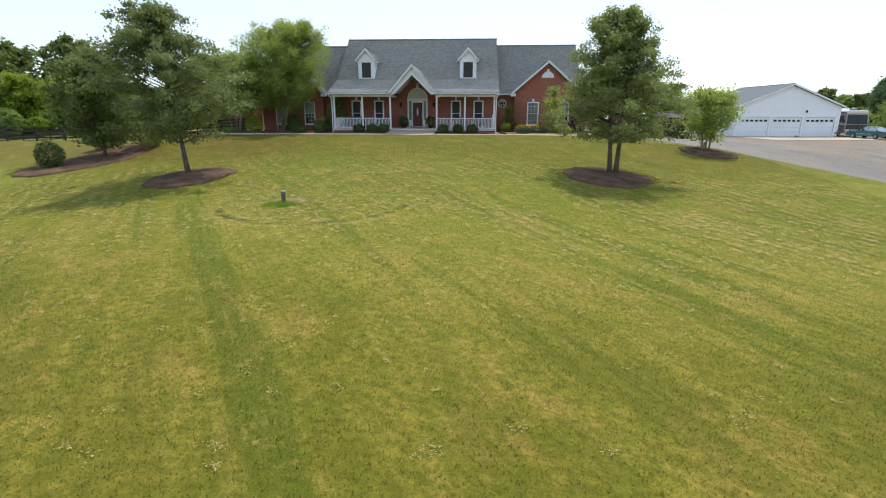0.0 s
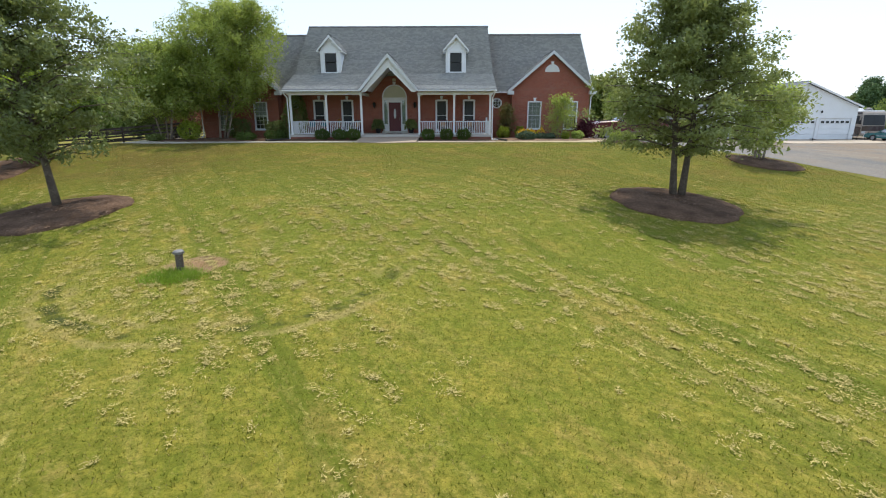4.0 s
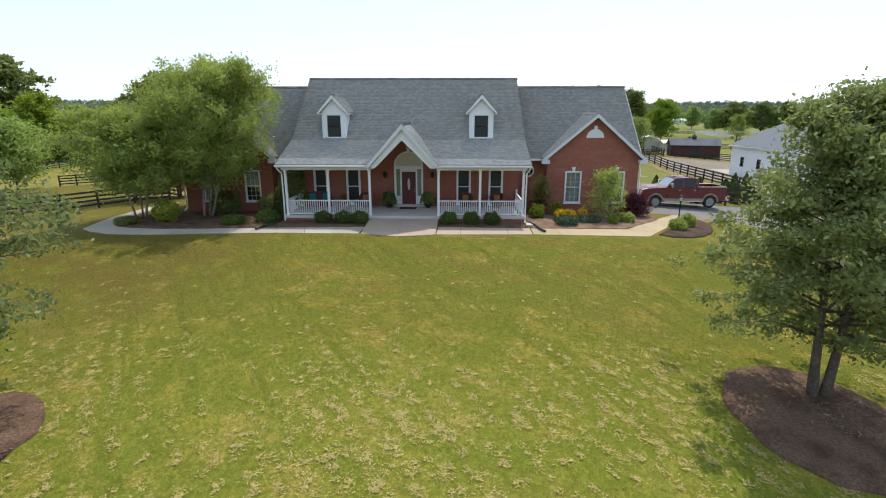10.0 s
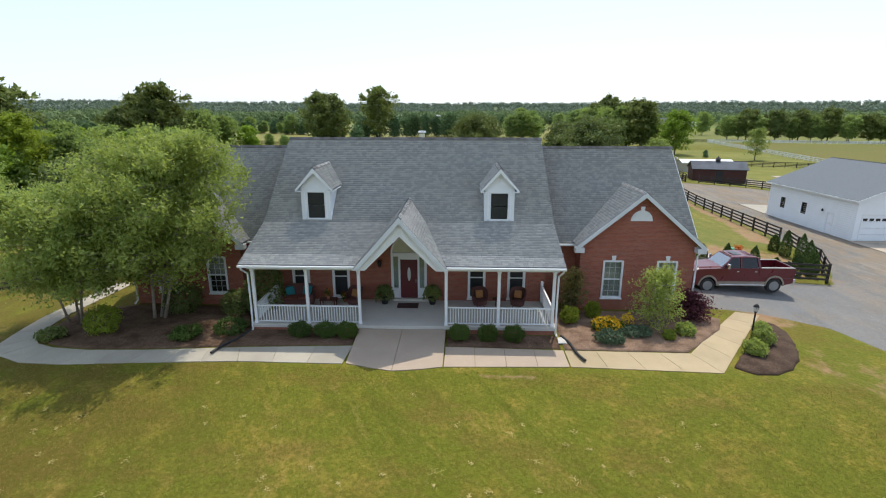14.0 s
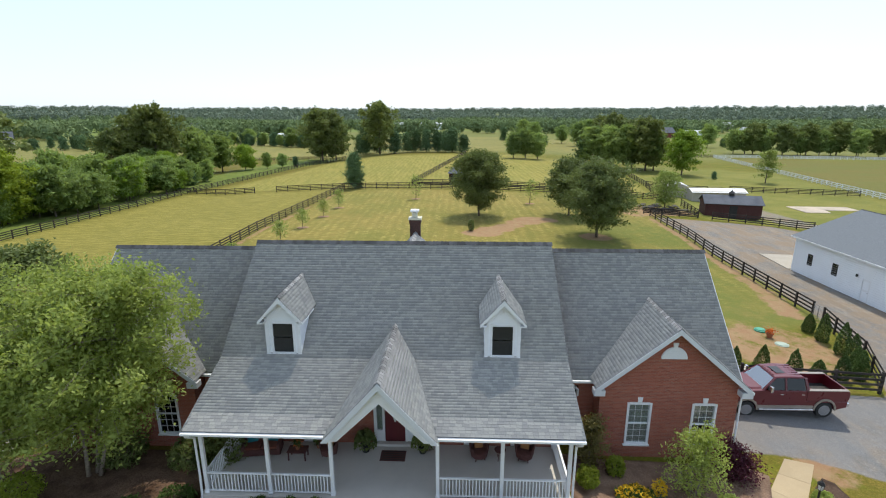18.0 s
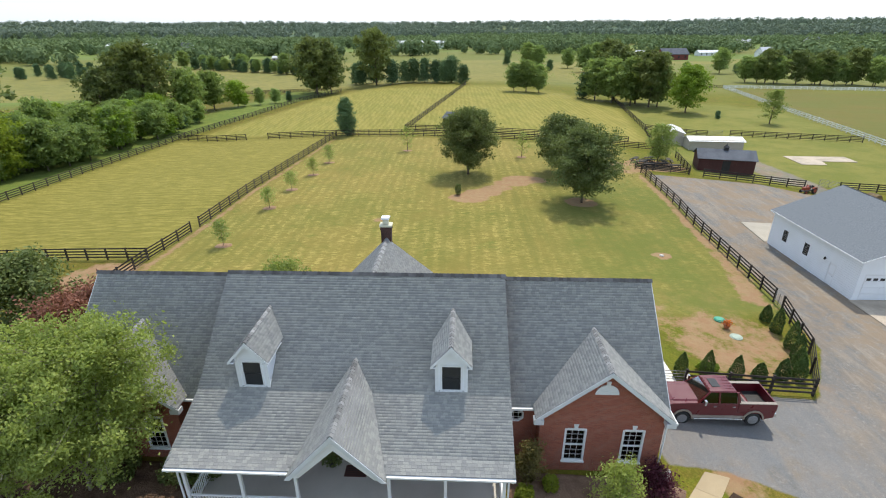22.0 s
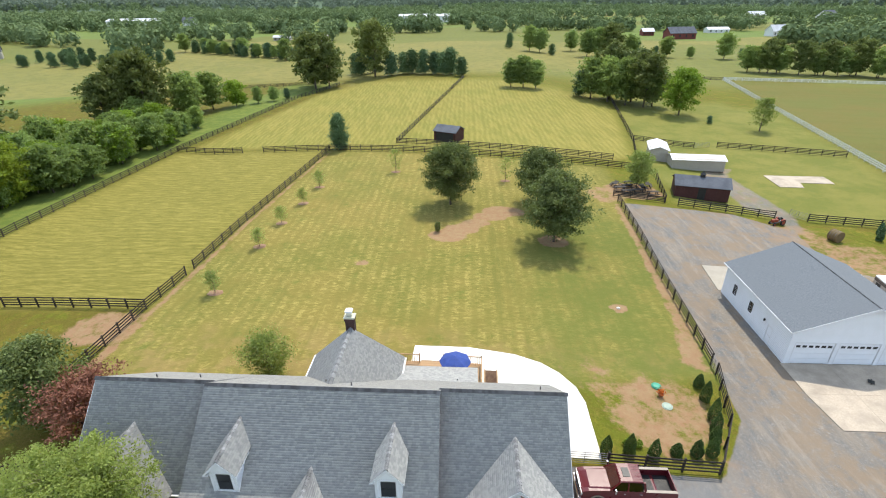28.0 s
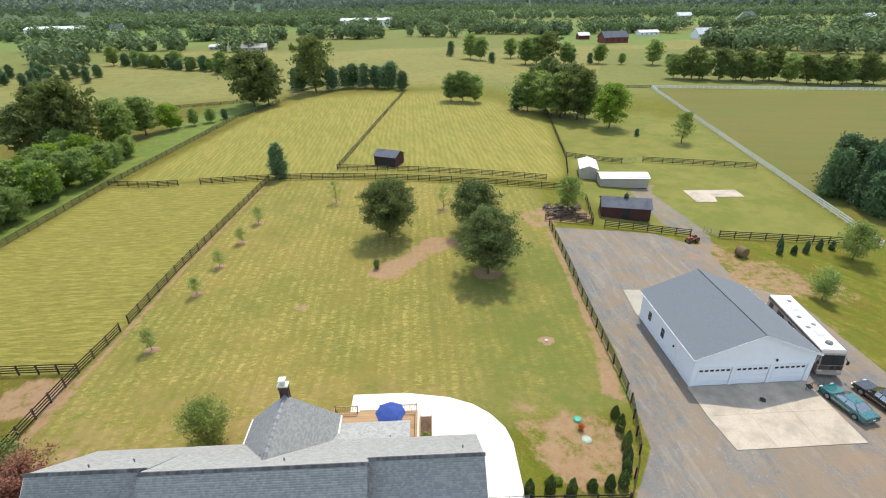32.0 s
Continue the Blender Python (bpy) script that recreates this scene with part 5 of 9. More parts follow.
    part("downspout", Geo().tube([(sg * 15.25, v0 + 0.3, 3.24), (sg * 14.97, f - 0.05, 2.9), (sg * 14.95, f - 0.06, 0.1), (sg * 15.0, f - 0.3, -0.05)], 0.045, 6), WHITE, house)


wing(1), wing(-1)
# rear gabled room with chimney
part("wall", Geo().box(-3.4, 3.4, 13.8, 17.2, -1.4, 3.3), BRICK, house, "brick rear wing")
for sg in (-1, 1):
    e0, e1 = Vector((sg * 3.75, 17.45, 3.2)), Vector((sg * 3.75, 14.4, 3.2))
    r0, r1 = Vector((-0.1, 15.8, 7.30)), Vector((-0.1, 9.4, 7.30))
    pl = [e0, e1, r1, r0] if sg < 0 else [e1, e0, r0, r1]
    rf = roof_slab("rear_roof", pl, house)
    lay_shingles(pl, rf, seed=70 + sg)
    part("gutter", Geo().box(sg * 3.82 - 0.06, sg * 3.82 + 0.06, 14.5, 17.4, 3.08, 3.18), WHITE, house)
pl = [(3.75, 17.45, 3.2), (-3.75, 17.45, 3.2), (-0.1, 15.8, 7.28)]
roof_slab("rear_roof", pl, house)
ridge_caps((-0.1, 15.8, 7.3), (-0.1, 9.6, 7.3), house)
ch = part("chimney", Geo().box(-0.47, 0.21, 15.78, 16.32, 3.0, 8.1).box(-0.52, 0.26, 15.73, 16.37, 7.86, 8.02), SHADEBRICK, house, "brick chimney in dark shade colour with pale cap")
part("chimney_crown", Geo().box(-0.56, 0.30, 15.70, 16.40, 8.1, 8.24), CREAM, ch, bevel=0.02)
part("flue", Geo().box(-0.33, 0.03, 15.87, 16.23, 8.28, 8.55), CREAM, ch)
part("flue_cap", Geo().box(-0.42, 0.12, 15.78, 16.32, 8.62, 8.74).box(-0.30, -0.26, 15.9, 15.94, 8.55, 8.62).box(-0.04, 0.0, 15.9, 15.94, 8.55, 8.62).box(-0.30, -0.26, 16.16, 16.2, 8.55, 8.62).box(-0.04, 0.0, 16.16, 16.2, 8.55, 8.62), WHITE, ch)
# shallow roof of the rear porch
pl = [(9.8, 16.9, 2.75), (2.9, 16.9, 2.75), (2.9, 13.6, 3.72), (9.8, 13.6, 3.72)]
rf = roof_slab("rear_porch_roof", pl, house)
lay_shingles(pl, rf, seed=80)
part("rear_wall", Geo().box(3.4, 9.6, 13.8, 16.6, -1.4, 2.7), SIDING, house)
for k, (u, v) in enumerate(((-9.5, 10.6), (-11.8, 9.6), (1.5, 9.2), (8.2, 14.6), (13.8, 10.3), (-0.6, 10.4))):
    z = 8.62 - (v - 7.85) * 0.785 if abs(u) < 7.4 else 8.1 - (v - 8.62) * 0.80
    if k == 3:
        z = 3.25
    pv = part("vent_pipe", Geo().lathe([(0.05, -0.1), (0.05, 0.28), (0.03, 0.28), (0.03, 0.2)], 8, (u, v, z)), ASHGREY, house, "grey roof vent pipe")

# ---- walks, slabs and beds ----
def panels(name, rows, material, label, lift=0.03, thick=0.09):
    """A paved way whose slabs are parts: rows of its two edges, slab by slab."""
    base = thing(name, pose(0, 0, 0), label, "walkway", kind="structure")
    for (a, b), (c, d) in zip(rows, rows[1:]):
        q = []
        for p, o in ((a, c), (c, a), (d, b), (b, d)):
            p, o = Vector(p), Vector(o)
            p = p + (o - p).normalized() * 0.008
            q.append(Vector((p.x, p.y, gz(p.x, p.y) + lift)))
        part("slab", Geo().prism(q, (0, 0, -thick)), material, base)
    return base


def stretch(rows, size=1.5):
    out = []
    for (a, b), (c, d) in zip(rows, rows[1:]):
        a, b, c, d = [Vector(q) for q in (a, b, c, d)]
        k = max(1, round(((c - a).length + (d - b).length) / 2 / size))
        out += [(tuple(a.lerp(c, i / k)), tuple(b.lerp(d, i / k))) for i in range(k)]
    return out + [rows[-1]]


panels("walkway_grey", stretch([((-8.6, 41.2), (-8.5, 42.85)), ((-13.06, 41.2), (-13.5, 42.45)), ((-17.65, 40.85), (-17.4, 42.0)), ((-20.3, 40.6), (-20.1, 41.85)), ((-22.2, 40.65), (-21.8, 42.0)), ((-23.6, 41.2), (-22.8, 42.35)),
                               ((-24.6, 42.0), (-23.4, 42.9)), ((-25.0, 43.6), (-23.8, 43.8)), ((-25.3, 45.5), (-24.1, 45.6)), ((-25.3, 47.5), (-24.1, 47.5)), ((-25.3, 51), (-24.1, 51))], 1.5), CONCRETE, "pale grey concrete walkway curving round the bed")
panels("walkway_tan", stretch([((0.9, 41.4), (0.9, 42.85)), ((6.95, 41.2), (6.35, 42.85))], 1.5)[:] + stretch([((6.95, 41.2), (6.35, 42.85)), ((12.2, 48.1), (11.05, 48.35))], 1.5)[1:], TANWALK, "tan concrete walkway to the gravel drive")
panels("walkway_brown", stretch([((-4.35, 41.15), (-4.35, 42.95)), ((0.85, 41.4), (0.85, 42.85))], 1.3), LANDING, "taupe concrete walkway before the porch")
land_pts = [(-8.45, 41.25), (-7.4, 40.95), (-6.45, 40.75), (-5.4, 40.9), (-4.4, 41.15), (-4.4, 44.32), (-8.5, 44.25)]
landing = thing("landing", pose(0, 0, 0), "taupe concrete landing with a curved front edge", "landing", kind="structure")
for half in ([land_pts[0], land_pts[1], (-6.458, 40.75), (-6.458, 44.28), land_pts[6]], [(-6.442, 40.75), land_pts[3], land_pts[4], land_pts[5], (-6.442, 44.28)]):
    part("slab", Geo().prism([(x, y, gz(x, y) + 0.03 + 0.20 * smooth01((y - 41.2) / 2.4)) for x, y in half], (0, 0, -0.2)), LANDING, landing)
draped("planting_bed_left", [(-8.6, 42.95), (-13.5, 42.6), (-17.4, 42.15), (-20.1, 42.0), (-21.7, 42.15), (-22.7, 42.5), (-23.3, 43.1), (-23.6, 44), (-23.7, 46.2), (-21.2, 47.2), (-15.2, 47.2), (-14.0, 45.0), (-13.6, 44.25), (-8.6, 44.25)], MULCH, "dark mulched planting bed before the house", "planting bed", 0.02, 0.02, 0.05, 0.5, 0.02, 3, "structure")
draped("planting_bed_right", [(0.95, 42.95), (6.3, 42.95), (8.9, 45.6), (9.6, 47.0), (8.8, 47.5), (2.8, 47.6), (0.95, 47.9)], DRYMULCH, "dry brown mulched planting bed below brick gable", "planting bed", 0.02, 0.02, 0.06, 0.5, 0.02, 4, "structure")
draped("planting_bed_porch", [(-4.3, 43.0), (0.75, 43.0), (0.75, 44.3), (-4.3, 44.3)], MULCH, "narrow mulched bed along the porch", "planting bed", 0.02, 0.02, 0.03, 0.5, 0.02, 5, "structure")
draped("planting_bed_lamp", [(7.6, 41.7), (8.3, 41.2), (9.2, 41.3), (10.1, 41.9), (10.9, 42.8), (11.5, 43.8), (12.0, 44.9), (12.3, 46.0), (12.3, 46.9), (11.9, 47.2), (11.2, 46.5), (9.4, 44.05)], DARKMULCH, "round dark mulch bed beside the walkway", "planting bed", 0.02, 0.02, 0.10, 0.4, 0.04, 6, "structure")
for k, (x, y, rx, ry) in enumerate(((6.5, 27.1, 2.25, 2.5), (-15.5, 24.9, 2.2, 2.3), (15.9, 37.6, 1.9, 2.2), (-27.0, 32.0, 2.4, 5.5))):
    draped("mulch_ring", ring(x, y, rx, ry, seed=k), MULCH, "low ring of dark bark mulch round a tree", "mulch bed", 0.02, 0.03, 0.14, 0.4, 0.05, 20 + k)
    rng = np.random.default_rng(k)
    n = 900
    a, r = rng.uniform(0, 2 * np.pi, n), np.sqrt(rng.uniform(0, 1, n)) * 0.97
    X, Y = x + rx * r * np.cos(a), y + ry * r * np.sin(a)
    Z = gzs(X, Y) + 0.06 + 0.13 * (1 - r ** 2)
    d, L = rng.uniform(0, 2 * np.pi, n), rng.uniform(0.04, 0.11, n)
    ux, uy, w = np.cos(d) * L, np.sin(d) * L, rng.uniform(0.012, 0.03, n)
    lift = rng.uniform(-0.02, 0.05, n)
    V = np.stack([np.stack([X - ux, Y - uy, Z], -1), np.stack([X + uy * w / L, Y - ux * w / L, Z + 0.015], -1), np.stack([X + ux, Y + uy, Z + lift], -1), np.stack([X - uy * w / L, Y + ux * w / L, Z + 0.02], -1)], 1).reshape(-1, 3)
    tagged(part("bark_chips", array_mesh("bark_chips", V, np.arange(4 * n).reshape(n, 4), CHIP), CHIP), "loose brown bark chips on a mulch ring", "bark chips", kind="stuff")
# pads behind and beside the house
draped("patio", [(-3.2, 61.8), (-3.1, 68.2), (2.2, 68.3), (6.6, 67.6), (9.0, 66.6), (10.6, 65.3), (11.8, 63.6), (12.3, 61.8), (12.35, 56.6), (12.3, 55.6), (9.2, 55.6), (9.0, 58.0)], PATIO, "bright pale concrete patio behind the house", "patio", 0.02, 0.06, 0, 0.8, 0, 7, "structure")
gar_rot = 1.6


def gar(x, y):
    a = radians(gar_rot)
    return 31.95 + x * math.cos(a) - y * math.sin(a), 68.7 + x * math.sin(a) + y * math.cos(a)


apron = thing("garage_apron", pose(0, 0, 0), "stained pale concrete apron before the garage doors", "apron", kind="structure")
for i in range(3):
    for j in range(2):
        x0, x1 = -0.2 + 4.3 * i, -0.2 + 4.3 * (i + 1) - 0.015
        y0, y1 = -8.2 + 4.1 * j, -8.2 + 4.1 * (j + 1) - 0.015
        dx = -0.12 * 8
        q = [gar(x0 + (0.5 if j == 0 and i == 0 else 0), y0), gar(x1, y0), gar(x1, y1), gar(x0, y1)]
        part("slab", Geo().prism([(x, y, gz(x, y) + 0.06) for x, y in q], (0, 0, -0.15)), APRON, apron)
draped("side_slab", [gar(-0.2, 13.0), gar(13.0, 13.0), gar(13.0, 18.6), gar(0.4, 19.2)], CONCRETE, "pale concrete slab behind the garage", "slab", 0.03, 0.04, 0, 0.8, 0, 8, "structure")
draped("old_slab", [(59.5, 128.7), (70.8, 128.4), (70.4, 124.2), (64.2, 124.6), (63.5, 121.8), (59.2, 122.0)], APRON, "old pale concrete slab lying in grass", "slab", 0.03, 0.05, 0, 1.0, 0.05, 9, "structure")

# ---- trees and shrubs ----


def leaf_quads(c, rng, size, up=0.3, long=1.7, out=None):
    """Small pointed leaves at the places c; out gives the ways they tend to face."""
    n = len(c)
    nrm = rng.normal(size=(n, 3))
    nrm[:, 2] += up * 2
    if out is not None:
        nrm += out
    nrm /= np.linalg.norm(nrm, axis=1)[:, None] + 1e-9
    a = np.cross(nrm, rng.normal(size=(n, 3)))
    a /= np.linalg.norm(a, axis=1)[:, None] + 1e-9
    b = np.cross(nrm, a)
    s = (size * rng.uniform(0.6, 1.35, n))[:, None]
    V = np.stack([c - a * s * 0.5 * long, c + b * s * 0.42 + nrm * s * 0.06, c + a * s * 0.5 * long, c - b * s * 0.42 + nrm * s * 0.06], 1)
    return V.reshape(-1, 3)


def crown_mesh(name, places, rng, size, material, up=0.3, out=None):
    V = leaf_quads(places, rng, size, up, out=out)
    return array_mesh(name, V, np.arange(len(V)).reshape(-1, 4), material)


def oak_profile(h):
    return np.interp(h, [0, 0.08, 0.22, 0.5, 0.8, 1.0], [0.60, 0.95, 1.0, 0.64, 0.32, 0.05])


def oval_profile(h):
    return np.interp(h, [0, 0.1, 0.3, 0.6, 0.85, 1.0], [0.6, 0.9, 1.0, 0.80, 0.45, 0.08])


def round_profile(h):
    return np.interp(h, [0, 0.12, 0.4, 0.7, 0.9, 1.0], [0.55, 0.85, 1.0, 0.86, 0.5, 0.12])


def spread_profile(h):
    return np.interp(h, [0, 0.2, 0.5, 0.8, 1.0], [0.45, 0.85, 1.0, 0.75, 0.25])


def birch_profile(h):
    return np.interp(h, [0, 0.15, 0.45, 0.75, 0.92, 1.0], [0.75, 0.95, 1.0, 0.82, 0.5, 0.2])


def cone_profile(h):
    return np.interp(h, [0, 0.1, 0.5, 0.85, 1.0], [0.7, 1.0, 0.68, 0.3, 0.03])


def tree(name, label, x, y, height, width, clear, profile, leaf, limbs=46, leaves=16000, size=0.13, bark=None, stems=((0, 0, 0, 0),), seed=0, rise=0.25, clump=0.34, z=None, squash=1.0, thick=0.014, category="tree", group="", patchy=0.5, vary=0.0, flat=0.62):
    """A tapered trunk, limbs that leave it all the way up, and leaves in clumps along each limb."""
    rng = np.random.default_rng(seed)
    base = thing(name, pose(x, y, gz(x, y) - 0.05 if z is None else z), label, category, group)
    R = height * thick
    trunks = []
    for k, (sx, sy, tx, ty) in enumerate(stems):
        top = np.array([tx, ty, height * rng.uniform(0.86, 0.95)])
        path = [np.array([sx, sy, 0]) * (1 - q) + top * q + np.array([math.sin(q * 5 + k) * 0.012 * height * q, math.cos(q * 4 + k) * 0.012 * height * q, 0]) for q in np.linspace(0, 1, 8)]
        trunks.append(path)
        part("trunk", Geo().tube([tuple(p) for p in path], [R * 1.35, R * 1.05] + [R * (1 - q) + 0.008 for q in np.linspace(0.2, 0.97, 6)], 9), bark or BARK, base, smooth=True)
    g = Geo()
    places = []
    per = max(3, leaves // (limbs * 5))
    for i in range(limbs):
        path = trunks[i % len(trunks)]
        h = ((i + rng.uniform(0, 1)) / limbs) ** 0.85
        zz = clear + h * (height - clear)
        q = min(zz / (height * 0.93), 0.97)
        j = min(int(q * 7), 6)
        o = path[j] * (1 - (q * 7 - j)) + path[j + 1] * (q * 7 - j)
        o = o - np.array([0, 0, 0.10 * height * (1 - h) * rise * 2])
        reach = width / 2 * profile(h) * rng.uniform(0.72 - vary, 1.08 + vary * 0.5)
        a = i * 2.39996 + rng.uniform(-0.5, 0.5)
        tip = np.array([o[0] * 0.9 + math.cos(a) * reach, o[1] * 0.9 + math.sin(a) * reach * squash, zz + reach * rise * rng.uniform(0.2, 1.2) - 0.02 * height * (h < 0.15)])
        midp = (o + tip) / 2 + np.array([0, 0, reach * 0.10])
        r0 = max(0.012, R * 0.38 * (1 - h * 0.75))
        g.tube([tuple(o), tuple(midp), tuple(tip)], [r0, r0 * 0.6, 0.006], 5)
        m = max(3, int(5 * reach / (width / 2) + 2))
        for s in np.linspace(0.30, 1.02, m):
            cpt = (o * (1 - s) ** 2 + 2 * midp * s * (1 - s) + tip * s * s) + rng.normal(size=3) * clump * np.array([0.75, 0.75, 0.65 * flat])
            k = int(per * 5 / m * rng.uniform(1 - patchy, 1 + patchy))
            places.append(cpt + rng.normal(size=(k, 3)) * clump * np.array([1, 1, flat]) * rng.uniform(0.6, 1.15))
    part("limb_frame", g, bark or BARK, base, smooth=True)
    part("crown", crown_mesh("crown", np.concatenate(places), rng, size, leaf), leaf, base)
    return base


def shrub(name, label, x, y, w, h, leaf, n=900, size=0.07, seed=0, z=None, cone=False, stems=True, category="shrub", group="", depth=None):
    """A low plant: short stems and a dense shell of leaves with an uneven outline."""
    rng = np.random.default_rng(seed)
    base = thing(name, pose(x, y, gz(x, y) if z is None else z), label, category, group)
    d = rng.normal(size=(n, 3))
    d /= np.linalg.norm(d, axis=1)[:, None]
    lump = 1 + 0.10 * np.sin(d[:, 0] * 7 + seed) + 0.10 * np.cos(d[:, 1] * 8 + seed * 2) + rng.normal(size=n) * 0.05
    r = rng.uniform(0.55, 1.0, n) ** 0.5 * lump
    if cone:
        hh = rng.uniform(0, 1, n) ** 1.25
        a = rng.uniform(0, 2 * np.pi, n)
        rad = np.interp(hh, [0, 0.12, 0.5, 0.8, 1], [0.75, 1, 0.88, 0.56, 0.06]) * np.sqrt(rng.uniform(0.5, 1, n)) * (1 + 0.10 * np.sin(a * 3 + hh * 9 + seed))
        P = np.stack([np.cos(a) * rad * w / 2, np.sin(a) * rad * (depth or w) / 2, hh * h * (1 + 0.04 * np.sin(a * 5)) + 0.05], -1)
    else:
        P = d * r[:, None] * np.array([w / 2, (depth or w) / 2, h / 2]) + np.array([0, 0, h * 0.52])
        P[:, 2] = np.maximum(P[:, 2], 0.03)
    part("foliage", crown_mesh("foliage", P, rng, size, leaf, 0.2), leaf, base)
    g = Geo()
    for i in range(5 if not cone else 1):
        a = i * 1.256 + seed
        g.tube([(0.03 * math.cos(a), 0.03 * math.sin(a), -0.05), (w * 0.12 * math.cos(a), w * 0.12 * math.sin(a), h * 0.35), (w * 0.3 * math.cos(a) * (not cone), w * 0.3 * math.sin(a) * (not cone), h * 0.8)], [0.02, 0.014, 0.005], 5)
    part("stem", g, BARK, base)
    return base


TWIN = ((-0.12, 0.0, -0.75, 0.1), (0.16, -0.05, 0.35, -0.1))
tree("pin_oak", "dark green pin oak with twin trunks in mulch ring", 6.95, 28.0, 8.4, 7.2, 1.9, oak_profile, LEAF_OAK, 150, 60000, 0.084, stems=TWIN, seed=2, rise=0.10, clump=0.21, patchy=1.0, vary=-0.09)
tree("shade_tree", "green shade tree with a single trunk in mulch", -15.95, 25.4, 8.4, 7.6, 2.0, oval_profile, LEAF_OAK, 130, 50000, 0.088, stems=((0, 0, -0.9, 0.2),), seed=5, rise=0.22, clump=0.22, patchy=1.0, vary=0.15)
tree("river_birch", "tall river birch beside the brick house corner", -19.0, 45.3, 9.0, 7.5, 2.3, birch_profile, LEAF_BIRCH, 210, 62000, 0.098, PALEBARK, ((-0.2, 0, 0.2, 0.1), (0.25, 0.1, 3.0, -0.5), (0, 0.25, 1.7, 0.2)), 7, 0.30, 0.25, thick=0.008, patchy=1.0, vary=0.12, flat=1.0)
tree("river_birch", "multi-stemmed river birch beside the curving walkway", -22.8, 44.6, 6.4, 6.6, 1.8, birch_profile, LEAF_BIRCH, 180, 50000, 0.098, PALEBARK, ((-0.3, 0, -1.6, -0.2), (0.2, 0.1, 0.8, 0.6), (0.35, -0.1, 1.7, -0.5), (-0.1, 0.3, -0.4, 1.1)), 9, 0.30, 0.25, thick=0.008, patchy=1.0, vary=0.12, flat=1.0)
tree("young_tree", "small light green tree with several stems in mulch", 15.9, 38.0, 4.2, 3.4, 1.0, round_profile, LEAF_BIRCH, 40, 9000, 0.12, PALEBARK, ((-0.25, 0, -0.5, 0), (0.2, 0, 0.5, 0.1), (0, 0.1, 0.1, 0.1)), 11, 0.5, 0.28)
tree("dark_tree", "dense dark green tree in a long mulch bed", -27.0, 33.4, 6.8, 5.6, 1.0, round_profile, LEAF_DARK, 50, 16000, 0.15, seed=13, clump=0.34)
shrub("round_shrub", "rounded dark green shrub on a mulch bed", -27.4, 29.2, 1.5, 1.7, LEAF_DARK, 2200, 0.09, 3)
shrub("round_shrub", "rounded dark green shrub on a mulch bed", -29.6, 36.4, 1.5, 1.6, LEAF_DARK, 2200, 0.09, 4)
shrub("round_shrub", "wide dark green shrub behind a small tree", -25.6, 36.2, 2.2, 2.0, LEAF_DARK, 2600, 0.09, 5)
for k, (x, y, h, w) in enumerate(((-58, 74, 8, 7), (-90, 66, 12, 11))):
    tree("field_tree", "tall dark tree beyond the fence", x, y, h, w, 1.5, round_profile, LEAF_WOOD, 40, 9000, 0.26, seed=60 + k, clump=0.6)
# trees in the yard behind the house
tree("maple", "round dark green maple in the mown yard", -1.8, 104.0, 9.6, 9.0, 1.7, round_profile, LEAF_DARK, 120, 34000, 0.17, seed=21, rise=0.3, clump=0.42, patchy=0.8)
tree("maple", "broad dark green maple over bare earth", 13.3, 92.0, 9.4, 9.4, 1.7, round_profile, LEAF_DARK, 120, 34000, 0.17, seed=22, rise=0.3, clump=0.42, patchy=0.8)
tree("maple", "dark green maple behind another in the yard", 12.4, 106.0, 8.6, 7.6, 1.6, round_profile, LEAF_DARK, 70, 20000, 0.20, seed=23, rise=0.3, clump=0.5)
tree("columnar_cedar", "narrow dark cedar at the fence corner", -28.6, 136.6, 7.8, 3.6, 0.4, oval_profile, LEAF_CEDAR, 60, 12000, 0.20, seed=24, clump=0.4)
for k, (x, y, h, w) in enumerate(((-13.3, 120.2, 4.6, 2.8), (7.5, 116.3, 4.4, 2.8), (-25.8, 111.7, 3.0, 2.2), (-26.2, 103.9, 2.6, 2.0), (-26.9, 95.9, 2.6, 2.0), (-27.3, 88.5, 2.6, 2.0), (-28.0, 77.0, 3.0, 1.7))):
    tree("sapling", "thin young sapling in the mown yard", x, y, h, w, 0.8, round_profile, LEAF_YOUNG, 22, 1000, 0.11, seed=30 + k, clump=0.22, rise=0.45, group="saplings along the fence", thick=0.010)
    draped("bare_patch", ring(x, y, 0.9, 0.7, 16, seed=k), EARTH, "small bare earth patch round a sapling", "earth patch", 0.012, 0, 0.03, 0.3, 0.06, 50 + k)
tree("corral_tree", "light green tree beside the corral", 31.1, 116.3, 6.6, 4.8, 1.2, round_profile, LEAF_YOUNG, 40, 6000, 0.17, seed=41, clump=0.4)
tree("green_tree", "round bright green tree in the far pasture", 62, 185, 13, 10.5, 2.2, round_profile, LEAF_BRIGHT, 60, 12000, 0.34, seed=42, clump=0.7)
tree("pasture_sapling", "pale young tree beside the white fence", 76.4, 166, 8.5, 6.0, 2.0, round_profile, LEAF_YOUNG, 30, 3000, 0.25, seed=43, clump=0.45)
tree("small_tree", "light green tree by the pasture fence", 71.8, 96.8, 6.2, 5.2, 1.0, round_profile, LEAF_YOUNG, 34, 5000, 0.18, seed=44, clump=0.4)
tree("small_tree", "light green young tree behind the motorhome", 59.1, 86.0, 4.4, 3.4, 1.0, round_profile, LEAF_YOUNG, 30, 4000, 0.15, seed=45, clump=0.35)
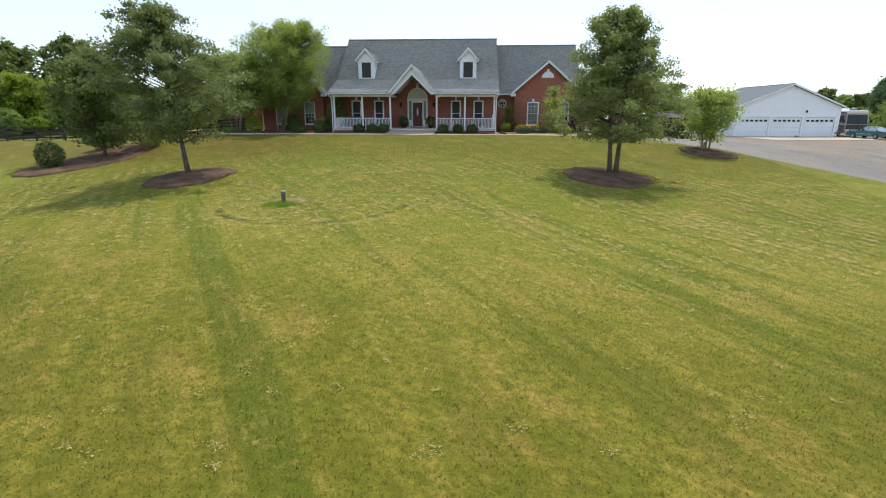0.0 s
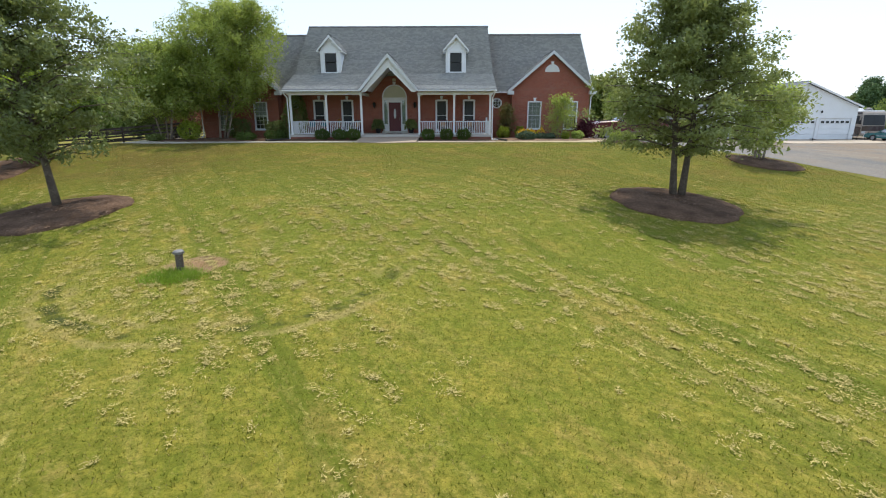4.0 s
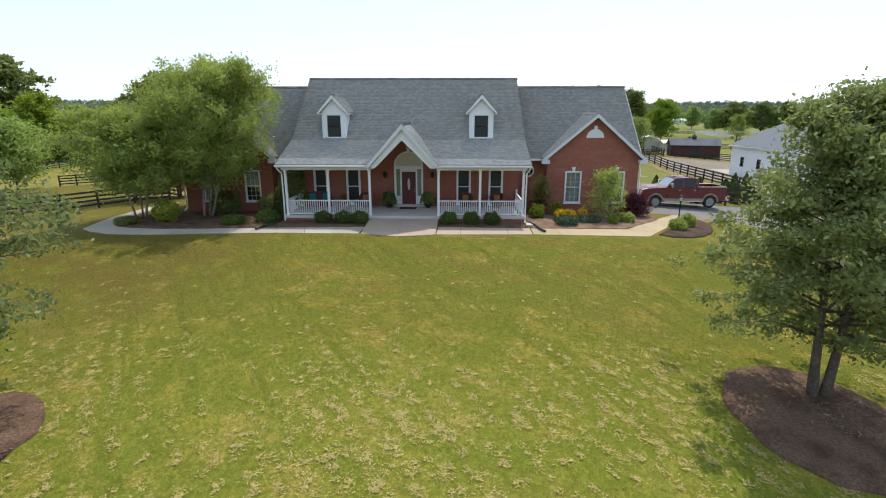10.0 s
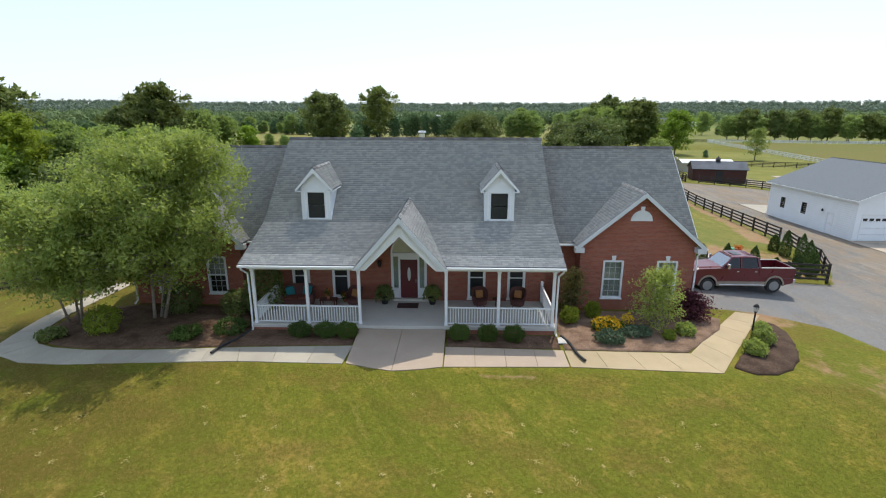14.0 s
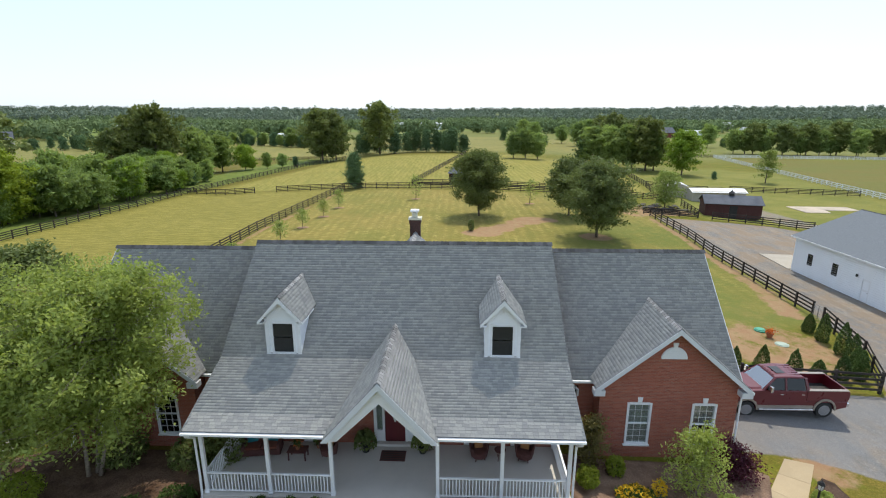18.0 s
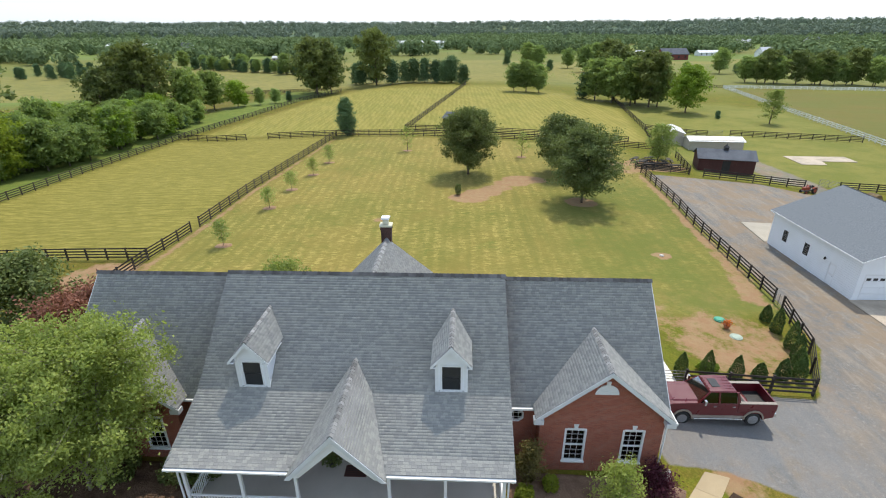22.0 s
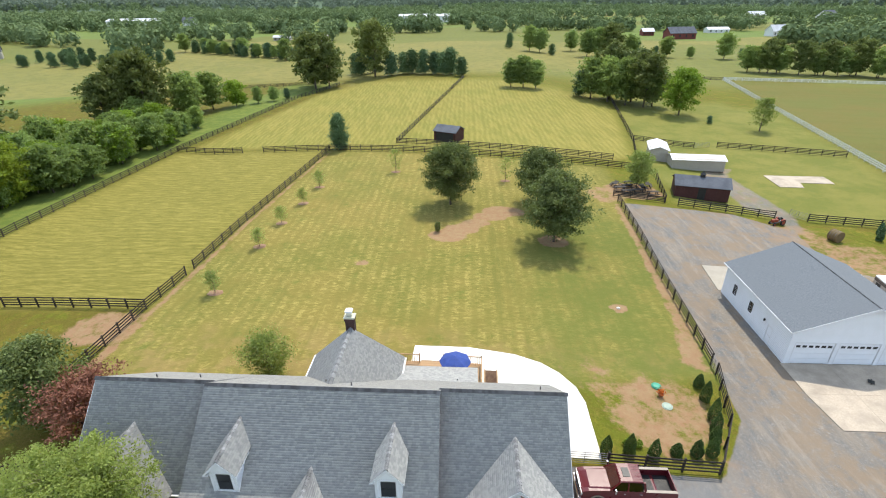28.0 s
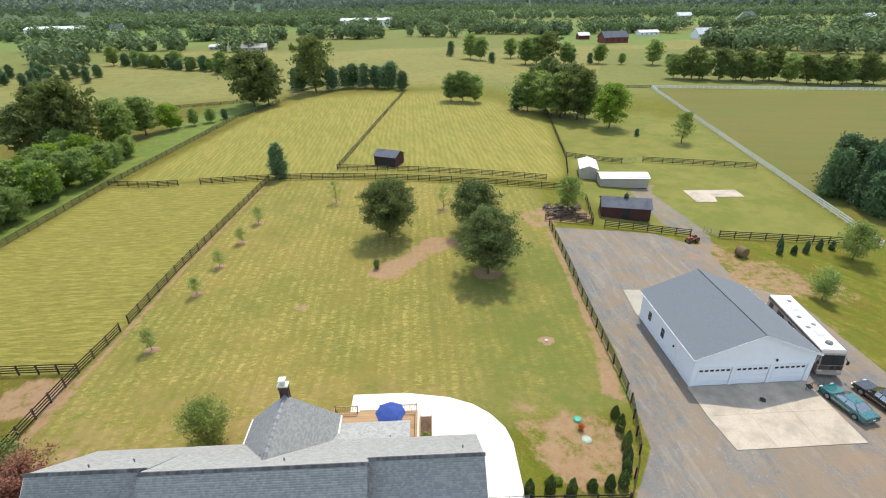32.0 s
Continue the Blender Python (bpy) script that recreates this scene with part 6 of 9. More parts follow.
tree("garden_tree", "bushy green tree behind the house", -15.6, 62.8, 4.4, 4.4, 0.4, spread_profile, LEAF_BIRCH, 60, 9000, 0.11, seed=46, clump=0.35, rise=0.4)
tree("side_tree", "dark round tree beside the house", -31.5, 57.0, 7.6, 6.2, 0.8, round_profile, LEAF_DARK, 60, 15000, 0.17, seed=47, clump=0.42)
tree("red_maple", "spreading red-leaved maple beside the house", -26.6, 55.6, 5.2, 6.6, 0.8, spread_profile, LEAF_RED, 54, 11000, 0.13, seed=48, clump=0.36, rise=0.3)
# shrubs in the beds
for k, (x, y) in enumerate(((-11.15, 43.62), (-9.95, 43.66), (-8.98, 43.68), (-3.75, 43.66), (-2.45, 43.66), (-1.25, 43.66))):
    shrub("boxwood", "clipped rounded boxwood along the porch", x, y, 1.02, 0.78, LEAF_BOX, 5200, 0.036, 70 + k, group="boxwoods along the porch", depth=0.8)
tree("gable_tree", "small airy green tree before the gable window", 5.75, 45.5, 3.05, 2.2, 0.3, cone_profile, LEAF_BIRCH, 60, 5200, 0.07, PALEBARK, ((-0.1, 0, -0.3, 0), (0.1, 0, 0.35, 0)), 51, 0.5, 0.2, category="small tree")
tree("purple_maple", "low weeping dark purple maple by the corner", 8.05, 46.9, 1.35, 1.75, 0.25, spread_profile, LEAF_PURPLE, 40, 4200, 0.07, seed=52, clump=0.2, rise=-0.15, category="small tree")
tree("tall_shrub", "tall loose bronze-green shrub beside the brick recess", 2.0, 47.1, 2.45, 1.25, 0.2, spread_profile, LEAF_BRONZE, 44, 3400, 0.075, seed=53, clump=0.16, rise=0.7, category="shrub")
shrub("lime_shrub", "bright lime green low shrub in the bed", 1.7, 45.9, 0.95, 0.85, LEAF_LIME, 1400, 0.085, 54)
shrub("lime_shrub", "bright lime green shrub under the window", 3.0, 46.6, 0.8, 0.9, LEAF_LIME, 1000, 0.085, 55)
shrub("yellow_flowers", "mass of golden yellow flowers in the bed", 3.3, 45.0, 1.5, 0.75, LEAF_GOLD, 700, 0.075, 56, category="flowers", depth=1.0)
shrub("yellow_flowers", "small clump of golden flowers in the bed", 4.4, 45.4, 0.6, 0.8, LEAF_GOLD, 300, 0.07, 57, category="flowers")
shrub("flower_foliage", "green foliage among golden flowers", 3.35, 45.1, 1.4, 0.62, LEAF_BOX, 1500, 0.08, 58, depth=0.95)
shrub("juniper", "low blue-green juniper spreading on mulch", 3.1, 43.75, 1.3, 0.6, LEAF_BLUE, 1500, 0.075, 59, depth=1.1)
shrub("juniper", "low blue-green juniper spreading on mulch", 4.5, 44.6, 1.6, 0.45, LEAF_BLUE, 1500, 0.075, 60, depth=1.0)
shrub("lime_shrub", "small yellow-green shrub in the bed", 5.9, 44.2, 0.6, 0.5, LEAF_LIME, 700, 0.07, 61)
shrub("green_shrub", "low green leafy shrub in the bed", 6.9, 44.8, 0.95, 0.6, LEAF_BIRCH, 1000, 0.08, 62)
shrub("green_shrub", "leafy green perennial beside the lamp post", 9.15, 43.05, 0.95, 0.7, LEAF_BIRCH, 1300, 0.08, 63)
shrub("green_shrub", "leafy green perennial beside the lamp post", 10.15, 44.2, 0.9, 0.75, LEAF_BIRCH, 1300, 0.08, 64)
shrub("green_shrub", "leafy green perennial beside the lamp post", 10.8, 45.5, 0.75, 0.6, LEAF_BIRCH, 1000, 0.08, 65)
shrub("lime_shrub", "rounded yellow-green shrub before the birch", -20.6, 43.6, 1.5, 1.35, LEAF_LIME, 2200, 0.075, 66)
shrub("dark_shrub", "dark green shrub before brick wall", -18.2, 46.2, 1.9, 1.5, LEAF_DARK, 2200, 0.085, 67)
shrub("dark_shrub", "dark green shrub before brick wall", -15.3, 46.2, 1.6, 1.3, LEAF_DARK, 2000, 0.085, 68)
shrub("dark_shrub", "large dark shrub between porch and wing", -13.9, 46.6, 2.2, 3.4, LEAF_DARK, 3600, 0.1, 69, cone=True)
shrub("green_shrub", "low sprawling shrub on the bed edge", -14.6, 43.9, 1.6, 0.7, LEAF_BOX, 1400, 0.075, 80)
shrub("green_shrub", "low sprawling shrub on the bed edge", -16.4, 43.3, 1.4, 0.55, LEAF_BOX, 1300, 0.075, 81)
shrub("green_shrub", "low sprawling shrub under the birch", -22.6, 42.9, 1.2, 0.5, LEAF_DARK, 900, 0.08, 82)
ARB = ((12.7, 56.2, 1.9), (14.5, 56.5, 2.0), (16.2, 56.2, 2.0), (18.1, 56.8, 1.2), (19.6, 56.9, 1.6), (20.8, 57.1, 1.9), (21.6, 58.5, 1.6), (22.0, 59.4, 2.1), (22.5, 61.0, 2.3), (22.7, 63.2, 2.1), (22.8, 64.9, 1.4))
for k, (x, y, h) in enumerate(ARB):
    shrub("arborvitae", "dark green conical arborvitae beside the black fence", x, y, 0.92, h, LEAF_THUJA, 3000, 0.06, 90 + k, cone=True, category="evergreen", group="arborvitae hedge")
shrub("low_evergreen", "low spreading bright green ground plant", 15.0, 57.4, 1.6, 0.5, LEAF_BRIGHT, 900, 0.085, 110, depth=0.8)
shrub("small_bush", "small dark bush beside bare earth", -3.0, 93.6, 0.9, 1.5, LEAF_DARK, 900, 0.1, 111)
for k, (x, y) in enumerate(((61.6, 99.3), (63.2, 101.6), (63.9, 99.2), (66.1, 99.5), (69.0, 100.5), (71.1, 100.4))):
    shrub("small_cedar", "small dark cone-shaped cedar by the fence", x, y, 0.9, 2.1 - 0.3 * (k % 3), LEAF_CEDAR, 900, 0.16, 120 + k, cone=True, category="evergreen", group="row of small cedars")
for k, (x, y, h, w) in enumerate(((88.5, 124, 9.5, 5.5), (92, 128, 11.5, 6), (91, 118, 11, 6), (95, 122, 12, 6.5), (92.5, 111, 9.5, 6), (89.5, 114, 8, 5), (98, 114, 11, 7), (96, 128, 10, 6))):
    tree("big_cedar", "tall dense dark cedar beside white fence", x, y, h, w, 0.4, cone_profile, LEAF_CEDAR, 80, 12000, 0.30, seed=130 + k, clump=0.6, rise=0.15, group="cedar clump", category="evergreen")

# ---- tree lines in the middle distance ----
MID = [("woodland_tree", "round_profile", LEAF_WOOD, 12, 9.5, 7000, 0.42), ("woodland_tree", "spread_profile", LEAF_BRIGHT, 10, 9, 6000, 0.40), ("cedar", "cone_profile", LEAF_CEDAR, 9, 5.5, 4500, 0.38), ("field_tree", "round_profile", LEAF_DARK, 15, 13, 9000, 0.5)]
MAKERS = [None] * 4


def mid_tree(kind, x, y, scale=1.0, seed=0, label=""):
    """Trees of the tree lines: the first of each kind is built, later ones are turned copies of it."""
    nm, pf, lf, h, w, nl, sz = MID[kind]
    prof = {"round_profile": round_profile, "spread_profile": spread_profile, "cone_profile": cone_profile}[pf]
    m = pose(x, y, gz(x, y) - 0.1, 0, 0, (seed * 77) % 360)
    if MAKERS[kind] is None:
        MAKERS[kind] = tree(nm, label, 0, 0, h, w, h * (0.10 if kind == 2 else 0.17), prof, lf, 60, nl, sz, seed=200 + kind, clump=0.62, rise=0.2, z=0, patchy=1.0, vary=0.2)
        ob = MAKERS[kind]
        ob.matrix_world = m
    else:
        ob = copy_thing(MAKERS[kind], m)
    ob.scale = (scale * (0.9 + 0.2 * ((seed * 13) % 7) / 6), scale * (0.9 + 0.2 * ((seed * 5) % 7) / 6), scale)
    tagged(ob, label)
    return ob


WOODLAND = "leafy woodland tree in a dense hedgerow"
rngm = random.Random(5)
for k in range(46):       # hedgerow along the far side of the left paddock
    t = k / 45
    x, y = -78 - rngm.uniform(0, 17) + 6 * t, 92 + 62 * t + rngm.uniform(-3, 3)
    mid_tree((1, 0, 1, 0, 3, 1)[k % 6] if k % 6 != 4 else 0, x, y, rngm.uniform(0.5, 0.9), k, WOODLAND)
for k in range(20):       # nearer, where the hedgerow comes beside the house
    mid_tree((1, 0)[k % 2], -88 - rngm.uniform(0, 14), 50 + k * 2.4, rngm.uniform(0.6, 0.95), k + 50, WOODLAND)
for k in range(44):       # low growth that closes the hedgerow
    t = k / 43
    mid_tree((0, 1, 0, 2)[k % 4], -80.5 - rngm.uniform(0, 8) + 8 * t, 66 + 98 * t + rngm.uniform(-1.5, 1.5), rngm.uniform(0.30, 0.52), k + 300, "bushy young tree at the edge of a hedgerow")
LEFT_EDGE = ((-90, 163, 1.35, 3), (-99, 170, 1.2, 3), (-84, 172, 1.1, 0), (-103, 163, 0.9, 3), (-84, 187, 0.95, 0), (-79, 193, 0.8, 1), (-88, 181, 0.9, 0), (-74, 199, 0.45, 0), (-70, 203, 0.4, 0), (-67, 208, 0.4, 2), (-78, 196, 0.4, 1))
BACK_EDGE = ((-63, 229, 1.35, 3), (-58, 231, 1.1, 3), (-66, 236, 0.9, 0), (-44, 254, 1.5, 3), (-37, 254, 1.1, 2), (-52, 262, 1.1, 2), (-56, 268, 1.0, 2), (-48, 268, 1.0, 2), (-32, 258, 1.0, 2), (-28, 258, 1.1, 2), (-23, 256, 1.1, 2), (-18, 255, 1.0, 2), (-14, 252, 1.0, 2), (-11, 253, 1.2, 2), (-6, 247, 0.85, 2))
RIGHT_EDGE = ((13.5, 222, 0.8, 0), (18, 222, 0.9, 0), (22.5, 221, 0.8, 0), (37, 210, 0.95, 2), (40, 207, 1.1, 0), (45, 204, 1.15, 0), (50, 200, 1.2, 0), (55, 197, 1.1, 3), (58, 198, 1.0, 0), (47, 210, 1.2, 3), (53, 205, 1.1, 3), (66.8, 174.4, 0.25, 2))
for k, (x, y, s, kd) in enumerate(itertools.chain(LEFT_EDGE, BACK_EDGE, RIGHT_EDGE)):
    mid_tree(kd, x, y, s, k + 70, "large leafy tree at the pasture edge")
for k in range(34):       # row of trees beyond the crop field
    t = k / 33
    mid_tree((0, 0, 3)[k % 3], 126 + 120 * t + rngm.uniform(-2, 2), 281 - 42 * t + rngm.uniform(-4, 4), rngm.uniform(0.75, 1.0), k + 120, "leafy tree in a row beyond the field")
for k, (x, y, s, kd) in enumerate(((38, 362, 1.1, 0), (32, 366, 1.2, 0), (44, 350, 0.7, 2), (70, 343, 1.3, 0), (64, 346, 1.2, 0), (76, 341, 1.2, 3), (87, 341, 1.0, 0), (91, 343, 1.0, 2), (102, 342, 0.7, 2), (108, 343, 0.9, 0), (120, 338, 0.5, 0), (137, 334, 1.1, 0), (147, 336, 0.6, 2), (60, 380, 1.0, 0), (80, 372, 1.1, 0), (20, 380, 1.0, 2))):
    mid_tree(kd, x, y, s, k + 160, "leafy tree standing in the far fields")
for k in range(46):       # cedar line across the far left field
    t = k / 45
    mid_tree(2 if k % 5 else 0, -196 + 112 * t + rngm.uniform(-2, 2), 376 - 58 * t + rngm.uniform(-5, 5), rngm.uniform(0.55, 0.95), k + 180, "dark cedar in a far fence line")
for k in range(30):
    t = k / 29
    mid_tree(2, -240 + 75 * t + rngm.uniform(-3, 3) - (k % 2) * 10, 300 - 12 * t + rngm.uniform(-8, 8) + (k % 3) * 14, rngm.uniform(0.6, 0.9), k + 230, "dark cedar scattered on a far field")

mid_tree(3, -102.5, 121, 1.38, 260, "very tall dark spreading tree beyond the paddock")
mid_tree(3, -112, 112, 1.25, 261, "very tall dark spreading tree beyond the paddock")
for k, (x, y, h, w) in enumerate(((-80.5, 105.5, 11.8, 9.5), (-83.5, 97, 10.6, 9.0), (-86, 89, 10.5, 8.5))):
    tree("willow", "bright yellow-green rounded tree in the hedgerow", x, y, h, w, 0.8, round_profile, LEAF_WILLOW, 90, 15000, 0.30, seed=300 + k, clump=0.5, rise=0.3, patchy=1.0, vary=0.15)

# ---- far woods ----


def far_woods(name, X, Y, size, seed, label, heaps=64, leaf=None):
    """Many far crowns, each a loose heap of leaf masses."""
    rng = np.random.default_rng(seed)
    n, m = len(X), heaps
    Z = gzs(X, Y)
    H = size * rng.uniform(0.7, 1.3, n)
    W = H * rng.uniform(0.75, 1.1, n)
    d = rng.normal(size=(n, m, 3))
    d /= np.linalg.norm(d, axis=2)[:, :, None]
    d *= rng.uniform(0.6, 1.0, (n, m, 1))
    P = np.stack([X[:, None] + d[:, :, 0] * W[:, None] / 2, Y[:, None] + d[:, :, 1] * W[:, None] / 2, Z[:, None] + H[:, None] * 0.5 + d[:, :, 2] * H[:, None] / 2], -1).reshape(-1, 3)
    me = crown_mesh(name, P, rng, size * 1.45 / math.sqrt(heaps), leaf or LEAF_FAR, 0.25, d.reshape(-1, 3) * 2.6)
    return tagged(part(name, me, leaf or LEAF_FAR), label, "woods", kind="stuff")


rngf = np.random.default_rng(77)
XS, YS = [], []


def belt(x0, y0, x1, y1, depth, gap):
    n = int(math.hypot(x1 - x0, y1 - y0) / gap * max(1, depth / gap) * 0.8)
    t = rngf.uniform(0, 1, n)
    o = rngf.uniform(-0.5, 0.5, n) * depth
    L = math.hypot(x1 - x0, y1 - y0)
    XS.append(x0 + (x1 - x0) * t - (y1 - y0) / L * o), YS.append(y0 + (y1 - y0) * t + (x1 - x0) / L * o)


NEAR_BELTS = ((-520, 610, -130, 560, 26, 9), (-330, 480, -190, 470, 22, 9), (-120, 575, 30, 540, 20, 8), (40, 620, 260, 580, 30, 9), (-700, 760, -300, 780, 60, 10), (-300, 800, 100, 790, 40, 10), (-100, 700, 90, 660, 22, 9), (110, 560, 150, 590, 26, 9))
SIDE_BELTS = ((210, 420, 330, 372, 40, 9), (260, 470, 470, 420, 40, 9), (180, 640, 420, 620, 30, 9), (430, 620, 700, 540, 50, 10), (-260, 400, -215, 360, 16, 8), (-420, 470, -300, 400, 22, 9), (-160, 440, -120, 470, 14, 8), (330, 330, 520, 250, 40, 9), (-330, 330, -280, 260, 20, 9))
OUTER_BELTS = ((-900, 900, -200, 960, 130, 14), (-200, 960, 420, 960, 110, 14), (420, 960, 1000, 830, 130, 14), (-1400, 1250, 0, 1300, 260, 22), (0, 1300, 1300, 1150, 260, 22), (-600, 560, -420, 520, 40, 10), (-560, 380, -380, 420, 40, 10), (520, 430, 800, 330, 60, 12), 
          (-800, 620, -560, 640, 60, 11), (-640, 470, -480, 500, 40, 10), (600, 560, 900, 500, 70, 12))
for b in itertools.chain(NEAR_BELTS, SIDE_BELTS, OUTER_BELTS):
    belt(*b)
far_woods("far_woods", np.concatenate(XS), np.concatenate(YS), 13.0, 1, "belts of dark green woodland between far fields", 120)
n = 5600
ang = rngf.uniform(radians(-62), radians(62), n)
dist = 1500 + 2300 * rngf.uniform(0, 1, n) ** 1.2
far_woods("horizon_woods", dist * np.sin(ang), dist * np.cos(ang), 20.0, 2, "woods that reach the horizon", 60, LEAF_HAZED)
n = 900
ang = rngf.uniform(radians(62), radians(298), n)
dist = 220 + 900 * rngf.uniform(0, 1, n)
far_woods("woods_behind", dist * np.sin(ang), dist * np.cos(ang), 13.0, 3, "woods round the lawn far from the house", 24)

# ---- fences ----
def fence(name, label, pts, material, step=2.44, high=1.32, levels=(0.30, 0.62, 0.94, 1.26), group="", wide=0.14, post=0.065):
    """Posts and boards along a line of corners; boards follow the ground."""
    base = thing(name, pose(pts[0][0], pts[0][1], gz(*pts[0])), label, "fence", group)
    o = Vector((pts[0][0], pts[0][1], gz(*pts[0])))
    pm = Geo().box(-post, post, -post, post, -0.4, high + 0.06).mesh("post")
    for a, b in zip(pts, pts[1:]):
        L = math.hypot(b[0] - a[0], b[1] - a[1])
        n = max(1, round(L / step))
        s = L / n
        bm = Geo().box(0, s - 0.01, -0.014, 0.014, -wide / 2, wide / 2).mesh("board")
        turn = math.atan2(b[1] - a[1], b[0] - a[0])
        places = [(a[0] + (b[0] - a[0]) * i / n, a[1] + (b[1] - a[1]) * i / n) for i in range(n + 1)]
        for i, (x, y) in enumerate(places):
            if i or a == pts[0]:
                q = part("post", pm, material, base)
                q.matrix_basis = Matrix.Translation(Vector((x, y, gz(x, y))) - o) @ pose(0, 0, 0, 0, 0, math.degrees(turn))
            if i < n:
                x2, y2 = places[i + 1]
                z, z2 = gz(x, y), gz(x2, y2)
                off = Vector((math.sin(turn), -math.cos(turn), 0)) * (post + 0.012)
                for h in levels:
                    q = part("board", bm, material, base)
                    q.matrix_basis = Matrix.Translation(Vector((x, y, z + h)) - o + off) @ pose(0, 0, 0, 0, -math.degrees(math.atan2(z2 - z, s)), math.degrees(turn))
    return base


BF = "black four-board wooden paddock fence on grass"
SIDE_FENCES = ([(-34.6, 62.5), (-34.4, 73.6)], [(-34.4, 73.6), (-33.8, 81.0)], [(-33.6, 82.6), (-30.8, 135.8)], [(-34.4, 73.6), (-53, 74.6)], [(-71, 62), (-69.8, 100), (-68.8, 139.4), (-63.2, 208), (-55, 235)], [(-68.8, 139.4), (-51.6, 136.8)], [(-46.4, 136.4), (-30.8, 135.8)])
BACK_FENCES = ([(-30.8, 135.8), (-16.3, 134.6)], [(-16.3, 134.6), (28.6, 128.2)], [(-16.4, 140.8), (30.8, 133.4)], [(-16.4, 140.8), (-4.8, 243)], [(28.6, 128.2), (36.5, 127.4)], [(36.4, 136.6), (39.6, 151), (45, 192), (48, 215)],
            [(40, 152), (53.2, 148.6)], [(58.8, 149.4), (83.8, 142.6)], [(36.0, 109), (50.5, 106.6)], [(55.2, 105.8), (79.5, 101.2)])
DRIVE_FENCES = ([(23.5, 60.4), (25.05, 66.7)], [(25.15, 68.1), (25.55, 84.0)], [(25.55, 84.0), (26.0, 108.8)], [(20.7, 55.4), (23.5, 60.4)], [(12.6, 55.2), (20.7, 55.4)], [(34.2, 110), (36.3, 122)],
            [(-25.5, 53.4), (-34.6, 62.5)], [(-60, 40), (-26, 53)])
for pts in itertools.chain(SIDE_FENCES, BACK_FENCES, DRIVE_FENCES):
    fence("paddock_fence", BF, pts, BLACKWOOD, group="black paddock fences")
fence("corral_fence", "black wooden corral fence round stored tables", [(25.8, 111.2), (34.0, 109.8)], BLACKWOOD, levels=(0.25, 0.5, 0.75, 1.0), high=1.1)
WF = "white three-rail plank fence along the crop field"
for pts in ([(79.6, 100.6), (84.2, 130), (93.5, 190)], [(93.5, 190), (104, 255)], [(104, 255), (200, 238)], [(200, 238), (300, 200)]):
    fence("white_fence", WF, pts, WHITE, 2.44, 1.35, (0.4, 0.82, 1.24), "white fences", 0.19, 0.08)
fence("far_fence", "dark wooden fence at the far pasture edge", [(60, 262), (104, 255)], BLACKWOOD)
fence("far_fence", "dark wooden fence across far pasture", [(-140, 210), (-62, 240)], BLACKWOOD)


def tube_gate(name, label, a, b, high=1.2):
    base = thing(name, pose(a[0], a[1], gz(*a)), label, "gate")
    d = Vector((b[0] - a[0], b[1] - a[1], gz(*b) - gz(*a)))
    for k in range(6):
        z = 0.15 + (high - 0.15) * k / 5
        part("bar", Geo().tube([(0, 0, z), (d.x, d.y, z + d.z)], 0.022, 6), ASHGREY, base)
    for q in (0, 0.5, 1):
        part("upright", Geo().tube([(d.x * q, d.y * q, 0.1 + d.z * q), (d.x * q, d.y * q, high + d.z * q)], 0.024, 6), ASHGREY, base)


tube_gate("metal_gate", "grey tubular metal gate beside the house", (9.3, 55.1), (12.5, 55.2))
tube_gate("metal_gate", "grey tubular metal gate in the drive fence", (25.07, 66.8), (25.13, 68.0))
tube_gate("metal_gate", "grey tubular field gate by the sheds", (53.5, 108), (55.1, 106))
tube_gate("metal_gate", "grey tubular field gate in far fence", (53.4, 148.6), (57.0, 149.4))

# ---- the garage ----
garage = thing("garage", pose(31.95, 68.7, -1.33, 0, 0, gar_rot), "white three-bay garage with grey shingle roof", "garage")
GW, GD, GE, GP = 12.85, 12.8, 3.92, 6.55
holes = [(0.55 + 4.05 * i, 4.15 + 4.05 * i, -0.2, 2.42) for i in range(3)]
g = wall_with(0, GW, -0.2, GE - 0.2, 0, 0.18, [(h[0], h[1], -0.2, 2.42) for h in holes])
g.prism([(0, 0, GE - 0.2), (GW, 0, GE - 0.2), (GW / 2, 0, GP - 0.25)], (0, 0.18, 0))
part("wall", g, SIDING, garage, "white sided garage front")


def side_wall(x0, x1, holes):
    g = Geo()
    ys = sorted({0.18, GD, *[h[0] for h in holes], *[h[1] for h in holes]})
    zs = sorted({-0.2, GE - 0.2, *[h[2] for h in holes], *[h[3] for h in holes]})
    for a, b in zip(ys, ys[1:]):
        for c, d in zip(zs, zs[1:]):
            if not any(h[0] <= (a + b) / 2 <= h[1] and h[2] <= (c + d) / 2 <= h[3] for h in holes):
                g.box(x0, x1, a, b, c, d)
    return g


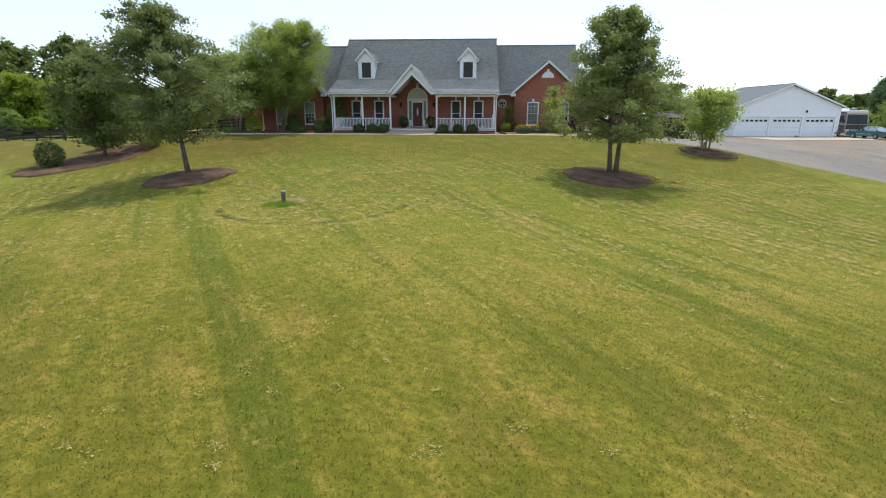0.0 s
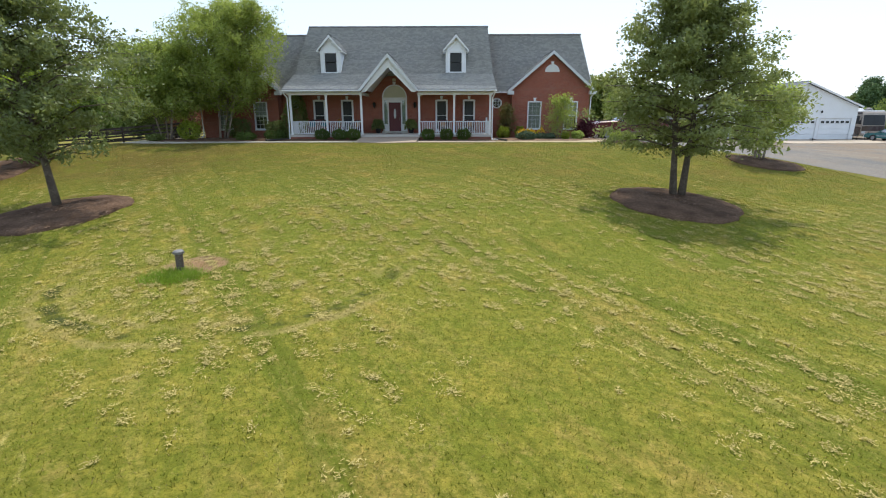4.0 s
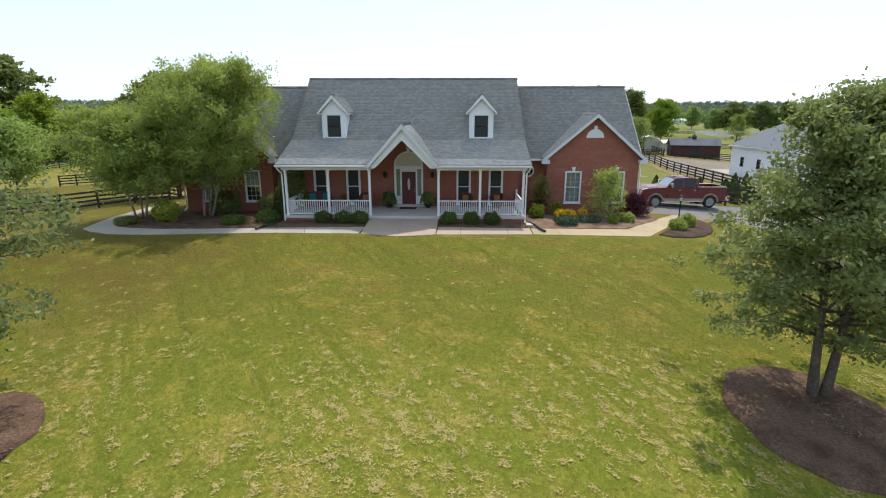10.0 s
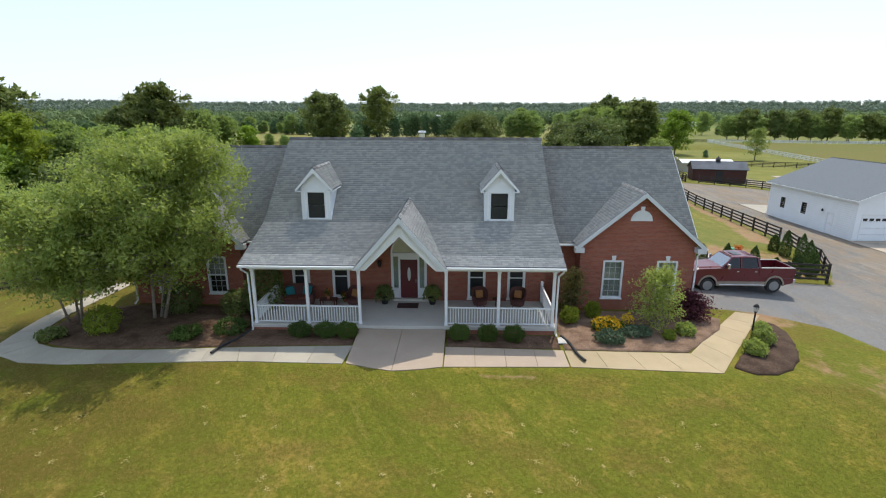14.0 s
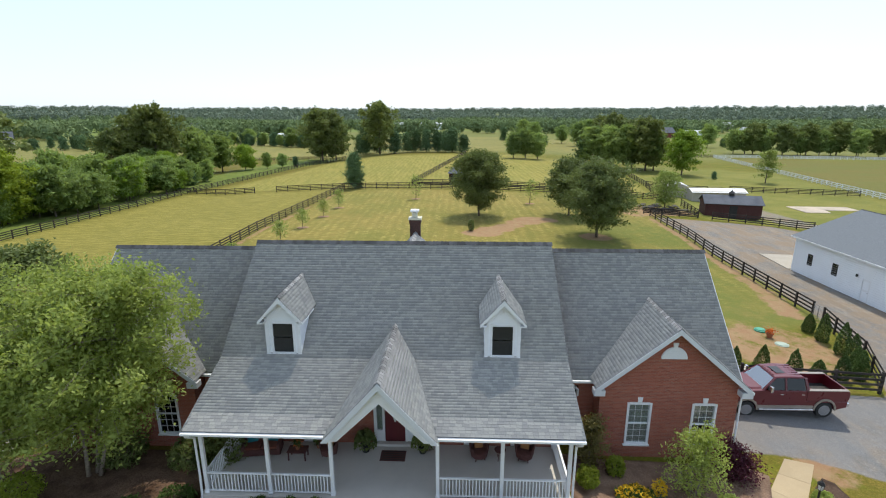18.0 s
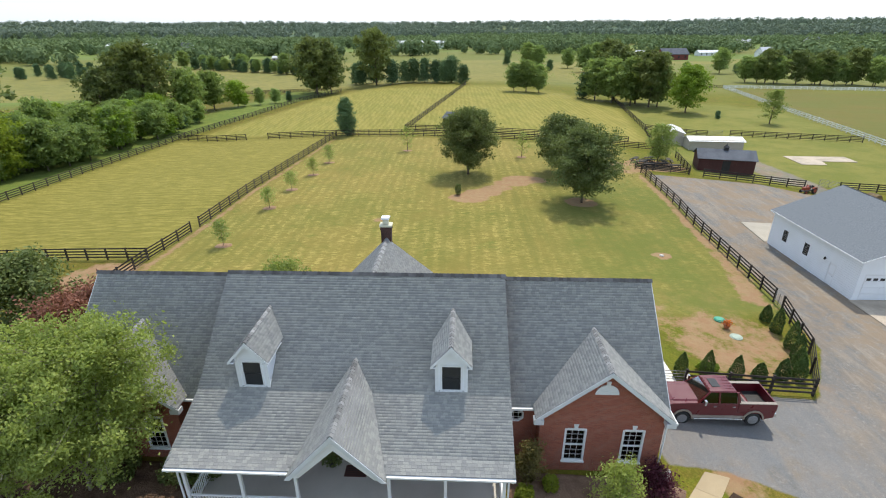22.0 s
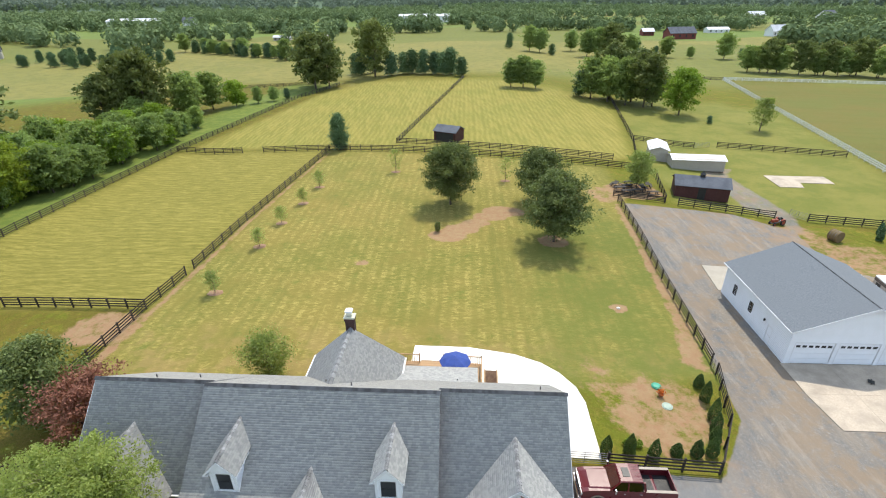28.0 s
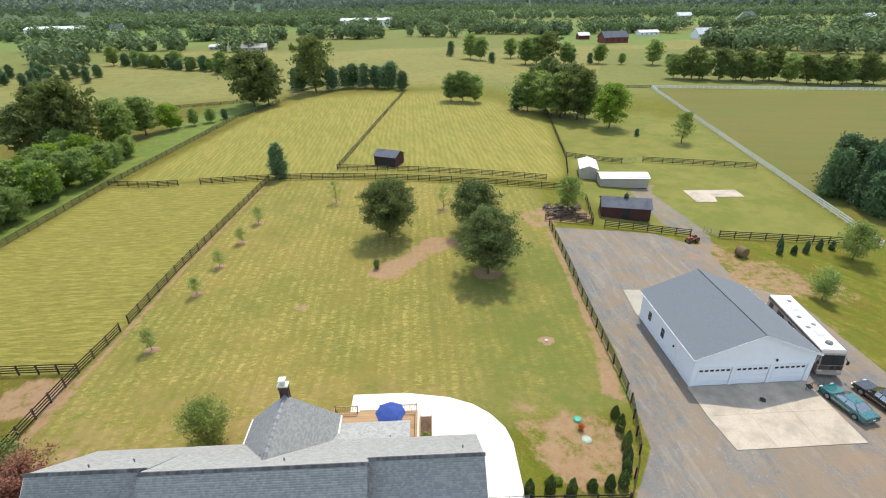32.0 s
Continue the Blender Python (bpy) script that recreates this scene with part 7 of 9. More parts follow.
wins = [(6.5, 7.2, 1.25, 2.4), (9.9, 10.6, 1.25, 2.4), (2.6, 3.5, -0.2, 2.05)]
part("wall", side_wall(0, 0.18, wins), SIDING, garage, "white sided garage wall")
part("wall", side_wall(GW - 0.18, GW, []), SIDING, garage)
part("wall", Geo().box(0.18, GW - 0.18, GD - 0.18, GD, -0.2, GE - 0.2).prism([(0, GD - 0.18, GE - 0.2), (GW, GD - 0.18, GE - 0.2), (GW / 2, GD - 0.18, GP - 0.25)], (0, 0.18, 0)), SIDING, garage)
for a, b, c, d in wins[:2]:
    w = part("window", Geo().box(-0.03, 0.12, a, a + 0.06, c, d).box(-0.03, 0.12, b - 0.06, b, c, d).box(-0.03, 0.12, a + 0.06, b - 0.06, c, c + 0.06).box(-0.03, 0.12, a + 0.06, b - 0.06, d - 0.06, d), BLACK, garage, "dark framed garage window")
    part("pane", Geo().box(0.04, 0.05, a + 0.06, b - 0.06, c + 0.06, d - 0.06), GLASS, w)
    part("muntin_grid", Geo().box(0.02, 0.035, a, b, (c + d) / 2 - 0.02, (c + d) / 2 + 0.02), BLACK, w)
d = part("side_door", Geo().box(0.03, 0.09, 2.62, 3.48, -0.18, 2.03), WHITE, garage, "white side door", bevel=0.01)
part("door_handle", Geo().lathe([(0.03, -0.03), (0.04, 0), (0.03, 0.03)], 8, (0.0, 2.75, 0.9)), CHROME, d)
part("door_panel", Geo().box(0.018, 0.029, 2.75, 3.35, 1.1, 1.85).box(0.018, 0.029, 2.75, 3.35, 0.1, 0.9), SIDING, d)
part("wall_lamp", Geo().lathe([(0.02, 0), (0.09, 0.04), (0.08, 0.25), (0.02, 0.3)], 8, (-0.12, 4.1, 2.0)).box(-0.1, -0.002, 4.06, 4.14, 2.1, 2.18), BLACKIRON, garage, "black wall lamp")
part("wall_lamp", Geo().lathe([(0.02, 0), (0.09, 0.04), (0.08, 0.25), (0.02, 0.3)], 8, (8.6, -0.14, 3.0)).box(8.56, 8.64, -0.12, -0.002, 3.1, 3.2), BLACKIRON, garage, "black wall lamp")
for x0, x1, z0, z1 in holes:
    dr = part("garage_door", Geo().box(x0 - 0.06, x0, -0.03, 0.19, 0.0, z1 + 0.06).box(x1, x1 + 0.06, -0.03, 0.19, 0.0, z1 + 0.06).box(x0, x1, -0.03, 0.19, z1, z1 + 0.06), WHITE, garage, "white sectional garage door with small windows")
    for k in range(4):
        part("door_panel", Geo().box(x0, x1, 0.06, 0.11, 0.0 + 0.605 * k + 0.008, 0.605 * (k + 1) - 0.008), SIDING, dr, bevel=0.012)
    for k in range(6):
        c = x0 + 0.36 + (x1 - x0 - 0.72) * k / 5
        part("door_window", Geo().box(c - 0.19, c + 0.19, 0.045, 0.058, 1.88, 2.12), SCREEN, dr)
for y in np.arange(0.18, GE - 0.3, 0.2):
    part("siding_course", Geo().box(-0.014, -0.001, 0.0, 2.55, y, y + 0.012).box(-0.014, -0.001, 3.55, GD, y, y + 0.012), FASCIA, garage)
for sg in (-1, 1):
    e = -0.35 if sg < 0 else GW + 0.35
    pl = [(e, GD + 0.3, GE - 0.15), (e, -0.3, GE - 0.15), (GW / 2, -0.3, GP), (GW / 2, GD + 0.3, GP)]
    part("roof", Geo().slab(pl if sg < 0 else [pl[1], pl[0], pl[3], pl[2]], 0.16), GARAGEROOF, garage, "blue-grey shingle roof")
    part("gutter", Geo().box(e - 0.07, e + 0.05, -0.3, GD + 0.3, GE - 0.30, GE - 0.18), WHITE, garage)
    g = Geo().prism([(e, -0.33, GE - 0.36), (GW / 2, -0.33, GP - 0.22), (GW / 2, -0.33, GP - 0.02), (e, -0.33, GE - 0.16)], (0, 0.03, 0))
    part("rake_board", g, WHITE, garage)
ridge_caps((GW / 2, -0.3, GP), (GW / 2, GD + 0.3, GP), garage, 0.2, cap=DARKRIDGE)


# ---- sheds ----
def shed(name, label, x, y, rot, w, d, he, hp, wallm, roofm, ridge_long=True, openings=()):
    base = thing(name, pose(x, y, gz(x, y) - 0.02, 0, 0, rot), label, "shed")
    wl = part("wall", Geo().box(-w / 2, w / 2, -d / 2, d / 2, 0, he).prism([(-w / 2, -d / 2, he), (-w / 2, d / 2, he), (-w / 2, 0, hp)], (w, 0, 0)), wallm, base)
    n = int(w / 0.6)
    for i in range(n):
        xx = -w / 2 + (i + 0.5) * w / n
        part("batten", Geo().box(xx - 0.03, xx + 0.03, -d / 2 - 0.02, -d / 2 - 0.001, 0.05, he - 0.02), wallm, wl)
    for sg in (-1, 1):
        pl = [(-w / 2 - 0.25, sg * (d / 2 + 0.3), he - 0.12), (w / 2 + 0.25, sg * (d / 2 + 0.3), he - 0.12), (w / 2 + 0.25, 0, hp + 0.12), (-w / 2 - 0.25, 0, hp + 0.12)]
        part("roof", Geo().slab(pl, 0.08), roofm, base)
    for a, b, z0, z1 in openings:
        part("door", Geo().box(a, b, -d / 2 - 0.05, -d / 2 - 0.021, z0, z1), BLACK, base)
    return base


s1 = shed("stable", "long dark red stable with blue-grey roof", 41.6, 115.0, -13, 8.6, 4.6, 2.5, 3.5, REDWOOD, DARKSHINGLE, openings=((-0.6, 0.6, 0.05, 2.1),))
part("cupola", Geo().box(-0.35, 0.35, -0.35, 0.35, 3.3, 3.95).lathe([(0.55, 3.95), (0.1, 4.35), (0.02, 4.6)], 4), BLACK, s1, "small dark roof cupola")
shed("metal_shed", "tan metal shed with white roof", 47.4, 132.5, -4, 10.2, 4.0, 2.4, 2.8, TANMETAL, WHITEMETAL)
shed("metal_carport", "tall tan metal carport with white roof", 41.4, 138.6, 78, 7.0, 3.6, 2.6, 3.1, TANMETAL, WHITEMETAL)
shed("run_in_shed", "small dark red run-in shed in the pasture", -4.6, 144.6, -24, 5.6, 4.4, 2.4, 3.3, REDWOOD, DARKSHINGLE, openings=((-2.2, 2.2, 0.05, 2.0),))
# picnic tables and benches stored in the corral
for k, (x, y, r) in enumerate(((27.6, 114.2, 4), (30.6, 113.6, 8), (27.4, 116.6, 60), (31.8, 115.8, 95), (33.0, 113.0, 4), (29.2, 115.6, 12), (28.6, 112.8, 6), (33.2, 117.2, 80), (30.2, 117.8, 20))):
    t = thing("picnic_table", pose(x, y, gz(x, y), 0, 0, r), "weathered dark picnic table on bare ground", "table", "picnic tables")
    part("tabletop", Geo().box(-1.0, 1.0, -0.38, 0.38, 0.70, 0.76), BLACKWOOD, t)
    for sg in (-1, 1):
        part("bench", Geo().box(-1.0, 1.0, sg * 0.7 - 0.14, sg * 0.7 + 0.14, 0.40, 0.45), BLACKWOOD, t)
        part("leg", Geo().tube([(sg * 0.7, -0.6, 0), (sg * 0.7, -0.2, 0.7)], 0.05, 4).tube([(sg * 0.7, 0.6, 0), (sg * 0.7, 0.2, 0.7)], 0.05, 4), BLACKWOOD, t)
        part("stretcher", Geo().box(sg * 0.7 - 0.03, sg * 0.7 + 0.03, -0.72, 0.72, 0.33, 0.40), BLACKWOOD, t)

# ---- vehicles ----


def wheel(parent, x, y, r, wide, rimm=None):
    s = 1 if y > 0 else -1
    t = part("wheel", Geo().lathe_y([(r * 0.62, -wide / 2), (r * 0.94, -wide / 2), (r, -wide * 0.32), (r, wide * 0.32), (r * 0.94, wide / 2), (r * 0.62, wide / 2)], 22, (x, y, r)), RUBBER, parent, "black tyre", smooth=False)
    part("rim", Geo().lathe_y([(r * 0.66, wide * 0.48 * s), (r * 0.63, wide * 0.56 * s), (r * 0.54, wide * 0.53 * s), (r * 0.2, wide * 0.52 * s), (r * 0.16, wide * 0.57 * s), (0.001, wide * 0.57 * s)], 18, (x, y, r)), rimm or ALLOY, t)
    for k in range(6):
        a = k * math.pi / 3
        cx, cz = x + math.cos(a) * r * 0.38, r + math.sin(a) * r * 0.38
        yy = y + wide * 0.575 * s
        dx, dz = math.cos(a) * r * 0.2, math.sin(a) * r * 0.2
        part("spoke", Geo().prism([(cx - dx - dz * 0.3, yy, cz - dz + dx * 0.3), (cx + dx - dz * 0.3, yy, cz + dz + dx * 0.3), (cx + dx + dz * 0.3, yy, cz + dz - dx * 0.3), (cx - dx + dz * 0.3, yy, cz - dz - dx * 0.3)], (0, -0.02 * s, 0)), rimm or ALLOY, t)


def extruded(pts, half, inset=0.0):
    """A side outline across the body's width; the upper points lean inwards."""
    zs = [p[1] for p in pts]
    lo, hi = min(zs), max(zs)
    g = Geo()
    n = len(pts)

    def y(p):
        return half - inset * max(0.0, (p[1] - lo) / (hi - lo))
    g.add([(p[0], -y(p), p[1]) for p in pts] + [(p[0], y(p), p[1]) for p in pts], [tuple(range(n))[::-1], tuple(range(n, 2 * n))] + [(i, (i + 1) % n, n + (i + 1) % n, n + i) for i in range(n)])
    return g


truck = thing("pickup_truck", pose(13.10, 52.90, -0.0, 0, 0, 181.5), "shiny maroon crew-cab pickup truck parked on gravel", "truck")
truck.location.z = gz(13.1, 52.9) + 0.01
arch = lambda c: [(c + 0.50 * math.cos(a), 0.40 + 0.50 * math.sin(a)) for a in np.linspace(math.pi, 0, 9)]
lower = [(-3.10, 0.55), *[(x, z) for x, z in arch(-1.98)], *[(x, z) for x, z in arch(1.98)], (3.05, 0.50), (3.10, 0.95), (3.02, 1.22), (2.6, 1.32), (1.25, 1.38), (-1.02, 1.38), (-1.02, 0.85), (-3.12, 0.85)]
part("body", extruded(lower, 1.0, 0.03), MAROON, truck, bevel=0.03)
part("hood", Geo().rings([[(1.1, -0.84, 1.37), (1.1, 0.84, 1.37), (1.1, 0.7, 1.44), (1.1, -0.7, 1.44)], [(2.5, -0.78, 1.30), (2.5, 0.78, 1.30), (2.5, 0.66, 1.38), (2.5, -0.66, 1.38)], [(3.0, -0.72, 1.15), (3.0, 0.72, 1.15), (3.0, 0.62, 1.22), (3.0, -0.62, 1.22)]]), MAROON, truck, smooth=False, bevel=0.015)
# cab: pillars and roof round real openings
cabp = [(1.25, 1.38), (0.62, 1.93), (-0.85, 1.95), (-1.02, 1.38)]
roofg = Geo().rings([[(0.66, -0.76, 1.90), (0.66, 0.76, 1.90), (0.60, 0.70, 1.965), (0.60, -0.70, 1.965)], [(-0.2, -0.78, 1.93), (-0.2, 0.78, 1.93), (-0.2, 0.72, 2.00), (-0.2, -0.72, 2.00)], [(-0.90, -0.76, 1.91), (-0.90, 0.76, 1.91), (-0.86, 0.70, 1.975), (-0.86, -0.70, 1.975)]])
part("cab_roof", roofg, MAROON, truck, bevel=0.02)
for k in range(5):
    part("roof_rib", Geo().box(-0.80, -0.28, -0.5 + 0.24 * k, -0.46 + 0.24 * k, 1.972, 2.0), MAROON, truck)
part("sunroof", Geo().box(-0.12, 0.34, -0.36, 0.36, 1.985, 2.006), SCREEN, truck, "dark glass sunroof")
for sg in (-1, 1):
    for (x0, z0), (x1, z1), w in (((1.25, 1.38), (0.64, 1.91), 0.09), ((0.12, 1.38), (0.10, 1.93), 0.09), ((-0.98, 1.38), (-0.88, 1.93), 0.14)):
        part("pillar", Geo().prism([(x0 - w, sg * 0.97, z0), (x0, sg * 0.97, z0), (x1, sg * 0.76, z1), (x1 - w, sg * 0.76, z1)], (0, -sg * 0.07, 0)), MAROON, truck)
    for a0, a1, b0, b1 in ((1.10, 0.16, 0.58, 0.13), (0.02, -0.92, 0.0, -0.86)):
        part("side_window", Geo().prism([(a0, sg * 0.955, 1.39), (a1, sg * 0.955, 1.39), (b1, sg * 0.755, 1.91), (b0, sg * 0.755, 1.91)], (0, -sg * 0.012, 0)), DARKGLASS, truck, "dark side window")
    for c in (-1.98, 1.98):
        ar = [(c + q * math.cos(a), 0.40 + q * math.sin(a)) for q, s in ((0.50, 1),) for a in np.linspace(math.pi, 0, 9)] + [(c + 0.60 * math.cos(a), 0.40 + 0.60 * math.sin(a)) for a in np.linspace(0, math.pi, 9)]
        part("fender_flare", Geo().prism([(x, sg * 0.99, z) for x, z in ar], (0, sg * 0.05, 0)), TAUPE, truck, "tan fender flare")
        wheel(truck, c, sg * 0.88, 0.44, 0.28)
    part("running_board", Geo().box(-1.35, 1.38, *sorted((sg * 0.98, sg * 1.12)), 0.42, 0.50), CHROME, truck, bevel=0.02)
    part("rocker_trim", Geo().box(-1.40, 1.40, *sorted((sg * 0.985, sg * 1.012)), 0.50, 0.64), TAUPE, truck)
    mr = part("mirror", Geo().box(0.88, 1.02, *sorted((sg * 1.04, sg * 1.24)), 1.38, 1.68), CHROME, truck, bevel=0.04)
    part("mirror_arm", Geo().tube([(0.98, sg * 0.95, 1.42), (0.95, sg * 1.08, 1.46)], 0.03, 6), BLACK, mr)
    part("headlight", Geo().box(2.98, 3.11, *sorted((sg * 0.62, sg * 0.98)), 0.90, 1.16), LAMPGLASS, truck, bevel=0.02)
    part("tail_light", Geo().box(-3.145, -3.08, *sorted((sg * 0.82, sg * 0.99)), 0.95, 1.32), DOORRED, truck)
    part("bed_side", Geo().prism([(-3.10, sg * 0.99, 0.85), (-1.02, sg * 0.99, 0.85), (-1.02, sg * 0.98, 1.38), (-3.10, sg * 0.98, 1.38)], (0, -sg * 0.16, 0)), MAROON, truck)
    part("bed_rail", Geo().box(-3.10, -1.04, *sorted((sg * 0.80, sg * 1.0)), 1.382, 1.41), TAUPE, truck)
    for z in (1.08,):
        part("door_handle", Geo().box(0.20, 0.36, *sorted((sg * 0.985, sg * 1.02)), 1.18, 1.22), CHROME, truck)
        part("door_handle", Geo().box(-0.86, -0.70, *sorted((sg * 0.985, sg * 1.02)), 1.18, 1.22), CHROME, truck)
part("windshield", Geo().prism([(1.22, -0.84, 1.40), (1.22, 0.84, 1.40), (0.66, 0.70, 1.90), (0.66, -0.70, 1.90)], (-0.012, 0, -0.01)), CARGLASS, truck, "sloping windshield")
part("rear_window", Geo().prism([(-1.0, -0.78, 1.40), (-1.0, 0.78, 1.40), (-0.90, 0.70, 1.90), (-0.90, -0.70, 1.90)], (0.012, 0, 0)), DARKGLASS, truck)
part("seats", Geo().box(0.0, 0.5, -0.7, 0.7, 0.9, 1.2).box(-0.1, 0.05, -0.7, 0.7, 1.1, 1.62).box(-0.95, -0.8, -0.7, 0.7, 1.0, 1.6), TAUPE, truck)
part("bed_floor", Geo().box(-3.05, -1.06, -0.82, 0.82, 0.853, 0.88), BLACK, truck, "black bed liner")
part("bed_front", Geo().box(-1.10, -1.03, -0.82, 0.82, 0.88, 1.36), BLACK, truck)
part("tailgate", Geo().box(-3.13, -3.05, -0.82, 0.82, 0.86, 1.40), MAROON, truck, bevel=0.015)
part("rear_bumper", Geo().box(-3.28, -3.12, -0.92, 0.92, 0.52, 0.74), CHROME, truck, bevel=0.03)
part("front_bumper", Geo().box(3.05, 3.25, -0.98, 0.98, 0.48, 0.74), CHROME, truck, bevel=0.04)
gr = part("grille", Geo().box(3.03, 3.13, -0.60, 0.60, 0.80, 1.20), CHROME, truck, "chrome grille")
for k in range(3):
    part("grille_bar", Geo().box(3.131, 3.14, -0.55, 0.55, 0.86 + 0.11 * k, 0.91 + 0.11 * k), BLACK, gr)
for k in range(5):
    part("marker_lamp", Geo().box(0.54, 0.60, -0.44 + 0.22 * k, -0.38 + 0.22 * k, 1.975, 2.01), RUSTCLOTH, truck)


for ob in truck.children:
    if not ob.name.startswith("wheel"):
        ob.scale.z = 1.10


def sedan(x, y, rot, paint, label):
    c = thing("sedan", pose(x, y, gz(x, y) + 0.01, 0, 0, rot), label, "car")
    ar = lambda q: [(q + 0.37 * math.cos(a), 0.30 + 0.37 * math.sin(a)) for a in np.linspace(math.pi, 0, 9)]
    low = [(-2.45, 0.40), *ar(-1.48), *ar(1.42), (2.40, 0.38), (2.46, 0.62), (2.30, 0.78), (1.05, 0.92), (-1.75, 0.96), (-2.42, 0.90), (-2.48, 0.6)]
    part("body", extruded(low, 0.92, 0.06), paint, c, bevel=0.035)
    part("roof", Geo().rings([[(0.35, -0.62, 1.36), (0.35, 0.62, 1.36), (0.3, 0.56, 1.42), (0.3, -0.56, 1.42)], [(-0.9, -0.62, 1.36), (-0.9, 0.62, 1.36), (-0.86, 0.56, 1.42), (-0.86, -0.56, 1.42)]]), paint, c, bevel=0.02)
    part("windshield", Geo().prism([(1.05, -0.76, 0.93), (1.05, 0.76, 0.93), (0.36, 0.60, 1.37), (0.36, -0.60, 1.37)], (-0.01, 0, -0.01)), CARGLASS, c)
    part("rear_window", Geo().prism([(-1.65, -0.74, 0.97), (-1.65, 0.74, 0.97), (-0.90, 0.60, 1.37), (-0.90, -0.60, 1.37)], (0.01, 0, -0.01)), CARGLASS, c)
    for sg in (-1, 1):
        for a0, a1, b0, b1 in ((0.95, -0.18, 0.36, -0.20), (-0.26, -1.50, -0.27, -0.88)):
            part("side_window", Geo().prism([(a0, sg * 0.86, 0.94), (a1, sg * 0.86, 0.95), (b1, sg * 0.61, 1.36), (b0, sg * 0.61, 1.36)], (0, -sg * 0.01, 0)), CARGLASS, c)
        for q0, q1 in (((1.06, 0.93), (0.34, 1.38)), ((-0.20, 0.94), (-0.22, 1.38)), ((-1.66, 0.96), (-0.88, 1.38))):
            part("pillar", Geo().prism([(q0[0] - 0.05, sg * 0.87, q0[1]), (q0[0] + 0.03, sg * 0.87, q0[1]), (q1[0] + 0.03, sg * 0.615, q1[1]), (q1[0] - 0.05, sg * 0.615, q1[1])], (0, -sg * 0.05, 0)), paint, c)
        for q in (-1.48, 1.42):
            wheel(c, q, sg * 0.80, 0.32, 0.21)
        part("headlight", Geo().box(2.36, 2.47, *sorted((sg * 0.50, sg * 0.86)), 0.62, 0.76), LAMPGLASS, c)
        part("tail_light", Geo().box(-2.50, -2.42, *sorted((sg * 0.45, sg * 0.88)), 0.70, 0.85), DOORRED, c)
        part("side_trim", Geo().box(-1.0, 1.0, *sorted((sg * 0.905, sg * 0.93)), 0.54, 0.60), CHROME, c)
        part("mirror", Geo().box(0.72, 0.84, *sorted((sg * 0.86, sg * 1.02)), 0.92, 1.05), paint, c, bevel=0.02)
    part("seats", Geo().box(-0.1, 0.05, -0.6, 0.6, 0.6, 1.15).box(-1.1, -0.95, -0.6, 0.6, 0.6, 1.12), TAUPE, c)
    part("front_bumper", Geo().box(2.42, 2.53, -0.88, 0.88, 0.36, 0.56), CHROME, c, bevel=0.03)
    part("rear_bumper", Geo().box(-2.56, -2.44, -0.88, 0.88, 0.40, 0.60), paint, c, bevel=0.03)
    part("plate", Geo().box(-2.575, -2.561, -0.16, 0.16, 0.66, 0.80), WHITE, c)


sedan(46.2, 65.3, 102, TEAL, "teal four-door sedan parked on brown gravel")
sedan(50.0, 65.7, 102, BLACKCAR, "black sedan parked on brown gravel")

rv = thing("motorhome", pose(47.9, 75.1, gz(47.9, 75.1), 0, 0, -96.0), "long white-roofed brown and tan motorhome beside the garage", "motorhome")
RL, RW_, RH = 5.55, 1.27, 3.35
part("body", extruded([(-RL, 0.5), (RL - 0.1, 0.45), (RL, 0.9), (RL, 1.5), (RL - 0.22, 3.0), (RL - 0.4, 3.2), (-RL, 3.2)], RW_, 0.0), RVTAN, rv, bevel=0.05)
part("roof", Geo().rings([[(-RL, -RW_, 3.2), (-RL, RW_, 3.2), (-RL, RW_ - 0.1, 3.32), (-RL, -RW_ + 0.1, 3.32)], [(RL - 0.45, -RW_, 3.2), (RL - 0.45, RW_, 3.2), (RL - 0.5, RW_ - 0.1, 3.32), (RL - 0.5, -RW_ + 0.1, 3.32)]]), WHITEMETAL, rv, "white rubber roof", bevel=0.03)
for sg in (-1, 1):
    part("lower_panel", Geo().prism([(-RL + 0.02, sg * RW_, 0.5), (RL - 0.1, sg * RW_, 0.5), (RL - 0.05, sg * RW_, 1.4), (2.0, sg * RW_, 1.7), (-1.5, sg * RW_, 1.25), (-RL + 0.02, sg * RW_, 1.5)], (0, sg * 0.012, 0)), RVBROWN, rv, "brown painted lower side")
    part("upper_stripe", Geo().prism([(-RL + 0.02, sg * RW_, 2.75), (RL - 0.3, sg * RW_, 2.95), (RL - 0.28, sg * RW_, 3.1), (-RL + 0.02, sg * RW_, 3.1)], (0, sg * 0.012, 0)), RVBROWN, rv)
    for a, b in ((-5.0, -4.3), (-3.2, -1.9), (-0.9, 0.6), (1.6, 2.7), (3.9, 4.9)):
        w = part("window", Geo().box(a - 0.05, b + 0.05, *sorted((sg * (RW_ + 0.001), sg * (RW_ + 0.02))), 1.78, 2.68), BLACK, rv)
        part("pane", Geo().box(a, b, *sorted((sg * (RW_ + 0.021), sg * (RW_ + 0.028))), 1.83, 2.63), SCREEN, w)
    for c in (3.5, -2.9, -3.9):
        wheel(rv, c, sg * 1.10, 0.46, 0.30)
    part("mirror", Geo().box(RL - 0.05, RL + 0.12, *sorted((sg * 1.42, sg * 1.62)), 1.75, 2.2), BLACK, rv, bevel=0.03)
    part("mirror_arm", Geo().tube([(RL - 0.25, sg * 1.2, 2.6), (RL + 0.0, sg * 1.5, 2.2)], 0.025, 6), BLACK, rv)
    part("headlight", Geo().box(RL - 0.02, RL + 0.02, *sorted((sg * 0.75, sg * 1.15)), 0.72, 0.95), LAMPGLASS, rv)
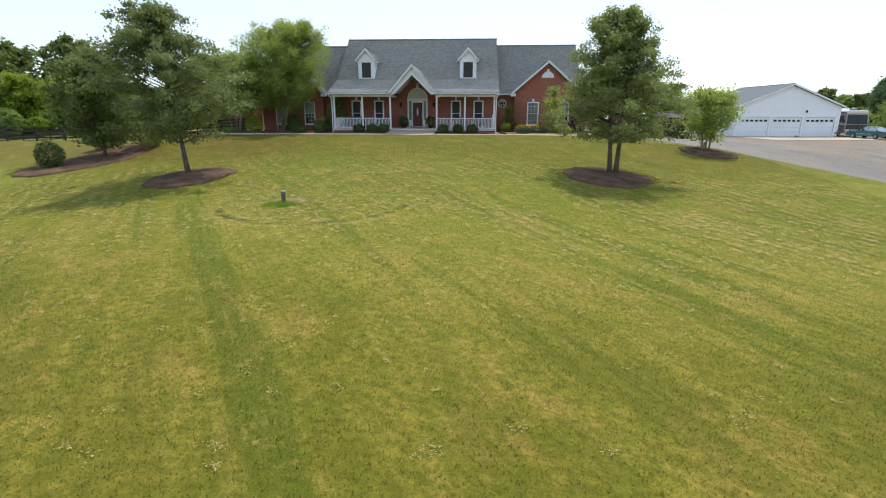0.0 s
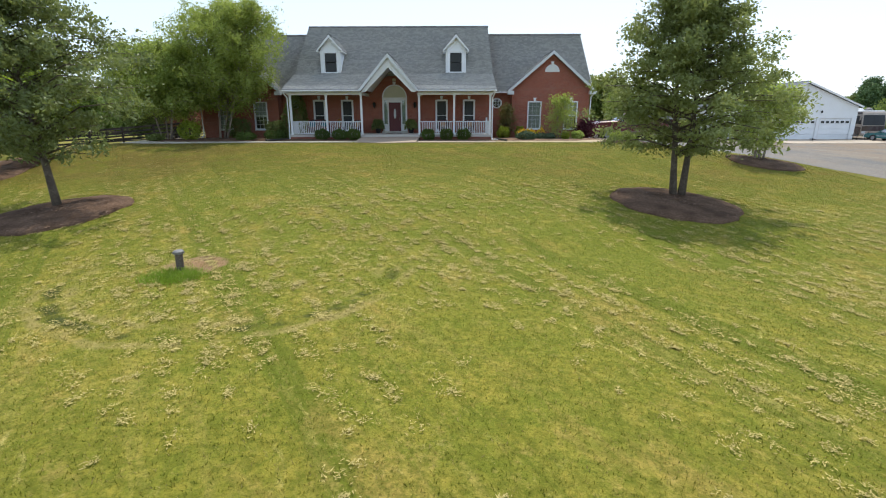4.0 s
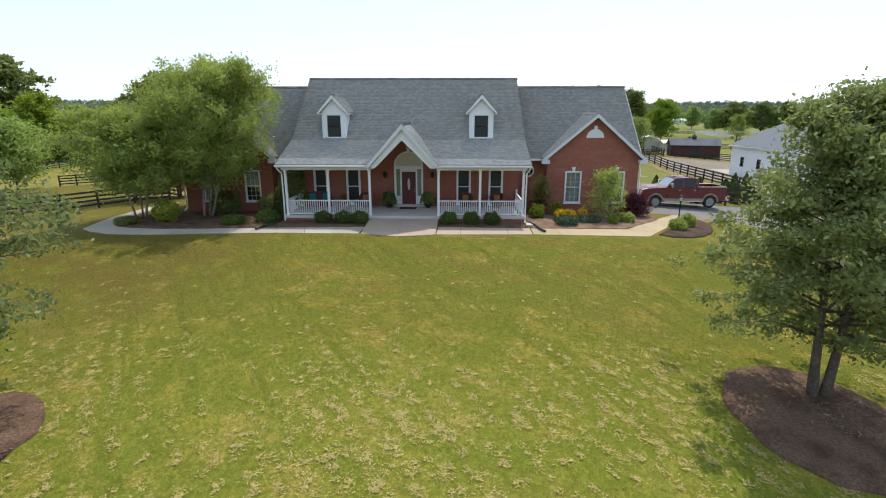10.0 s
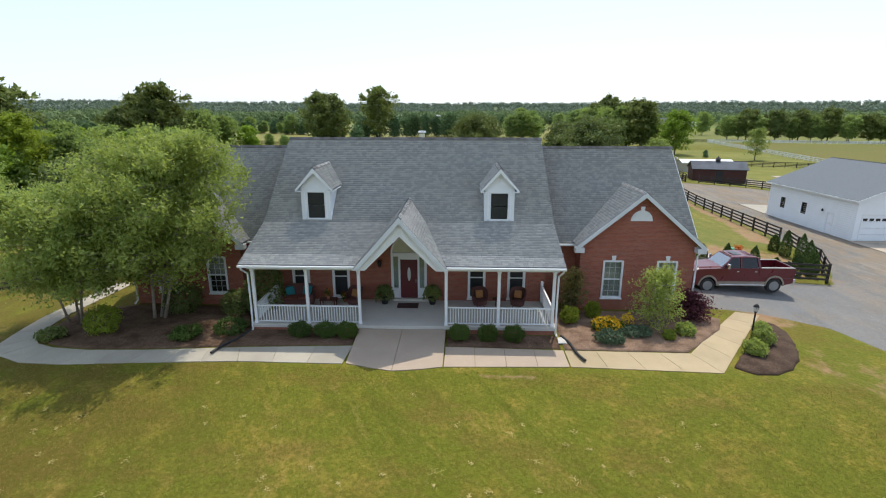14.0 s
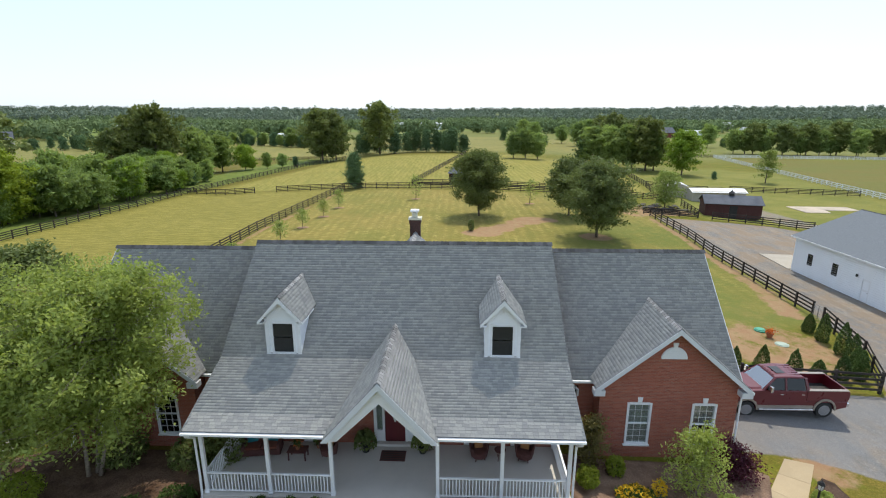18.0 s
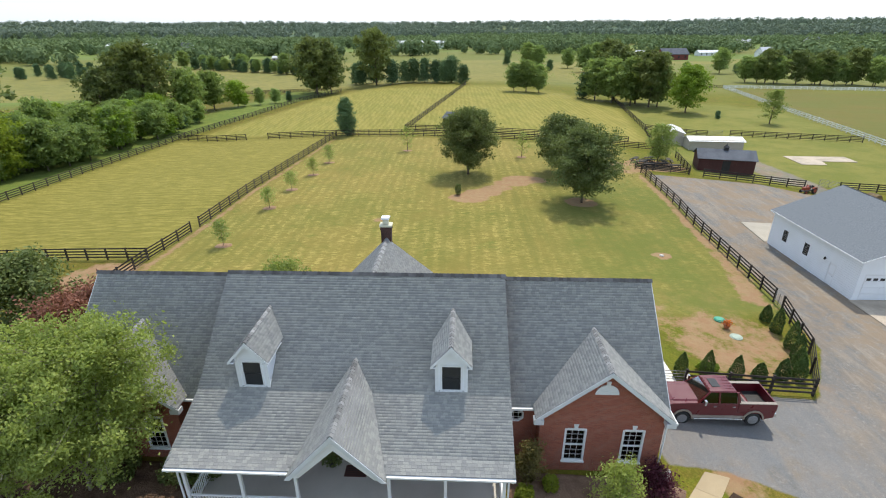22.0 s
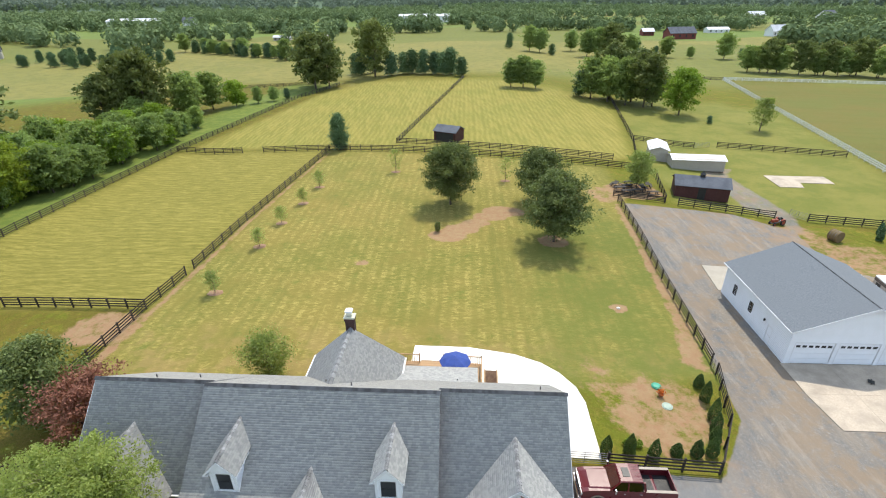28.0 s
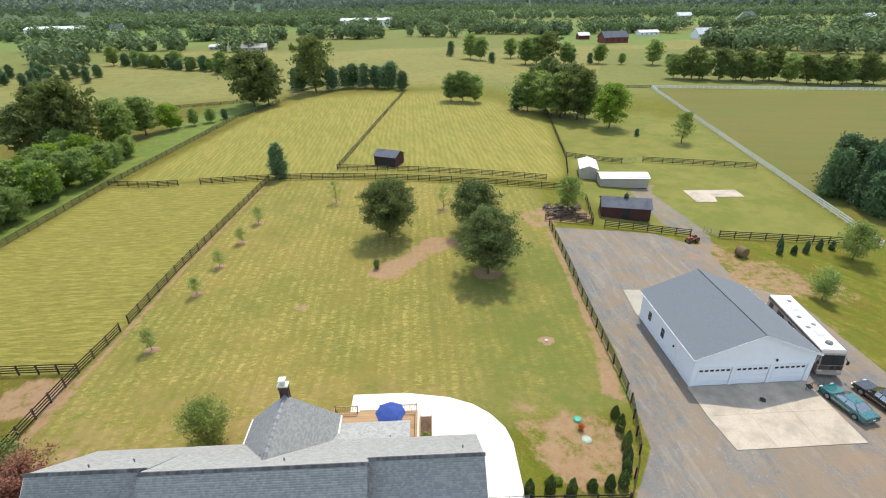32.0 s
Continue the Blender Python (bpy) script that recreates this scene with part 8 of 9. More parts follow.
part("windshield", Geo().prism([(RL + 0.006, -1.16, 1.62), (RL + 0.006, 1.16, 1.62), (RL - 0.19, 1.12, 2.80), (RL - 0.19, -1.12, 2.80)], (0.012, 0, 0.002)), SCREEN, rv, "large dark windshield")
part("windshield_pillar", Geo().prism([(RL + 0.025, -0.03, 1.62), (RL + 0.025, 0.03, 1.62), (RL - 0.165, 0.03, 2.8), (RL - 0.165, -0.03, 2.8)], (0.01, 0, 0)), BLACK, rv)
part("front_panel", Geo().box(RL + 0.001, RL + 0.03, -1.2, 1.2, 0.98, 1.55), RVBROWN, rv)
part("bumper", Geo().box(RL - 0.05, RL + 0.16, -1.25, 1.25, 0.42, 0.70), RVTAN, rv, bevel=0.04)
for x in (2.4, -2.4):
    part("air_conditioner", Geo().rings([[(x - 0.5, -0.38, 3.32), (x + 0.5, -0.38, 3.32), (x + 0.5, 0.38, 3.32), (x - 0.5, 0.38, 3.32)], [(x - 0.4, -0.3, 3.58), (x + 0.3, -0.3, 3.58), (x + 0.3, 0.3, 3.58), (x - 0.4, 0.3, 3.58)]]), WHITEMETAL, rv, bevel=0.04)
part("satellite_dome", Geo().lathe([(0.38, 3.32), (0.38, 3.42), (0.3, 3.56), (0.12, 3.64), (0.01, 3.65)], 16, (4.0, 0.1, 0)), ASHGREY, rv, smooth=True)
for x, y in ((0.6, 0.4), (-0.8, -0.4), (-4.2, 0.3), (1.2, -0.5)):
    part("roof_vent", Geo().box(x - 0.2, x + 0.2, y - 0.2, y + 0.2, 3.32, 3.42), ASHGREY, rv, bevel=0.02)
part("ladder", Geo().tube([(-RL - 0.1, 0.5, 0.8), (-RL - 0.1, 0.5, 3.3)], 0.02, 6).tube([(-RL - 0.1, 0.9, 0.8), (-RL - 0.1, 0.9, 3.3)], 0.02, 6), CHROME, rv)

tr = thing("tractor", pose(49.8, 104.4, gz(49.8, 104.4), 0, 0, 200), "small old red tractor parked on gravel", "tractor")
tr.scale = (0.82, 0.82, 0.82)
part("hood", Geo().box(0.1, 1.5, -0.28, 0.28, 0.65, 1.2), TRACTORRED, tr, bevel=0.06)
part("chassis", Geo().box(-0.9, 1.5, -0.2, 0.2, 0.4, 0.65), ASHGREY, tr)
part("seat", Geo().box(-0.8, -0.4, -0.25, 0.25, 0.95, 1.05).box(-0.85, -0.75, -0.25, 0.25, 1.05, 1.35), BLACK, tr)
part("steering_wheel", Geo().lathe([(0.2, 1.42), (0.23, 1.44), (0.2, 1.46)], 12, (-0.1, 0, 0)).tube([(0.1, 0, 1.1), (-0.1, 0, 1.44)], 0.02, 6), BLACK, tr)
part("exhaust", Geo().tube([(0.9, 0.1, 1.2), (0.9, 0.1, 1.8)], 0.035, 8), BLACKIRON, tr)
for sg in (-1, 1):
    part("mudguard", Geo().prism([(-1.1, sg * 0.45, 0.9), (-0.9, sg * 0.45, 1.22), (-0.4, sg * 0.45, 1.25), (-0.1, sg * 0.45, 0.95), (-0.4, sg * 0.45, 1.18), (-0.9, sg * 0.45, 1.15)], (0, sg * 0.35, 0)), TRACTORRED, tr)
    wheel(tr, -0.6, sg * 0.62, 0.58, 0.32, TRACTORRED)
    wheel(tr, 1.2, sg * 0.5, 0.33, 0.2, TRACTORRED)
hay = thing("hay_bale", pose(55.1, 98.9, gz(55.1, 98.9), 0, 0, 20), "large round weathered hay bale on grass", "hay bale")
part("roll", Geo().lathe_y([(0.02, -0.72), (0.78, -0.72), (0.84, -0.66), (0.85, 0.66), (0.78, 0.72), (0.02, 0.72)], 26, (0, 0, 0.82)), STRAW, hay, smooth=False)
for y in (-0.4, 0, 0.4):
    part("twine", Geo().lathe_y([(0.83, y - 0.012), (0.86, y - 0.012), (0.86, y + 0.012), (0.83, y + 0.012)], 26, (0, 0, 0.82)), ASHGREY, hay)

# ---- things on the lawn and drive ----
wh = thing("well_pipe", pose(-8.15, 19.2, gz(-8.15, 19.2)), "short dark well pipe with pale metal cap", "well pipe")
part("pipe", Geo().lathe([(0.085, -0.3), (0.085, 0.42), (0.07, 0.42)], 16), BARK, wh)
part("cap", Geo().lathe([(0.07, 0.42), (0.115, 0.42), (0.118, 0.475), (0.09, 0.50), (0.01, 0.505)], 16), ASHGREY, wh, "dull silver cap")
for k in range(4):
    a = k * 1.57 + 0.4
    part("bolt", Geo().lathe([(0.012, 0.43), (0.012, 0.46)], 6, (0.12 * math.cos(a), 0.12 * math.sin(a), 0)), ASHGREY, wh)
for k, (x, y, w, m, lb, hgt) in enumerate(((19.0, 64.5, 0.42, GREENPLASTIC, "round green plastic septic lid on bare ground", 0.16), (19.2, 62.1, 0.45, PALEGREEN, "round pale concrete lid on bare ground", 0.10), (18.6, 76.8, 0.22, STONE, "small pale round cleanout cap in bare ground", 0.1))):
    t = thing("septic_lid", pose(x, y, gz(x, y)), lb, "lid")
    part("ring", Geo().lathe([(w, -0.1), (w, hgt * 0.6), (w * 0.86, hgt * 0.8), (w * 0.8, hgt * 0.6)], 24), m, t)
    part("cover", Geo().lathe([(w * 0.8, hgt * 0.5), (w * 0.76, hgt), (w * 0.3, hgt * 1.15), (0.01, hgt * 1.15)], 24), m, t)
pot = thing("flower_pot", pose(19.0, 63.3, gz(19, 63.3)), "clay pot of orange flowers on bare ground", "plant pot")
part("pot", Geo().lathe([(0.16, 0), (0.24, 0.3), (0.27, 0.3), (0.27, 0.36), (0.22, 0.36)], 16), CLAY, pot)
rngp = np.random.default_rng(3)
part("flowers", crown_mesh("flowers", rngp.normal(size=(260, 3)) * np.array([0.17, 0.17, 0.1]) + np.array([0, 0, 0.5]), rngp, 0.07, LEAF_ORANGE), LEAF_ORANGE, pot)
lp = thing("lamp_post", pose(9.8, 44.55, gz(9.8, 44.55)) @ Matrix.Scale(0.9, 4), "black garden lamp post in a mulch bed", "lamp post")
part("pole", Geo().lathe([(0.075, -0.2), (0.075, 0.25), (0.045, 0.32), (0.04, 1.55), (0.06, 1.6)], 10), BLACKIRON, lp)
lan = part("lantern", Geo().lathe([(0.05, 1.6), (0.09, 1.64), (0.09, 1.66)], 6), BLACKIRON, lp)
part("pane", Geo().lathe([(0.085, 1.66), (0.125, 1.90)], 6), LAMPGLASS, lan)
part("hood", Geo().lathe([(0.16, 1.90), (0.08, 2.02), (0.02, 2.05), (0.015, 2.1)], 6), BLACKIRON, lan)
for k in range(6):
    a = k * math.pi / 3
    part("bar", Geo().tube([(0.088 * math.cos(a), 0.088 * math.sin(a), 1.66), (0.128 * math.cos(a), 0.128 * math.sin(a), 1.9)], 0.008, 4), BLACKIRON, lan)
for x, y, dx in ((0.98, 43.9, 0.5), (-13.75, 43.8, -0.55)):
    dp = thing("drain_pipe", pose(x, y, gz(x, y)), "black corrugated drain pipe lying across the bed", "pipe")
    path = [(0, 0.3, 0.10), (dx * 0.4, -0.5, 0.10), (dx * 0.9, -1.3, 0.11), (dx * 1.2, -2.1, 0.12)]
    part("pipe", Geo().tube([tuple(Vector(path[0]).lerp(Vector(path[-1]), q) + Vector((0.06 * math.sin(q * 6), 0, 0))) for q in np.linspace(0, 1, 40)], [0.055 + 0.010 * (i % 2) for i in range(40)], 8), BLACK, dp)
sb = thing("splash_block", pose(0.93, 43.75, gz(0.93, 43.75) + 0.03), "small pale splash block below a downspout", "splash block")
part("block", Geo().prism([(-0.14, 0.3, 0.0), (0.14, 0.3, 0), (0.2, -0.3, 0), (-0.2, -0.3, 0)], (0, 0, 0.07)), STONE, sb, bevel=0.02)
for k, (x, y, r) in enumerate(((8.95, 47.75, 0.2), (8.75, 47.4, 0.13))):
    st = thing("garden_stone", pose(x, y, gz(x, y) + 0.08), "pale weathered stone ornament in the bed", "stone")
    part("stone", Geo().lathe([(r * 0.9, -0.1), (r, r * 0.6), (r * 0.7, r * 1.3), (r * 0.5, r * 2.0), (0.02, r * 2.3)], 9), STONE, st, smooth=True)
# clutter by the garage
for k, (x, y, w, h) in enumerate(((44.0, 67.7, 0.5, 1.0), (45.2, 67.6, 0.6, 0.9), (38.4, 66.4, 0.5, 0.25))):
    t = thing("yard_clutter", pose(x, y, gz(x, y) + 0.06, 0, 0, 30 * k), "dark folded garden gear on the apron", "garden gear")
    part("frame", Geo().tube([(-w / 2, 0, 0), (-w / 2, 0, h * 0.6), (w / 2, 0, h), (w / 2, 0, 0)], 0.03, 6), BLACK, t)
    part("seat", Geo().prism([(-w / 2, -w / 2, h * 0.4), (w / 2, -w / 2, h * 0.4), (w / 2, w / 2, h * 0.5), (-w / 2, w / 2, h * 0.5)], (0, 0, 0.06)), BLACK, t)


# ---- the porch ----
def hp(u, v, z=0.0, rot=0.0):
    return house.matrix_world @ pose(u, v, FLOORZ + z, 0, 0, rot)


mat_ = thing("door_mat", hp(0, 2.55, 0.003), "dark patterned door mat before the door", "door mat")
part("mat", Geo().box(-0.55, 0.55, -0.35, 0.35, 0, 0.02), WICKER, mat_, bevel=0.006)
for k in range(5):
    part("mat_stripe", Geo().box(-0.5, 0.5, -0.28 + 0.13 * k, -0.24 + 0.13 * k, 0.0215, 0.026), BLACK, mat_)
for k, u in enumerate((-1.25, 1.28)):
    pl = thing("fern_planter", hp(u, 2.85), "leafy green fern in a dark pot", "potted plant", "ferns beside the door")
    part("pot", Geo().lathe([(0.15, 0), (0.22, 0.34), (0.24, 0.36), (0.2, 0.36)], 14), BLACK, pl)
    rg = np.random.default_rng(k)
    a, r = rg.uniform(0, 6.28, 1100), rg.uniform(0, 1, 1100)
    P = np.stack([np.cos(a) * r * 0.5, np.sin(a) * r * 0.42, 0.62 + 0.35 * np.sin(r * 2.6) - 0.45 * r ** 2 + rg.normal(size=1100) * 0.08], -1)
    part("fronds", crown_mesh("fronds", P, rg, 0.1, LEAF_DARK), LEAF_DARK, pl)


def wicker_chair(u, v, rot, cloth):
    """A barrel chair: a round seat, a shell that rises from the arms to the back, and a pillow."""
    c = thing("wicker_chair", hp(u, v, 0, rot), "brown wicker barrel chair with a bright pillow", "chair", "porch wicker chairs")
    part("seat", Geo().lathe([(0.30, 0.14), (0.36, 0.18), (0.37, 0.40), (0.30, 0.44), (0.01, 0.45)], 18), WICKER, c)
    rows = []
    for q in np.linspace(-125, 125, 19):
        a, k = radians(q), abs(q) / 125
        top = 0.98 - 0.36 * smooth01((k - 0.35) / 0.6)
        lean = 1.0 + 0.22 * (1 - k)
        rows.append([(r * math.sin(a) * (lean if z > 0.6 else 1), r * math.cos(a) * (lean if z > 0.6 else 1), z) for r, z in ((0.33, 0.36), (0.36, top - 0.03), (0.39, top), (0.42, top - 0.03), (0.39, 0.34))])
    part("backrest", Geo().rings(rows), WICKER, c)
    for k in range(4):
        a = radians(45 + 90 * k)
        part("leg", Geo().tube([(0.24 * math.cos(a), 0.24 * math.sin(a), 0.16), (0.30 * math.cos(a), 0.30 * math.sin(a), 0)], 0.022, 6), WICKER, c)
    cu = thing("cushion", hp(u, v, 0, rot), "gold patterned pillow on a wicker porch chair", "cushion")
    part("pad", Geo().prism([(-0.19, 0.10, 0.47), (0.19, 0.10, 0.47), (0.19, 0.24, 0.84), (-0.19, 0.24, 0.84)], (0, -0.1, 0.03)), cloth, cu, bevel=0.03)


wicker_chair(3.75, 2.55, 14, GOLDCLOTH), wicker_chair(5.7, 2.55, -18, GOLDCLOTH), wicker_chair(-2.8, 2.5, -25, GOLDCLOTH)
st = thing("side_table", hp(4.65, 2.5), "small dark side table between porch chairs", "table")
part("top", Geo().lathe([(0.24, 0.46), (0.25, 0.49), (0.02, 0.49)], 16), WICKER, st)
for k in range(3):
    part("leg", Geo().tube([(0.08 * math.cos(k * 2.1), 0.08 * math.sin(k * 2.1), 0.46), (0.2 * math.cos(k * 2.1), 0.2 * math.sin(k * 2.1), 0)], 0.018, 6), WICKER, st)
sofa = thing("wicker_settee", hp(-5.75, 2.55, 0, 8), "brown wicker settee with teal cushions", "settee")
part("seat", Geo().box(-0.75, 0.75, -0.36, 0.36, 0.12, 0.40), WICKER, sofa, bevel=0.03)
part("backrest", Geo().prism([(-0.75, 0.26, 0.38), (0.75, 0.26, 0.38), (0.7, 0.42, 0.95), (0.4, 0.44, 1.02), (-0.4, 0.44, 1.02), (-0.7, 0.42, 0.95)], (0, 0.07, 0)), WICKER, sofa)
for sg in (-1, 1):
    part("armrest", Geo().box(sg * 0.75 - 0.07, sg * 0.75 + 0.07, -0.36, 0.34, 0.12, 0.64), WICKER, sofa, bevel=0.03)
    part("cushion", Geo().box(sg * 0.36 - 0.34, sg * 0.36 + 0.34, -0.32, 0.24, 0.40, 0.50), RUSTCLOTH, sofa, bevel=0.03)
    ob = part("teal_pillow", Geo().box(-0.23, 0.23, -0.07, 0.07, 0, 0.44), TEALCLOTH, sofa, "teal throw pillow", bevel=0.04)
    ob.matrix_basis = pose(sg * 0.42, 0.16, 0.5, -18, sg * 8, 0)
ct = thing("coffee_table", hp(-4.1, 2.3), "low brown porch table with flower pot", "table")
part("top", Geo().box(-0.42, 0.42, -0.26, 0.26, 0.40, 0.44), WICKER, ct, bevel=0.01)
for a in (-0.36, 0.36):
    for b in (-0.2, 0.2):
        part("leg", Geo().box(a - 0.025, a + 0.025, b - 0.025, b + 0.025, 0, 0.40), WICKER, ct)
for k, (u, v, z) in enumerate(((-4.1, 2.3, 0.44), (-3.4, 3.0, 0.0))):
    fp = thing("flower_pot", hp(u, v, z), "small clay pot of red flowers on the porch", "plant pot")
    part("pot", Geo().lathe([(0.08, 0), (0.12, 0.2), (0.13, 0.2), (0.11, 0.2)], 12), CLAY, fp)
    rg = np.random.default_rng(40 + k)
    part("leaves", crown_mesh("leaves", rg.normal(size=(220, 3)) * 0.09 + np.array([0, 0, 0.34]), rg, 0.06, LEAF_BOX), LEAF_BOX, fp)
    part("petals", crown_mesh("petals", rg.normal(size=(80, 3)) * 0.09 + np.array([0, 0, 0.42]), rg, 0.05, LEAF_ORANGE), LEAF_ORANGE, fp)

# ---- deck and umbrella behind the house ----
deck = thing("deck", pose(0.1, 63.2, -0.35), "small raised wooden deck behind the house", "deck")
for k in range(15):
    part("plank", Geo().box(-4.6 + 0.0, 3.4, -2.0 + 0.29 * k, -2.0 + 0.29 * k + 0.275, 0.0, 0.05), DECKWOOD, deck)
part("joists", Geo().box(-4.5, 3.3, -1.95, -1.85, -0.6, -0.003).box(-4.5, 3.3, 2.15, 2.25, -0.6, -0.003), DECKWOOD, deck)
for a, b in (((-4.5, 2.2), (-2.4, 2.2)), ((-0.2, 2.2), (3.3, 2.2)), ((3.3, 2.2), (3.3, -1.8)), ((-4.5, 2.2), (-4.5, -1.8))):
    rl = part("railing", Geo().prism([(a[0] - 0.05, a[1] - 0.05, 0.9), (b[0] + 0.05, b[1] - 0.05, 0.9), (b[0] + 0.05, b[1] + 0.05, 0.9), (a[0] - 0.05, a[1] + 0.05, 0.9)] if a[1] == b[1] else [(a[0] - 0.05, a[1], 0.9), (a[0] + 0.05, a[1], 0.9), (b[0] + 0.05, b[1], 0.9), (b[0] - 0.05, b[1], 0.9)], (0, 0, 0.05)), DECKWOOD, deck, "brown wooden railing")
    n = max(2, int(math.hypot(b[0] - a[0], b[1] - a[1]) / 0.16))
    for k in range(n + 1):
        x, y = a[0] + (b[0] - a[0]) * k / n, a[1] + (b[1] - a[1]) * k / n
        h = 0.05 if k in (0, n) else 0.018
        part("baluster", Geo().box(x - h, x + h, y - h, y + h, 0.05, 0.9 if h < 0.03 else 1.05), DECKWOOD, rl)
for k in range(3):
    part("step", Geo().box(-2.3, -0.3, 2.26 + 0.28 * k, 2.53 + 0.28 * k, -0.10 - 0.17 * k, -0.05 - 0.17 * k), DECKWOOD, deck)
um = thing("patio_umbrella", pose(1.1, 63.4, -0.30), "open blue patio umbrella over the deck", "umbrella")
part("pole", Geo().tube([(0, 0, 0), (0, 0, 2.55)], 0.022, 8), ASHGREY, um)
part("foot", Geo().lathe([(0.26, 0), (0.26, 0.05), (0.05, 0.1), (0.04, 0.3)], 16), BLACK, um)
can = part("canopy", Geo().rings([[(r * math.cos(2 * math.pi * k / 8), r * math.sin(2 * math.pi * k / 8), z) for k in range(8)] for r, z in ((1.36, 1.82), (1.40, 1.95), (0.9, 2.24), (0.35, 2.44), (0.03, 2.52), (0.3, 2.40), (0.88, 2.20), (1.36, 1.93), (1.34, 1.82))], cap=False), BLUECLOTH, um, "blue canvas canopy")
for k in range(8):
    a = 2 * math.pi * k / 8
    part("rib", Geo().tube([(0.04 * math.cos(a), 0.04 * math.sin(a), 2.47), (1.36 * math.cos(a), 1.36 * math.sin(a), 1.92)], 0.01, 5), ASHGREY, can)
tb = thing("patio_table", pose(1.1, 63.4, -0.30), "round dark patio table under the umbrella", "table")
part("tabletop", Geo().lathe([(0.6, 0.70), (0.62, 0.73), (0.05, 0.73), (0.05, 0.70)], 20), BLACK, tb)
for k in range(4):
    a = k * math.pi / 2 + 0.6
    part("leg", Geo().tube([(0.5 * math.cos(a), 0.5 * math.sin(a), 0), (0.4 * math.cos(a), 0.4 * math.sin(a), 0.7)], 0.02, 6), BLACK, tb)
rb = thing("raised_bed", pose(4.3, 63.0, gz(4.3, 63) + 0.05), "narrow planted bed with dark soil beside deck", "planting bed")
part("soil", Geo().box(-0.5, 0.5, -1.9, 2.0, -0.1, 0.12), MULCH, rb)
part("edging", Geo().box(-0.6, -0.5, -2.0, 2.1, -0.1, 0.2).box(0.5, 0.6, -2.0, 2.1, -0.1, 0.2), DECKWOOD, rb)
shrub("bed_plants", "green plants in the bed beside the deck", 4.3, 62.2, 0.8, 0.7, LEAF_BIRCH, 700, 0.09, 140, z=gz(4.3, 62.2) + 0.1, depth=1.2)


# ---- far buildings ----
def far_building(name, label, x, y, rot, w, d, he, hp_, wallm, roofm, bays=4):
    b = thing(name, pose(x, y, gz(x, y) - 0.3, 0, 0, rot), label, "building")
    part("wall", Geo().box(-w / 2, w / 2, -d / 2, d / 2, 0, he).prism([(-w / 2, -d / 2, he), (-w / 2, d / 2, he), (-w / 2, 0, hp_)], (w, 0, 0)), wallm, b)
    for sg in (-1, 1):
        part("roof", Geo().slab([(-w / 2 - 0.5, sg * (d / 2 + 0.6), he - 0.3), (w / 2 + 0.5, sg * (d / 2 + 0.6), he - 0.3), (w / 2 + 0.5, 0, hp_ + 0.3), (-w / 2 - 0.5, 0, hp_ + 0.3)], 0.25), roofm, b)
    for k in range(bays):
        c = -w / 2 + (k + 0.5) * w / bays
        part("window", Geo().box(c - 0.6, c + 0.6, -d / 2 - 0.06, -d / 2 - 0.01, he * 0.35, he * 0.75), SCREEN, b)
    return b


FB = (("barn", "far red barn with dark roof", 163, 482, 10, 22, 12, 5, 9, BARNRED, DARKSHINGLE), ("barn", "small red barn with pale roof", 148, 520, 5, 10, 8, 4, 6, BARNRED, LIGHTROOF), ("warehouse", "long white building among far trees", -440, 690, 12, 60, 24, 7, 9, WHITEMETAL, LIGHTROOF),
      ("farmhouse", "white farmhouse among far trees", -375, 702, 8, 14, 10, 6, 10, WHITEMETAL, DARKSHINGLE), ("outbuilding", "low tan building in far field", -135, 455, 6, 24, 9, 3.5, 5.5, TANMETAL, TANMETAL), ("outbuilding", "low shed with white roof in far field", -167, 473, 6, 14, 8, 3, 4, TANMETAL, LIGHTROOF),
      ("warehouse", "large pale industrial building beyond the woods", -80, 790, 4, 70, 30, 9, 11, WHITEMETAL, LIGHTROOF), ("farmhouse", "white farmhouse with grey roof", 254, 510, 20, 18, 9, 4.5, 9, WHITEMETAL, LIGHTROOF), ("farmhouse", "low white house in a far field", 222, 555, 5, 20, 9, 3.5, 5, WHITEMETAL, LIGHTROOF),
      ("farmhouse", "large pale house with steep roof on a rise", 415, 718, 30, 22, 14, 8, 14, WHITEMETAL, DARKSHINGLE), ("farmhouse", "white-roofed house beyond far fields", 392, 845, 10, 24, 12, 6, 10, TANMETAL, LIGHTROOF), ("farmhouse", "grey house beyond the paddock", -300, 330, 40, 16, 10, 5, 9, TANMETAL, DARKSHINGLE),
      ("farmhouse", "far white house beyond the trees", 560, 700, 20, 20, 12, 6, 10, WHITEMETAL, LIGHTROOF), ("farmhouse", "tan two-storey house beyond the pond", -150, 165, 55, 14, 9, 5, 8, TANMETAL, DARKSHINGLE))
for q in FB:
    far_building(*q)

# ---- grass ----


